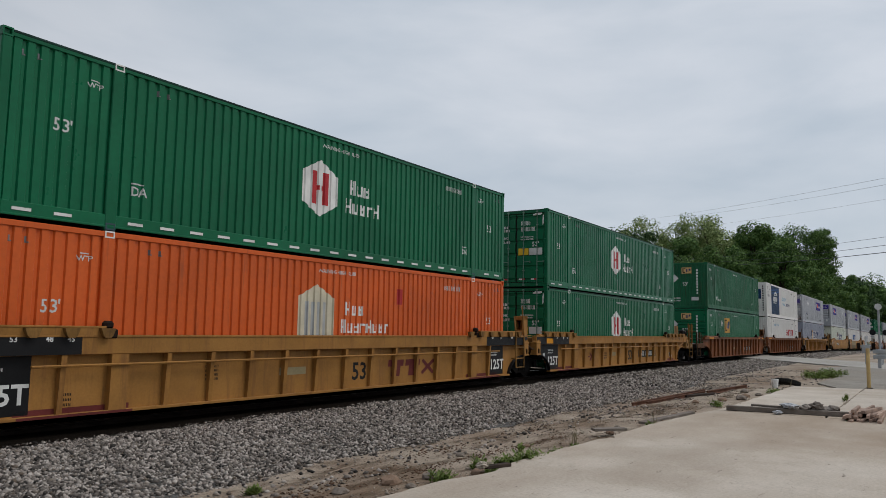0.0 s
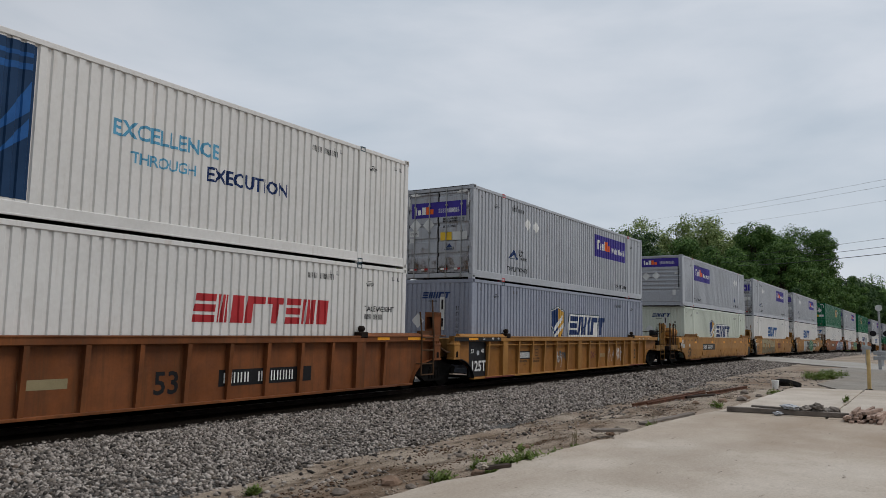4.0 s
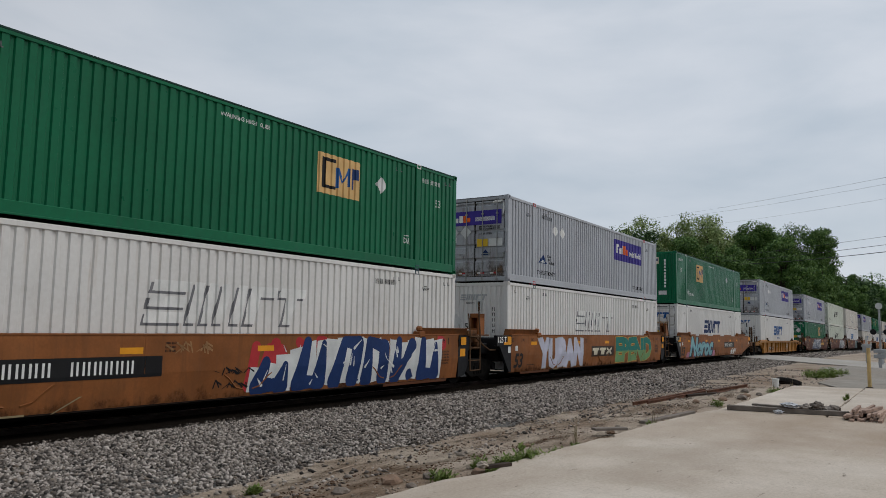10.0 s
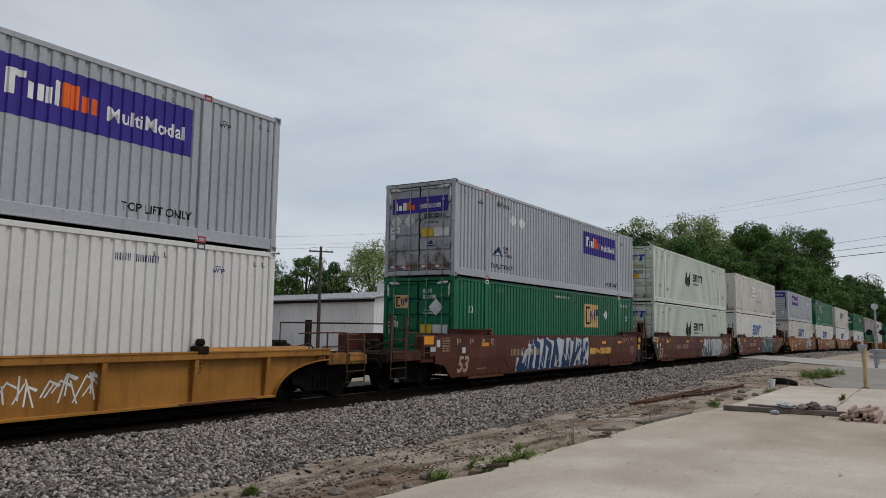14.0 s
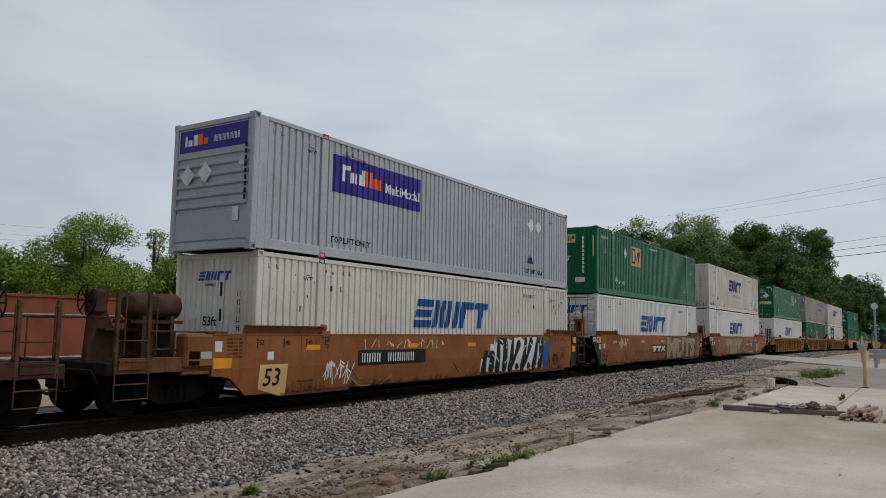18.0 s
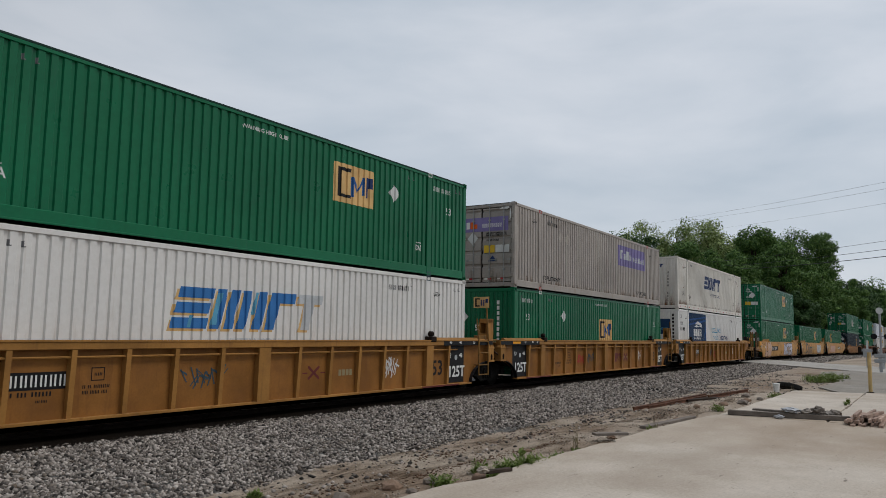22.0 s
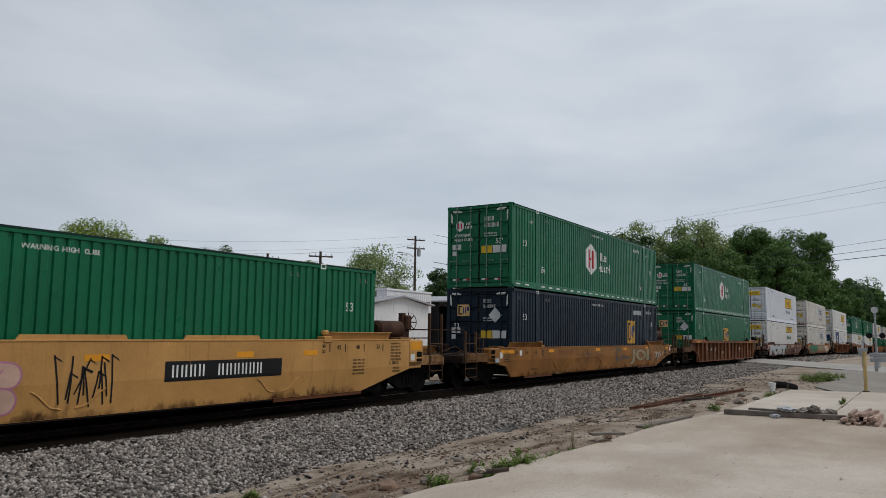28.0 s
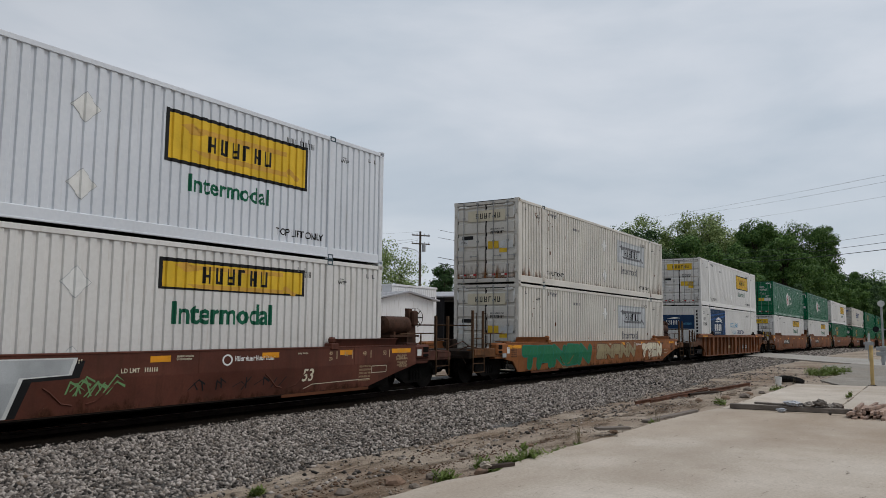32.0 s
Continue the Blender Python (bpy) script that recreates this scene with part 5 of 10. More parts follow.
for i, (x, y, top, wide, leaf, label, kw) in enumerate((
        (40.3, 64.5, 10.8, 10.8, "leaf_bright", "broad fresh-green maple behind the brick building", dict(lumps=80, per=150, size=0.27, sparse=0.3)),
        (34.6, 69.0, 7.9, 8.5, "leaf_light", "fresh-green tree behind the brick building", dict(lumps=60, per=70, size=0.40)),
        (24.0, 76.0, 8.5, 9.0, "leaf_mid", "green tree behind the brick building", dict(lumps=60, per=70)),
        (51.0, 69.0, 12.0, 6.5, "leaf_grey", "thin sparse tree with bare limbs", dict(lumps=34, per=42, size=0.36, sparse=0.6, low=0.1)),
        (45.0, 72.0, 8.4, 8.0, "leaf_mid", "green tree among others", dict(lumps=50, per=70)),
        (52.5, 67.4, 9.2, 6.6, "leaf_light", "fresh-green tree among others", dict(lumps=50, per=64, size=0.4)),
        (52.0, 76.0, 8.0, 9.0, "leaf_mid", "green tree among others", dict(lumps=60, per=70)),
        (74.0, 86.0, 13.6, 9.5, "leaf_dark", "dense dark green oak", dict(lumps=80, per=90, size=0.38)),
        (79.5, 84.5, 9.8, 8.0, "leaf_mid", "green tree beside the oak", dict(lumps=50, per=64)),
        (73.0, 76.5, 11.2, 8.5, "leaf_mid", "green tree behind the warehouse", dict(lumps=60, per=60, sparse=0.2)),
        (79.0, 73.0, 10.8, 7.5, "leaf_mid", "green tree behind the warehouse", dict(lumps=60, per=60, sparse=0.2)),
        (74.5, 64.0, 9.6, 5.0, "leaf_dark", "small dark tree behind the warehouse", dict(lumps=40, per=70)),
        (76.5, 58.5, 11.5, 10.5, "leaf_grey", "pale grey-green spreading tree", dict(lumps=80, per=60, size=0.38, sparse=0.2)),
        (93.0, 59.5, 10.8, 5.5, "leaf_dark", "dark cedar behind the buildings", dict(lumps=50, per=70)),
        (104.0, 60.0, 10.5, 8.0, "leaf_mid", "green tree in the distance", dict(lumps=50, per=60)),
        (100.5, 48.5, 16.6, 9.0, "leaf_grey", "tall pale spring-green tree", dict(lumps=90, per=64, size=0.42, sparse=0.3)),
        (107.0, 44.5, 14.0, 8.0, "leaf_light", "fresh-green tree beyond the buildings", dict(lumps=70, per=64)),
        (115.0, 38.5, 17.0, 12.5, "leaf_dark", "large dense green tree", dict(lumps=110, per=90, size=0.48)),
        (121.0, 32.0, 16.0, 11.0, "leaf_mid", "large dense green tree", dict(lumps=100, per=80, size=0.48)),
        (143.0, 45.5, 22.9, 13.0, "leaf_grey", "tall feathery pale green tree", dict(lumps=100, per=64, size=0.5, sparse=0.3)),
        (145.0, 38.0, 22.7, 14.0, "leaf_grey", "tall feathery pale green tree", dict(lumps=100, per=64, size=0.5, sparse=0.3)),
        (141.0, 31.5, 22.4, 13.0, "leaf_grey", "tall pale green tree with open top", dict(lumps=100, per=70, size=0.5, sparse=0.2)),
        (129.0, 22.6, 19.6, 8.5, "leaf_mid", "tall dark green tree by the track", dict(lumps=100, per=84, size=0.48)),
        (114.0, 24.5, 14.8, 9.0, "leaf_mid", "green tree by the track", dict(lumps=90, per=80, size=0.46)),
        (123.0, 18.0, 15.8, 8.0, "leaf_mid", "green tree by the track", dict(lumps=90, per=80, size=0.46)),
        (168.5, 23.5, 22.6, 13.0, "leaf_mid", "tall green tree by the track", dict(lumps=100, per=84, size=0.55, low=0.0)),
        (168.8, 20.4, 22.4, 8.5, "leaf_mid", "tall vine-covered tree with a sheer edge", dict(sheer=True, lumps=130, per=84, size=0.46, low=0.0)),
        (169.3, 17.1, 22.2, 5.4, "leaf_mid", "tall vine-covered tree with a sheer edge", dict(sheer=True, lumps=120, per=80, size=0.46, low=0.0)),
        (98.5, 24.0, 9.0, 8.5, "leaf_bright", "bright green bushy tree by the road", dict(lumps=70, per=80, size=0.36, low=0.05)),
        (108.0, 20.0, 9.0, 8.0, "leaf_mid", "green bush by the track", dict(lumps=60, per=80, low=0.03)),
        (119.0, 14.8, 8.0, 5.0, "leaf_dark", "dark green bush by the track", dict(lumps=60, per=80, low=0.03)),
        (150.0, 18.5, 15.5, 9.0, "leaf_mid", "green tree along the bend", dict(lumps=80, per=80, size=0.5, low=0.02)),
        (160.0, 16.6, 15.0, 7.0, "leaf_mid", "green tree along the bend", dict(lumps=80, per=80, size=0.5, low=0.02)),
        (205.0, 18.0, 16.6, 9.0, "leaf_mid", "green tree along the bend", dict(lumps=80, per=80, size=0.55, low=0.02)),
        (215.0, 15.5, 16.6, 9.0, "leaf_mid", "green tree along the bend", dict(lumps=80, per=80, size=0.6, low=0.02)),
        (239.0, 15.5, 18.0, 11.0, "leaf_dark", "dark green tree in the distance", dict(lumps=80, per=80, size=0.7, low=0.02)),
        (262.0, 12.0, 17.0, 12.0, "leaf_dark", "dark green tree in the distance", dict(lumps=80, per=80, size=0.7, low=0.02)),
        (205.0, -3.5, 7.0, 9.0, "leaf_dark", "dark green bush in the distance", dict(lumps=70, per=80, size=0.6, low=0.0)),
        (216.0, 1.5, 6.0, 9.0, "leaf_dark", "dark green bush in the distance", dict(lumps=70, per=80, size=0.6, low=0.0)),
        (260.0, 14.0, 18.0, 18.0, "leaf_mid", "green wood in the distance", dict(lumps=80, per=80, size=0.9, low=0.0)),
        (275.0, -8.0, 17.0, 22.0, "leaf_dark", "green wood in the distance", dict(lumps=80, per=80, size=0.9, low=0.0)),
        (300.0, 30.0, 22.0, 26.0, "leaf_dark", "green wood in the distance", dict(lumps=80, per=80, size=1.0, low=0.0)),
        (170.0, 30.0, 19.0, 18.0, "leaf_dark", "dark green wood behind the track", dict(lumps=90, per=80, size=0.7, low=0.0)),
        (172.0, 28.5, 22.5, 13.0, "leaf_dark", "dark green wood behind the track", dict(lumps=90, per=80, size=0.8, low=0.0)))):
    tree(x, y, top, wide, leaf, 500 + i, label, **kw)


def far_woods():
    rng = np.random.default_rng(77)
    pts = []
    for a in np.linspace(-2.9, 3.3, 420):
        r = rng.uniform(330, 420)
        h = rng.uniform(7, 13)
        pts += [(r * math.cos(a) + rng.normal(0, 5), r * math.sin(a) + rng.normal(0, 5), lie(max(0, r * math.cos(a))) + rng.uniform(0, h)) for _ in range(34)]
    return scatter("far_woods", np.array(pts), rng.uniform(1.0, 2.6, len(pts)), rng, (OCT_V, OCT_F), M["leaf_mid"], "distant green woods along the horizon", 0.9)


far_woods()

# ---- containers ----
HALF, WIDE, TALL = 8.077, 1.2955, 2.896
POST = 6.096
PITCH, DEPTH = 0.217, 0.034
FACE, SLOPE = 0.118, 0.020
SKIN = WIDE - 0.022


def spans():
    return ((-HALF + 0.13, -POST - 0.11), (-POST + 0.11, POST - 0.11), (POST + 0.11, HALF - 0.13))


def wave(x0, x1):
    """Stations (x, depth) of a ribbed wall from x0 to x1."""
    out = [(x0, DEPTH), (x0 + 0.045, DEPTH)]
    end = [(x1 - 0.045, DEPTH), (x1, DEPTH)]
    x0, x1 = x0 + 0.065, x1 - 0.065
    n = max(1, round((x1 - x0 - FACE) / PITCH))
    p = (x1 - x0 - FACE) / n
    for i in range(n):
        x = x0 + i * p
        out += [(x, 0.0), (x + FACE, 0.0), (x + FACE + SLOPE, DEPTH), (x + p - SLOPE, DEPTH)]
    out += [(x0 + n * p, 0.0), (x1, 0.0)]
    return out + end


WAVES = [wave(*s) for s in spans()]
KINKS = sorted({x for w in WAVES for x, d in w} | {s for p in (-POST, POST) for s in (p - 0.11, p + 0.11)})


def depth_at(x):
    for w in WAVES:
        if w[0][0] <= x <= w[-1][0]:
            for (a, da), (b, db) in zip(w, w[1:]):
                if a <= x <= b:
                    return da + (db - da) * (x - a) / max(1e-6, b - a)
    return -0.018


# marks of which each is a piece of its own
SINGLE = {"placard", "sticker", "side_stripe", "vent_slot", "chord_panel", "emblem", "logo_shape"}
# marks too small to pick apart stroke by stroke
TINY = {"rust_spot", "number_line", "data_line", "length_tick", "small_print", "end_lettering", "door_lettering", "vent_mark", "reflective_dash", "reflective_tape", "logo_line", "word_line", "stack_line", "lift_only_line", "warning_line", "mode_lines", "scrawl", "spray_lines", "spray_wedges", "corner_tape", "weight_point_mark", "axis_mark", "length_mark", "load_mark", "tare_line", "number_line"}


def press(name, polys, material, parent, lift=0.004, label=""):
    """Paint marks on the ribbed side that faces the camera: they follow the ribs."""
    if name in SINGLE and len(polys) > 1:
        return [press(name, [q], material, parent, lift, label) for q in polys][0]
    key = ("press", name, len(polys), round(sum(p[0] * 1.3 + p[1] for q in polys for p in q), 3), lift)
    if key not in MESHES:
        faces = []
        for q in cut_strips(polys, KINKS):
            mid = sum(p[0] for p in q) / len(q)
            faces.append([(x, -SKIN + depth_at(x + (mid - x) * 1e-3) - lift, z) for x, z in q])
        MESHES[key] = welded(name, faces)
    ob = part(name, MESHES[key], material, parent, label)
    return tagged(ob, label, kind="stuff") if name in TINY else ob


def flat_marks(name, polys, material, parent, y=None, x=None, lift=0.0, label=""):
    """Paint marks on a flat side (y) or on an end (x; outlines given in y, z)."""
    if name in SINGLE and len(polys) > 1:
        return [flat_marks(name, [q], material, parent, y, x, lift, label) for q in polys][0]
    key = ("flat", name, len(polys), round(sum(p[0] * 1.3 + p[1] for q in polys for p in q), 3), y, x, lift)
    if key not in MESHES:
        faces = []
        for q in polys:
            faces.append([(a, y - lift, z) if x is None else (x - lift, -a, z) for a, z in q])
        MESHES[key] = welded(name, faces)
    ob = part(name, MESHES[key], material, parent, label)
    return tagged(ob, label, kind="stuff") if name in TINY else ob


def casting(bm, x0, x1, y0, y1, z0, z1):
    """A cast corner block with a pocket in the face that looks outwards."""
    box(bm, x0, x1, y0, y1, z0, z1)
    f = min(bm.faces, key=lambda q: q.calc_center_median().y)
    for d in (0.034, 0.0):
        bmesh.ops.inset_individual(bm, faces=[f], thickness=d)
        if not d:
            bmesh.ops.translate(bm, verts=f.verts, vec=(0, 0.05, 0))


def side_panel(i):
    def build(bm):
        lo, hi = 0.262, TALL - 0.10
        rows = []
        for x, d in WAVES[i]:
            rows.append((bm.verts.new((x, -SKIN + d, lo)), bm.verts.new((x, -SKIN + d, hi)), bm.verts.new((x, -SKIN + 0.06, lo)), bm.verts.new((x, -SKIN + 0.06, hi))))
        for a, b in zip(rows, rows[1:]):
            bm.faces.new((a[0], b[0], b[1], a[1]))
            bm.faces.new((a[2], a[3], b[3], b[2]))
            bm.faces.new((a[1], b[1], b[3], a[3]))
            bm.faces.new((a[0], a[2], b[2], b[0]))
    return build


def top_rail(bm):
    box(bm, -HALF + 0.16, HALF - 0.16, -WIDE + 0.004, -WIDE + 0.09, TALL - 0.10, TALL - 0.004, 0.008)


def bottom_rail(bm):
    box(bm, -HALF + 0.16, HALF - 0.16, -WIDE + 0.006, -WIDE + 0.09, 0.045, 0.264, 0.012)
    box(bm, -HALF + 0.17, HALF - 0.17, -WIDE - 0.004, -WIDE + 0.03, 0.04, 0.075, 0.006)


def corner_post(bm, x):
    box(bm, x - 0.085, x + 0.085, -WIDE, -WIDE + 0.14, 0.11, TALL - 0.11, 0.02)


def stacking_post(bm, x):
    box(bm, x - 0.11, x + 0.11, -WIDE - 0.001, -WIDE + 0.08, 0.0, TALL - 0.09, 0.012)


# how far the leading end stands out past the usual length
NOSE = {}


def container(paint, end, label, caps):
    """A 53-foot box, its middle at 0, standing on z = 0; the end at -x leads."""
    c = new("shipping_container")
    tagged(c, label, "container", "containers on the train")
    P = M[paint]
    nose = 0.24 if end == "slats" else 0.0
    NOSE[c.name] = nose
    ahead = pose(-nose, 0, 0)
    if nose:
        for s in (-1, 1):
            part("corner_plate", mesh_of(("corner_plate", s), lambda bm: box(bm, -HALF - nose + 0.16, -HALF + 0.17, min(s * (WIDE - 0.004), s * (WIDE - 0.09)), max(s * (WIDE - 0.004), s * (WIDE - 0.09)), 0.03, TALL - 0.02, 0.008)), P, c)
    for i in range(3):
        part("side_panel", mesh_of(("side_panel", i), side_panel(i)), P, c)
    part("top_rail", mesh_of("top_rail", top_rail), P, c)
    part("bottom_rail", mesh_of("bottom_rail", bottom_rail), P, c)
    for x in (-HALF + 0.085, HALF - 0.085):
        part("corner_post", mesh_of(("corner_post", x), lambda bm: corner_post(bm, x)), P, c, at=ahead if x < 0 else None)
    for x in (-POST, POST):
        part("stacking_post", mesh_of(("stacking_post", x), lambda bm: stacking_post(bm, x)), P, c)
        for z in (0.0, TALL - 0.115):
            part("corner_casting", mesh_of(("post_casting", x, z), lambda bm: casting(bm, x - 0.09, x + 0.09, -WIDE - 0.006, -WIDE + 0.16, z, z + 0.118)), M["ink_white" if z and caps == "white" else "ink_red" if caps == "red" else "ink_slate"], c)
    for x in (-HALF + 0.08, HALF - 0.08):
        for z in (0.0, TALL - 0.118):
            part("corner_casting", mesh_of(("corner_casting", x, z), lambda bm: casting(bm, x - 0.082, x + 0.082, -WIDE - 0.003, -WIDE + 0.16, z - 0.001, z + (0.138 if z else 0.118))), P, c, at=ahead if x < 0 else None)
    def far(bm):
        for i in range(3):
            side_panel(i)(bm)
        top_rail(bm)
        bottom_rail(bm)
        for x in (-POST, POST):
            stacking_post(bm, x)
        for x in (-HALF + 0.085, HALF - 0.085 + nose):
            corner_post(bm, x)
            for z in (0.0, TALL - 0.118):
                box(bm, x - 0.085, x + 0.08, -WIDE - 0.003, -WIDE + 0.16, z - 0.001, z + (0.138 if z else 0.118))
        bmesh.ops.rotate(bm, verts=bm.verts, matrix=Matrix.Rotation(math.pi, 3, "Z"))
    part("far_side", mesh_of(("far_side", nose), far), P, c)
    part("roof", mesh_of("roof", lambda bm: (box(bm, -HALF + 0.1, HALF - 0.1, -WIDE + 0.06, WIDE - 0.06, TALL - 0.06, TALL - 0.016), *[box(bm, x, x + 0.12, -1.1, 1.1, TALL - 0.02, TALL - 0.006) for x in np.arange(-7.6, 7.6, 0.5)])), P, c)
    # green containers get a darker strip along the roof edge
    if paint.startswith("green"):
        part("roof_edge", mesh_of("roof_edge", lambda bm: box(bm, -HALF + 0.165, HALF - 0.165, -WIDE - 0.002, -WIDE + 0.1, TALL - 0.036, TALL + 0.004, 0.006)), M["green_lip"], c)
    part("floor", mesh_of("floor", lambda bm: box(bm, -HALF + 0.1, HALF - 0.1, -WIDE + 0.08, WIDE - 0.08, 0.06, 0.16)), M["dark_steel"], c)
    for x in (-1, 1):
        a, b = sorted((x * HALF, x * (HALF - 0.12)))
        for k, (z0, z1) in enumerate(((0.03, 0.17), (TALL - 0.12, TALL - 0.006))):
            part("end_rail", mesh_of(("end_rail", x, k), lambda bm: box(bm, a, b, -WIDE + 0.14, WIDE - 0.14, z0, z1, 0.01)), P, c, at=ahead if x < 0 else None)
    if end == "door":
        door_end(c, P, paint)
    else:
        plain_end(c, P, end)
    back_end(c, P)
    return c


def door_end(c, P, paint):
    X = -HALF
    bright = not (paint.startswith("green") or paint == "navy")
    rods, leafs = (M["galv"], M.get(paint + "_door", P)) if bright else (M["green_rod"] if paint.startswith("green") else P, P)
    for s in (-1, 1):
        def leaf(bm):
            y0, y1 = (0.035, WIDE - 0.165)
            if s < 0:
                y0, y1 = -y1, -y0
            pts = [(X + 0.11, 0.2), (X + 0.014, 0.2), (X + 0.014, 0.27)]
            for k in range(5):
                z = 0.275 + k * 0.475
                pts += [(X + 0.056, z + 0.012), (X + 0.056, z + 0.04), (X + 0.016, z + 0.075), (X + 0.016, z + 0.41), (X + 0.056, z + 0.445)]
            prism(bm, pts + [(X + 0.056, TALL - 0.225), (X + 0.014, TALL - 0.2), (X + 0.014, TALL - 0.15), (X + 0.11, TALL - 0.15)], y0, y1)
        d = part("door", mesh_of(("door", s), leaf), leafs, c)
        def seal(bm):
            a, b = sorted((s * 0.004, s * (WIDE - 0.138)))
            c0, c1 = sorted((s * (WIDE - 0.166), s * (WIDE - 0.138)))
            m0, m1 = sorted((s * 0.004, s * 0.034))
            for y0, y1, z0, z1 in ((a, b, 0.172, 0.198), (a, b, TALL - 0.148, TALL - 0.122), (c0, c1, 0.198, TALL - 0.148), (m0, m1, 0.198, TALL - 0.148)):
                box(bm, X + 0.060, X + 0.1, y0, y1, z0, z1)
        part("door_seal", mesh_of(("door_seal", s), seal), M["rubber"], d, "black rubber door seal")
        for k, y in enumerate((0.32, 0.88)):
            def bar(bm):
                rod(bm, (X - 0.014, s * y, 0.05), (X - 0.014, s * y, TALL - 0.04), 0.017)
                for z in (0.08, 0.62, 1.47, 2.32, TALL - 0.08):
                    box(bm, X - 0.034, X + 0.04, s * y - 0.04, s * y + 0.04, z - 0.026, z + 0.026, 0.006)
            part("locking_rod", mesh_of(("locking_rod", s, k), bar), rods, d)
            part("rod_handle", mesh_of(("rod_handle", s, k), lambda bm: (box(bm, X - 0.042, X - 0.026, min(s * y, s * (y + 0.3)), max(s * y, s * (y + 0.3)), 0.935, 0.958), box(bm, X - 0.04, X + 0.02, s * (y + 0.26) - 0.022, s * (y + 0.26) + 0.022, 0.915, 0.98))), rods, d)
        for k, z in enumerate((0.36, 1.0, 1.66, 2.38)):
            part("hinge", mesh_of(("hinge", s, k), lambda bm: (box(bm, X - 0.015, X + 0.05, s * (WIDE - 0.1) - 0.055, s * (WIDE - 0.1) + 0.055, z, z + 0.13, 0.012), rod(bm, (X - 0.012, s * (WIDE - 0.05), z - 0.02), (X - 0.012, s * (WIDE - 0.05), z + 0.15), 0.016, seg=6))), P, d)
    # a thin black strip runs along the header above the doors
    part("header_lip", mesh_of("header_lip", lambda bm: box(bm, X - 0.012, X + 0.06, -WIDE + 0.17, WIDE - 0.17, TALL - 0.016, TALL + 0.004, 0.004)), M["rubber"], c, "thin black strip along the door header")


def plain_end(c, P, kind):
    X = -HALF
    def wall(bm):
        if kind == "slats":
            pts = [(X + 0.10, 0.17), (X + 0.06, 0.17), (X + 0.06, 0.22), (X + 0.03, 0.25), (X + 0.03, 0.84), (X + 0.06, 0.87)]
            for k in range(5):
                z = 0.94 + k * 0.23
                pts += [(X + 0.06, z), (X + 0.012, z + 0.035), (X + 0.012, z + 0.085), (X + 0.06, z + 0.12)]
            prism(bm, pts + [(X + 0.06, 2.09), (X + 0.022, 2.1), (X + 0.022, TALL - 0.13), (X + 0.10, TALL - 0.13)], -WIDE + 0.15, WIDE - 0.15)
        else:
            n = 9 if kind == "ribs" else 13
            p = (2 * WIDE - 0.28) / n
            pts = [(X + 0.08, -WIDE + 0.14)]
            for i in range(n):
                y = -WIDE + 0.14 + i * p
                pts += [(X + 0.01, y), (X + 0.01, y + p * 0.55), (X + 0.04, y + p * 0.68), (X + 0.04, y + p * 0.87)]
            prism(bm, pts + [(X + 0.01, WIDE - 0.14), (X + 0.08, WIDE - 0.14)], 0.16, TALL - 0.11, "z")
    part("end_wall", mesh_of(("end_wall", kind), wall), P, c, at=pose(-NOSE[c.name], 0, 0))


def back_end(c, P):
    X = HALF
    def wall(bm):
        box(bm, X - 0.08, X - 0.04, -WIDE + 0.13, WIDE - 0.13, 0.16, TALL - 0.11)
        for k in range(8):
            y = -1.05 + k * 0.28
            box(bm, X - 0.05, X - 0.015, y, y + 0.15, 0.2, TALL - 0.15, 0.012)
    part("back_wall", mesh_of("back_wall", wall), P, c)


# ---- well cars ----
TOP, BOT, OUT = 1.46, 0.18, 1.50
# a smooth side: its foot, and the height of its fold
FOOT, FOLD = 0.26, 0.80
TRUCK = 9.8


def bogie(car, x):
    """A two-axle truck under a car's end."""
    b = part("truck", mesh_of("truck_bolster", lambda bm: (box(bm, -0.22, 0.22, -1.15, 1.15, 0.42, 0.62, 0.03), box(bm, -0.5, 0.5, -0.35, 0.35, 0.6, 0.72, 0.02))), M["black_steel"], car, at=pose(x, 0, 0))
    for s in (-1, 1):
        def frame_side(bm):
            y0, y1 = sorted((s * 0.98, s * 1.12))
            prism(bm, [(-1.15, 0.56), (-1.12, 0.38), (-0.72, 0.36), (-0.42, 0.20), (0.42, 0.20), (0.72, 0.36), (1.12, 0.38), (1.15, 0.56), (0.6, 0.70), (0.25, 0.74), (-0.25, 0.74), (-0.6, 0.70)], y0, y1)
            for i in range(4):
                rod(bm, (-0.21 + i * 0.14, s * 1.11, 0.28), (-0.21 + i * 0.14, s * 1.11, 0.52), 0.055, seg=8)
            for ax in (-0.9, 0.9):
                rod(bm, (ax, s * 1.05, 0.46), (ax, s * 1.20, 0.46), 0.1, seg=10)
        part("side_frame", mesh_of(("side_frame", s), frame_side), M["truck_steel"], b)
        for ax in (-0.9, 0.9):
            def wheel(bm):
                y0, y1 = sorted((s * 0.69, s * 0.82))
                rod(bm, (0, y0, 0), (0, y1, 0), 0.457, seg=28)
                rod(bm, (0, s * 0.66, 0), (0, s * 0.69, 0), 0.485, seg=28)
                rod(bm, (0, s * 0.8, 0), (0, s * 0.86, 0), 0.12, seg=12)
            part("wheel", mesh_of(("wheel", s), wheel), M["wheel"], b, at=pose(ax, 0, 0.457))
    for ax in (-0.9, 0.9):
        part("axle", mesh_of("axle", lambda bm: rod(bm, (0, -0.72, 0), (0, 0.72, 0), 0.08)), M["black_steel"], b, at=pose(ax, 0, 0.457))
    return b


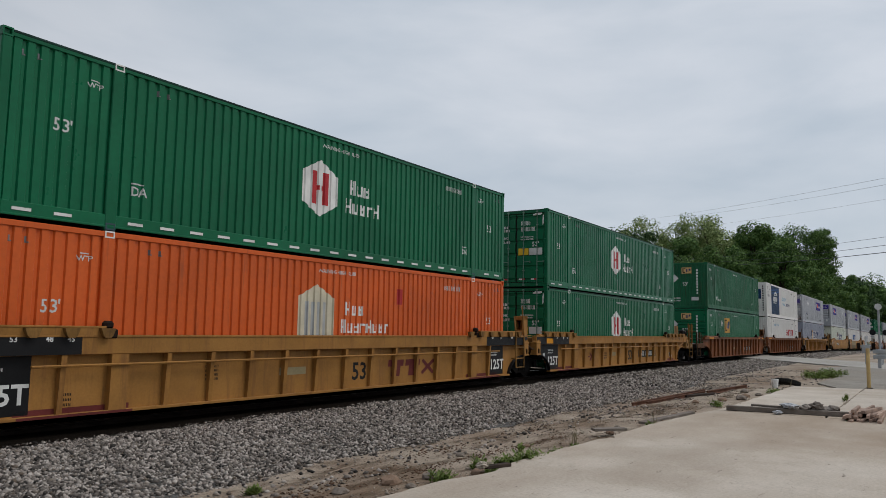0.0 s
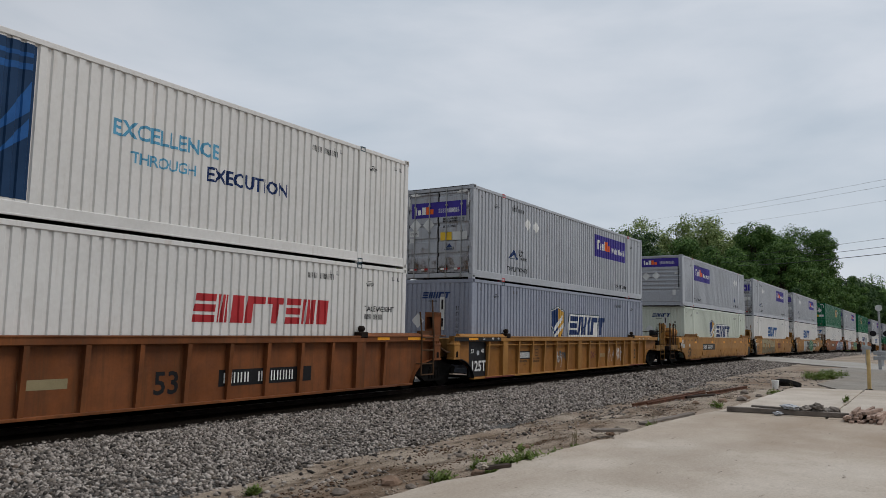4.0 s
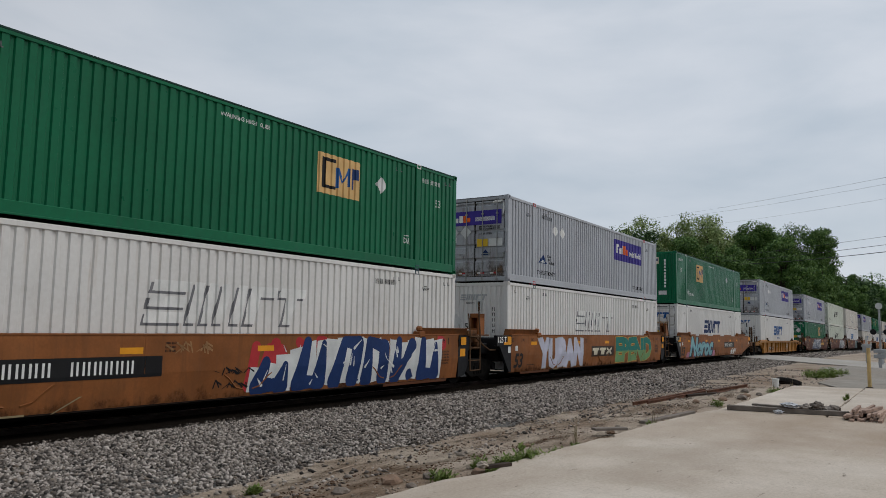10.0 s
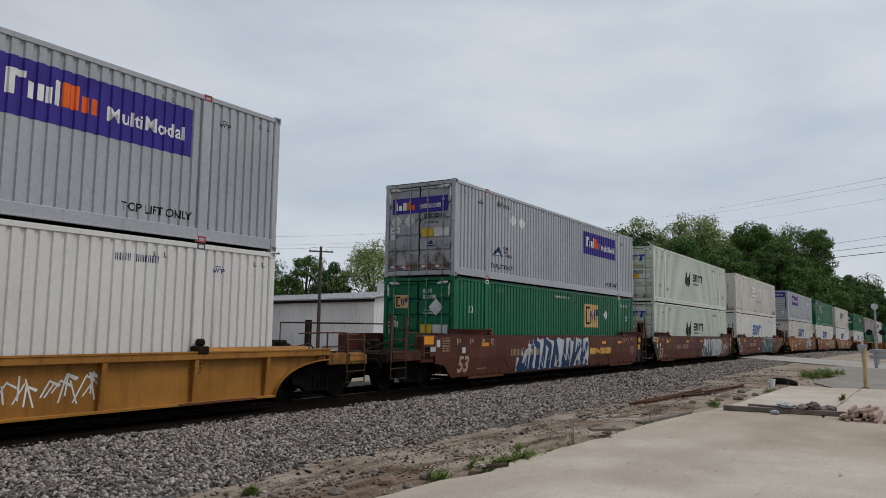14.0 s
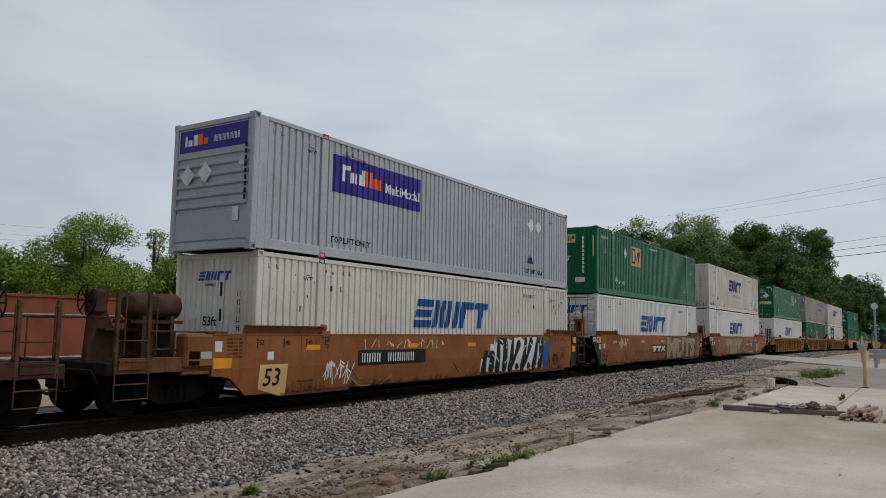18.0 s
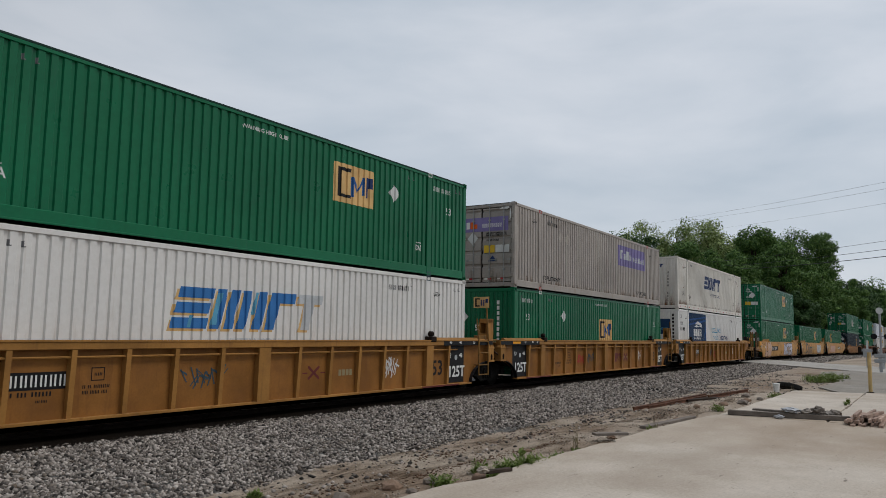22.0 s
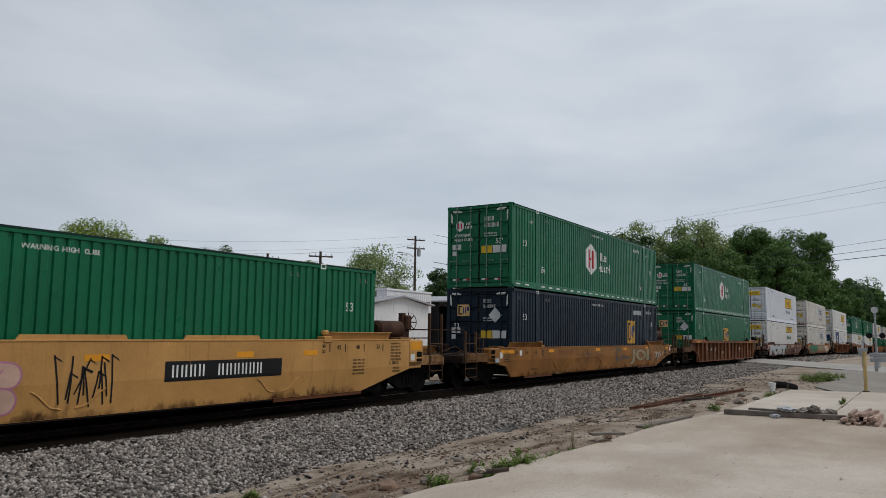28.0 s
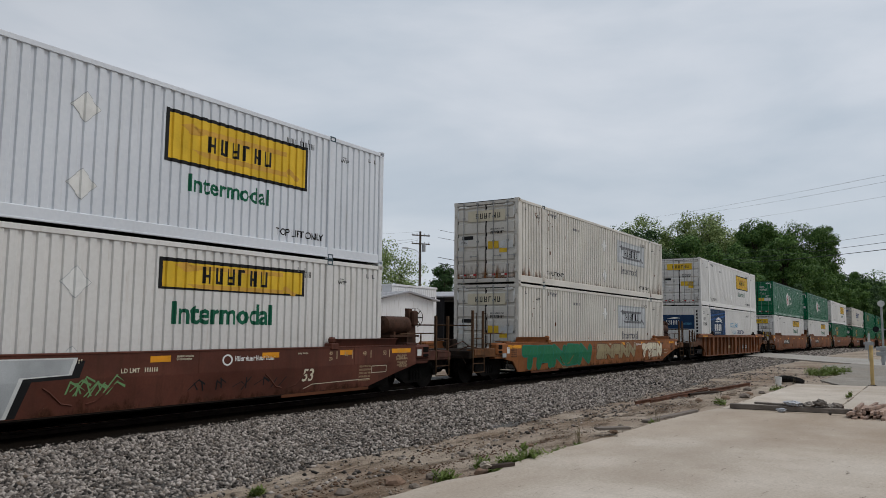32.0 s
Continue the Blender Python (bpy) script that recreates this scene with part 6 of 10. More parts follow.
def well_car(kind, paint, lead, trail, label, top=TOP, slim=False, brakes=(), hooks=()):
    """One platform of a well car. lead, trail: 'end' (coupler, deck, own truck) or 'joint' (shared truck; the trailing one carries it)."""
    car = new("well_car")
    tagged(car, label, "well car", "railway well cars")
    P = M[paint]
    G = M[paint.replace("_car", "_grime")]
    W = 8.75
    chord = 0.31 if paint == "yellow_car" and top > 1.3 and not slim else 0.15
    for s in (-1, 1):
        at = None if s < 0 else pose(0, 0, 0, 0, 0, 180)
        if kind == "smooth":
            ends = ((lead, "lead"), (trail, "trail")) if s < 0 else ((trail, "trail"), (lead, "lead"))
            def outline(e):
                """The edge of the side from its top corner down to its foot, taken as a leading end."""
                return {("end", "lead"): [(-9.33, top), (-9.33, 0.68), (-8.86, 0.63), (-8.42, FOOT)], ("end", "trail"): [(-9.33, top), (-9.33, 0.72), (-8.6, 0.56), (-7.4, FOOT)],
                        ("joint", "lead"): [(-8.19, top), (-8.22, FOOT)], ("joint", "trail"): [(-7.97, top), (-7.95, FOOT)]}[e]
            pl, pr = outline(ends[0]), [(-x, z) for x, z in outline(ends[1])]
            def side(bm):
                full = pl + pr[::-1]
                prism(bm, full, -OUT + 0.06, -OUT + 0.10)
                def y_of(zz):
                    return -OUT + max(0.0, FOLD - zz) * 0.1
                def cross(q):
                    for (x0, z0), (x1, z1) in zip(q, q[1:]):
                        if (z0 - FOLD) * (z1 - FOLD) <= 0 and abs(z0 - z1) > 1e-6:
                            return x0 + (x1 - x0) * (z0 - FOLD) / (z0 - z1)
                cl, cr = cross(pl), cross(pr)
                up = [(cl, FOLD), (cr, FOLD), (pr[0][0], top), (pl[0][0], top)]
                bm.faces.new([bm.verts.new((x, -OUT, zz)) for x, zz in up])
                lo = [(x, zz) for x, zz in pl if zz < FOLD] + [(x, zz) for x, zz in pr[::-1] if zz < FOLD]
                bm.faces.new([bm.verts.new((x, y_of(zz), zz)) for x, zz in [(cl, FOLD)] + lo + [(cr, FOLD)]])
                bmesh.ops.recalc_face_normals(bm, faces=bm.faces)
            sd = part("side_wall", mesh_of(("smooth_side", top, ends), side), P, car, at=at)
            for k_, (e_, role) in ((-1, ends[0]), (1, ends[1])):
                if e_ == "joint":
                    def cap(bm):
                        if role == "lead":
                            pts = [(-9.2, top - 0.004), (-9.2, 1.13), (-8.97, 1.11), (-8.36, 0.29), (-8.2, 0.27), (-8.185, top - 0.004)]
                        else:
                            pts = [(-8.52, top - 0.004), (-8.52, 0.62), (-8.3, 0.31), (-7.94, 0.27), (-7.96, top - 0.004)]
                        prism(bm, [(-k_ * x, z) for x, z in pts], -OUT - 0.003, -OUT + 0.09)
                        pts = [(x, z) for x, z in pts if z > 1.0]
                        prism(bm, [(-k_ * x, z) for x, z in pts][:2] + [(-k_ * pts[-1][0], 1.13), (-k_ * pts[-1][0], top - 0.004)], -OUT - 0.03, -OUT + 0.05)
                    part("end_panel", mesh_of(("smooth_cap", top, k_, role), cap), M["black_paint"], sd, "black painted end panel")
            part("top_flange", mesh_of(("smooth_flange", top, ends), lambda bm: box(bm, pl[0][0], pr[0][0], -OUT - 0.012, -OUT + 0.14, top, top + 0.028, 0.004)), P, sd)
            part("bottom_flange", mesh_of("smooth_foot", lambda bm: box(bm, -7.45, 7.45, -OUT + 0.06, -OUT + 0.2, FOOT - 0.03, FOOT - 0.002)), M["dark_steel"], sd)
            if s < 0:
                def crease(bm):
                    for q in (-1, 1):
                        pipe(bm, [(q * 0.62, -OUT + 0.012, 0.70), (q * 0.52, -OUT + 0.012, 0.64), (q * 0.3, -OUT + 0.036, 0.44), (q * 0.12, -OUT + 0.040, 0.40)], 0.016, 5)
                for x in (-4.6, 0.0, 4.6):
                    part("pressed_crease", mesh_of("pressed_crease", crease), P, sd, at=pose(x, 0, 0))
                if hooks:
                    for x, w_ in hooks:
                        part("edge_hook", mesh_of(("edge_hook", w_), lambda bm: prism(bm, [(-w_ / 2, top + 0.026), (w_ / 2, top + 0.026), (w_ / 2 - 0.06, top + 0.11), (-w_ / 2 + 0.06, top + 0.11)], -OUT + 0.02, -OUT + 0.06)), P, sd, at=pose(x, 0, 0))
                part("weld_seam", mesh_of(("weld_seam", top), lambda bm: [box(bm, x - 0.008, x + 0.008, -OUT - 0.004, -OUT + 0.03, FOLD, top - 0.002) for x in (-6.9, -2.4, 2.3, 6.8)]), P, sd)
        else:
            ends = (lead, trail) if s < 0 else (trail, lead)
            far = [9.7 if e == "end" else 9.42 for e in ends]
            foot = [8.05 if e == "end" else 8.2 for e in ends]
            def curve(e, n):
                """The edge over the wheels, from the tip of the side down to its foot."""
                if e == "end" and paint == "yellow_car":
                    return [(9.7, 0.86)] + [(8.64 - 0.79 * math.sin(t), BOT + 0.69 * math.cos(t)) for t in np.linspace(0.0, 1.5, n - 1)]
                if e == "end":
                    return [(9.7 - 1.65 * math.sin(t), BOT + 0.72 * math.cos(t)) for t in np.linspace(0.0, 1.5, n)]
                return [(9.36 - 1.16 * math.sin(t), BOT + 0.64 * math.cos(t)) for t in np.linspace(0.0, 1.5, n)]
            def side(bm):
                def edge(k):
                    return [(far[k], top - 0.1)] + curve(ends[k], 8) + [(foot[k], BOT)]
                pts = [(-x, z) for x, z in edge(0)] + edge(1)[::-1]
                prism(bm, pts, -OUT + 0.13, -OUT + 0.16)
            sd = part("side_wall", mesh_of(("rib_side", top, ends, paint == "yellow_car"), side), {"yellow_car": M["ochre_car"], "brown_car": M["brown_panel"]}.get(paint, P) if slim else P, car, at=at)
            for x, e in ((-1, lead), (1, trail)):
                def lip(bm):
                    c = [(x * p, z) for p, z in curve(e, 10)]
                    for p, q in zip(c, c[1:]):
                        bm.faces.new([bm.verts.new((p[0], -OUT + y, p[1])) for y in (0.02, 0.18)] + [bm.verts.new((q[0], -OUT + y, q[1])) for y in (0.18, 0.02)])
                        bm.faces.new([bm.verts.new((p[0], -OUT + 0.02, p[1] + d)) for d in (0, 0.03)] + [bm.verts.new((q[0], -OUT + 0.02, q[1] + d)) for d in (0.03, 0)])
                if s < 0:
                    part("arch_lip", mesh_of(("arch_lip", x, e, paint == "yellow_car"), lip), M["black_paint"] if paint == "yellow_car" and e == "joint" else P, sd)
            part("top_chord", mesh_of(("rib_chord", top, chord, ends), lambda bm: (box(bm, -far[0], far[1], -OUT - 0.01, -OUT + 0.16, top - chord, top, 0.01), box(bm, -far[0], far[1], -OUT - 0.025, -OUT + 0.1, top - 0.03, top + 0.004, 0.004))), P, sd)
            part("bottom_chord", mesh_of(("rib_foot", ends), lambda bm: box(bm, -foot[0], foot[1], -OUT + 0.02, -OUT + 0.2, BOT, BOT + 0.05, 0.006)), P, sd)
            if slim and paint == "yellow_car" and s < 0:
                part("side_rail", mesh_of("side_rail", lambda bm: pipe(bm, [(-7.4, -OUT + 0.05, TOP - 0.27), (7.4, -OUT + 0.05, TOP - 0.27)], 0.02)), P, sd)
            if chord > 0.3 and s < 0:
                part("side_rail", mesh_of(("long_rail", lead, trail), lambda bm: pipe(bm, ([(-8.9, -OUT - 0.03, 1.2), (-8.5, -OUT - 0.03, 1.16), (-8.0, -OUT - 0.03, 0.98)] if lead == "end" else [(-7.4, -OUT - 0.02, 0.98)]) + ([(8.0, -OUT - 0.03, 0.98), (8.5, -OUT - 0.03, 1.0), (8.85, -OUT - 0.03, 1.12), (9.05, -OUT - 0.03, 1.36)] if trail == "end" else [(7.4, -OUT - 0.02, 0.98)]), 0.022)), P, sd, "grimy brake pipe along the side")
                for x0, x1 in ((-9.3 if lead == "end" else -8.74, -6.2), (6.2, 9.3 if trail == "end" else 8.74)):
                    part("raised_guide", mesh_of(("raised_guide", x0, x1), lambda bm: (box(bm, x0, x1, -OUT - 0.02, -OUT + 0.02, TOP, TOP + 0.14, 0.006), box(bm, x0, x1, -OUT - 0.03, -OUT + 0.16, TOP + 0.12, TOP + 0.15, 0.004))), P, sd)
                for k in (0, 1, 2, 3, 4, 23, 24, 25, 26, 27, 28):
                    part("gusset", mesh_of(("gusset", top), lambda bm: prism(bm, [(-0.13, top - 0.035), (0.13, top - 0.035), (0.09, top - 0.15), (0.05, top - 0.19), (-0.05, top - 0.19), (-0.09, top - 0.15)], -OUT - 0.10, -OUT - 0.006)), G, sd, at=pose(-8.68 + 0.62 * k, 0, 0.15))
            far_ribs = []
            def rib(bm, x, inset, half):
                prism(bm, [(-OUT, top - chord), (-OUT + inset, BOT + 0.05), (-OUT + 0.14, BOT + 0.05), (-OUT + 0.14, top - chord)], x - half, x + half, "x")
            if top < 1.3:
                places = (-8.0, -6.2, -4.29, -2.45, -1.27, -0.1, 1.08, 2.26, 4.09, 5.97, 7.8)
            elif slim:
                places = (-8.3, -7.3, -6.25, -5.26, -4.24, -3.26, -2.28, -1.22, -0.14, 0.9, 1.93, 2.95, 3.93, 4.91, 5.95, 6.93, 7.9)
            else:
                places = [(i - 8) * (0.981 if paint == "yellow_car" else 1.0) for i in range(17)]
            for x in places:
                wide = x in (-6.25, -0.14, 5.95) if slim else abs(abs(x) - 6.0) < 0.2
                if abs(x) > 7.3 and (lead if x * -s < 0 else trail) == "joint":
                    continue
                if s > 0:
                    far_ribs.append(x)
                elif wide:
                    part("wide_rib", mesh_of(("wide_rib", top, chord), lambda bm: rib(bm, 0.0, 0.02, 0.16)), P, sd, at=pose(x, 0, 0))
                else:
                    part("rib", mesh_of(("rib", top, chord), lambda bm: rib(bm, 0.0, 0.06, 0.045)), P, sd, at=pose(x, 0, 0))
            if s > 0:
                part("far_ribs", mesh_of(("far_ribs", top, chord, ends), lambda bm: [rib(bm, x, 0.06, 0.045) for x in far_ribs]), P, sd)
        for sx in (-1, 1):
            if s < 0:
                part("container_guide", mesh_of(("guide", kind, sx, top), lambda bm: prism(bm, [(-OUT + 0.09, top), (-OUT + 0.13, top), (-OUT + 0.07, top + 0.20), (-OUT - 0.03, top + 0.20), (-OUT - 0.03, top + 0.185), (-OUT + 0.025, top + 0.185)] if kind == "smooth" else [(-OUT + 0.02, top), (-OUT + 0.20, top), (-OUT + 0.19, top + 0.07), (-OUT + 0.12, top + 0.07)], sx * (6.16 if kind == "smooth" else 6.2), sx * (8.5 if kind == "smooth" else 9.0), "x")), P, car)
                part("locking_bracket", mesh_of(("bracket", kind, sx, top), lambda bm: (box(bm, sx * POST - 0.16, sx * POST + 0.12, -OUT - 0.03, -OUT + 0.2, top - 0.05, top + 0.1, 0.02), box(bm, sx * POST - 0.1, sx * POST + 0.08, -OUT + 0.02, -OUT + 0.16, top + 0.1, top + 0.24, 0.04))), P if kind == "smooth" else M["dark_steel"], car)
    part("well_floor", mesh_of("well_floor", lambda bm: (box(bm, -8.2, 8.2, -1.35, -1.0, 0.2, 0.24), box(bm, -8.2, 8.2, 1.0, 1.35, 0.2, 0.24), *[box(bm, x - 0.2, x + 0.2, -1.35, 1.35, 0.2, 0.26) for x in (-7.9, -6, -3, 0, 3, 6, 7.9)])), M["black_steel"], car)
    for sx, e in ((-1, lead), (1, trail)):
        # the platform at a leading end is longer
        ext = 0.35 if sx < 0 else 0.0
        def end_mesh(key, build, out=0.0, up=0.0):
            """Built at the leading end, mirrored for the trailing one; out and up shift it at the leading end."""
            def both(bm):
                build(bm)
                if sx < 0 and (out or up):
                    bmesh.ops.translate(bm, vec=(-out, 0, up), verts=bm.verts)
                if sx > 0:
                    bmesh.ops.scale(bm, vec=(-1, 1, 1), verts=bm.verts)
                    bmesh.ops.reverse_faces(bm, faces=bm.faces)
            return mesh_of((key, sx), both)
        # black plates added behind the side walls keep the cut-out ends in shade
        part("end_bulkhead", end_mesh("bulkhead", lambda bm: (box(bm, -8.75, -8.25, -1.30, 1.30, 0.62, 1.0, 0.02), box(bm, -9.3, -8.6, -0.5, 0.5, 0.72, 1.0, 0.02), box(bm, -8.35, -7.2, -1.335, -1.31, 0.21, 0.9), box(bm, -8.35, -7.2, 1.31, 1.335, 0.21, 0.9))), M["black_steel"], car)
        if e == "end":
            xe = 8.7 if kind == "smooth" else 9.72
            part("end_deck", end_mesh(("end_deck", xe), lambda bm: (box(bm, -11.1 - ext, -8.6, -0.42, 0.42, 0.50, 1.02, 0.02), box(bm, -10.9 - ext, -xe, -1.40, 1.40, 0.90, 0.97, 0.01), box(bm, -10.9 - ext, -9.0, 1.3, 1.4, 0.66, 0.92, 0.01), box(bm, -xe - 0.02, -8.6, -1.32, 1.32, 0.90, 0.965, 0.01))), M["dark_steel"], car)
            part("end_sill", end_mesh("end_sill", lambda bm: box(bm, -11.15, -10.98, -1.44, 1.44, 0.76, 1.0, 0.02), ext), G if sx > 0 else M["dark_steel"], car)
            part("deck_edge", end_mesh(("deck_edge", xe), lambda bm: box(bm, -10.98 - ext, -xe, -1.46, -1.38, 0.79, 1.06, 0.012)), G, car)
            if kind != "smooth" and sx > 0 and not slim:
                part("deck_beam", end_mesh("deck_beam", lambda bm: (box(bm, -10.1, -9.7, -1.46, -1.1, 1.24, 1.44, 0.015), box(bm, -10.6, -8.6, -1.3, 1.3, 1.38, 1.44, 0.01))), G, car)
                jack = part("jacking_plate", end_mesh("jacking_plate", lambda bm: (box(bm, -9.96, -9.5, -1.54, -1.36, 0.86, 1.26, 0.02), box(bm, -10.02, -9.44, -1.55, -1.36, 0.83, 0.87), *[prism(bm, [(x, 1.26), (x + 0.14, 1.26), (x + 0.07, 1.36)], -1.52, -1.4) for x in (-9.94, -9.8, -9.66)])), G, car)
                part("pocket", end_mesh("jack_pocket", lambda bm: prism(bm, [(-9.73 + 0.06 * math.cos(t), 1.02 + 0.07 * math.sin(t)) for t in np.linspace(0, 6.283, 15)[:-1]], -1.546, -1.5)), M["black_steel"], jack)
                part("deck_box", end_mesh("deck_box", lambda bm: (box(bm, -9.15, -8.35, -1.2, -0.5, 1.54, 2.05, 0.02), box(bm, -9.15, -9.0, -1.2, -0.5, 1.46, 1.56), box(bm, -8.8, -8.7, -1.2, -0.5, 1.46, 1.56), box(bm, -8.45, -8.35, -1.2, -0.5, 1.46, 1.56))), G, car)
            part("uncoupling_lever", end_mesh("uncoupling_lever", lambda bm: pipe(bm, [(-11.2, -1.35, 0.62), (-11.25, -1.2, 0.86), (-11.25, -0.4, 0.86), (-11.5, -0.2, 0.98)], 0.016), ext), M["dark_steel"], car)
            part("brake_pipe", end_mesh("brake_pipe", lambda bm: (pipe(bm, [(-9.6, -1.2, 1.05), (-10.2, -1.25, 1.0), (-10.7, -0.9, 1.12), (-11.0, -0.5, 0.9)], 0.022), pipe(bm, [(-9.5, -0.2, 1.1), (-10.2, -0.4, 1.25), (-10.8, -0.1, 1.02)], 0.02))), M["umber_steel"], car)
            part("valve", end_mesh("brake_valve", lambda bm: (box(bm, -10.0, -9.7, 0.1, 0.45, 1.0, 1.32, 0.04), rod(bm, (-10.2, 0.28, 1.15), (-9.6, 0.28, 1.15), 0.09, seg=10))), M["dark_steel"], car)
            for s in (-1, 1) if kind == "smooth" else ():
                a, b = sorted((s * (OUT - 0.02), s * (OUT - 0.3)))
                part("end_box", end_mesh(("end_box", s, top), lambda bm: (box(bm, -9.97, -9.28, a - (0.04 if s < 0 else 0), b + (0.04 if s > 0 else 0), 0.84, top + 0.02, 0.05), box(bm, -9.97, -9.3, min(a, b) + 0.03, max(a, b) - 0.03, 0.72, 0.85, 0.02))), P, car)
            part("coupler", end_mesh("coupler", lambda bm: (box(bm, -11.6, -11.0, -0.12, 0.12, 0.72, 0.92, 0.03), box(bm, -11.8, -11.5, -0.2, 0.16, 0.68, 0.98, 0.06))), M["dark_steel"], car)
            part("air_hose", end_mesh("air_hose", lambda bm: pipe(bm, [(-11.1, -0.4, 0.75), (-11.3, -0.42, 0.55), (-11.5, -0.35, 0.45), (-11.72, -0.25, 0.5)], 0.03)), M["black_paint"], car)
            bogie(car, sx * TRUCK)
            steel = G if sx > 0 and paint == "yellow_car" else M["ladder_steel"]
            reach = {"yellow_car": 2.2, "tan_car": 2.2, "orange_car": 2.2, "maroon_car": 2.0, "amber_car": 1.5}.get(paint, 1.72)
            def climb(bm):
                for x in (-10.98, -10.36):
                    box(bm, x - 0.035, x + 0.035, -1.47, -1.40, 0.78, reach, 0.008)
                    pipe(bm, [(x, -1.44, reach - 0.08), (x + 0.1, -1.52, reach - 0.08), (x + 0.1, -1.52, 1.12), (x, -1.44, 1.06)], 0.014)
                for z in (1.36,):
                    rod(bm, (-10.98, -1.46, z), (-10.36, -1.46, z), 0.014, seg=6)
                pipe(bm, [(-11.0, -1.47, 0.86), (-11.0, -1.47, 0.36), (-10.34, -1.47, 0.36), (-10.34, -1.47, 0.86)], 0.017)
                rod(bm, (-11.0, -1.47, 0.62), (-10.34, -1.47, 0.62), 0.014, seg=6)
            part("end_ladder", end_mesh(("end_ladder", reach), climb, ext), steel, car)
            part("step_plate", end_mesh("step_plate", lambda bm: (box(bm, -10.94, -10.4, -1.5, -1.2, 0.99, 1.03, 0.006), box(bm, -10.94, -10.4, -1.49, -1.46, 0.86, 1.03, 0.006)), ext), G, car)
            def rail(bm):
                pipe(bm, [(-10.98, 1.35, 1.0), (-10.98, 1.35, 1.75), (-10.98, -1.4, 1.75)], 0.018)
                pipe(bm, [(-10.36, -1.4, 1.52), (-9.6, -1.36, 1.52), (-8.8, -1.36, 1.5)], 0.017)
                pipe(bm, [(-10.36, -1.4, 1.2), (-9.7, -1.3, 1.2), (-9.2, -1.46, 0.84)], 0.015)
                rod(bm, (-9.75, -1.36, 0.95), (-9.75, -1.36, 1.52), 0.02)
            part("handrail", end_mesh("end_handrail", rail, ext), M["ladder_steel"], car)
            if kind == "smooth":
                part("hatch", end_mesh("end_hatch", lambda bm: (box(bm, -9.88, -9.64, -OUT - 0.035, -OUT + 0.0, 1.02, 1.16, 0.01), box(bm, -9.88, -9.64, -OUT - 0.035, -OUT + 0.0, 0.90, 0.98, 0.01))), M["black_steel"], car)
                part("box_lid", end_mesh(("box_lid", top), lambda bm: (box(bm, -9.45, -8.95, -OUT + 0.02, -OUT + 0.35, top + 0.03, top + 0.07, 0.008), box(bm, -9.42, -9.32, -OUT + 0.03, -OUT + 0.1, top - 0.12, top + 0.04), box(bm, -9.06, -8.97, -OUT + 0.03, -OUT + 0.1, top - 0.12, top + 0.04))), G, car)
            if kind != "smooth" and sx > 0 and top > 1.3:
                def wheel(x, y, z):
                    def build(bm):
                        ring = [(x + 0.2 * math.cos(t), y, z + 0.2 * math.sin(t)) for t in np.linspace(0, 6.283, 19)]
                        pipe(bm, ring, 0.02)
                        for t in np.linspace(0, 6.283, 6)[:-1]:
                            rod(bm, (x, y + 0.04, z), (x + 0.19 * math.cos(t), y, z + 0.19 * math.sin(t)), 0.014, seg=6)
                        rod(bm, (x, y - 0.03, z), (x, y + 0.1, z), 0.05, seg=10)
                    return build
                part("brake_column", end_mesh("brake_column", lambda bm: (box(bm, -10.34, -10.08, -1.36, -1.02, 0.84, 1.62, 0.03), box(bm, -10.4, -10.02, -1.42, -1.0, 1.06, 1.3, 0.03), rod(bm, (-10.2, -1.45, 0.95), (-10.2, -1.3, 0.95), 0.1, seg=10))), M["black_steel"], car)
                for x, y, z in ((-10.25, -1.3, 1.66), (-9.85, -0.55, 1.72)):
                    bw = part("brake_wheel", end_mesh(("side_wheel", x), wheel(x, y, z)), M["black_paint"], car)
                    part("brake_housing", end_mesh(("wheel_housing", x), lambda bm: (box(bm, x - 0.13, x + 0.13, y + 0.1, y + 0.35, z - 0.2, z + 0.16, 0.04), box(bm, x - 0.06, x + 0.06, y + 0.12, y + 0.3, 0.98, z - 0.18), rod(bm, (x + 0.1, y + 0.2, 1.0), (x + 0.28, y + 0.2, z - 0.25), 0.03, seg=6))), M["black_paint"], bw)
            elif kind == "smooth" and ("lead" if sx < 0 else "trail") in brakes:
                own = "own paint" in brakes
                B = P if own else M["umber_steel"]
                # the gear in the car's own paint stands close to the side
                far_out, lift_up, drop_up = (0.0, 0.0, 0.0) if own else (1.05, 0.24, 0.1)
                res = part("air_reservoir", end_mesh(("reservoir", own), lambda bm: (rod(bm, (-9.7, -0.85, 1.74), (-8.7, -0.85, 1.74), 0.23, seg=32), rod(bm, (-9.78, -0.85, 1.74), (-9.7, -0.85, 1.74), 0.14, 0.23, seg=32), rod(bm, (-8.7, -0.85, 1.74), (-8.62, -0.85, 1.74), 0.23, 0.14, seg=32)), far_out, lift_up), B, car)
                part("bracket", end_mesh(("reservoir_bracket", own), lambda bm: (box(bm, -9.55, -9.47, -1.1, -0.6, 0.72, 1.56), box(bm, -8.95, -8.87, -1.1, -0.6, 0.72, 1.56), box(bm, -9.8, -8.7, -1.12, -0.58, 1.42, 1.48)), far_out, lift_up), B, res)
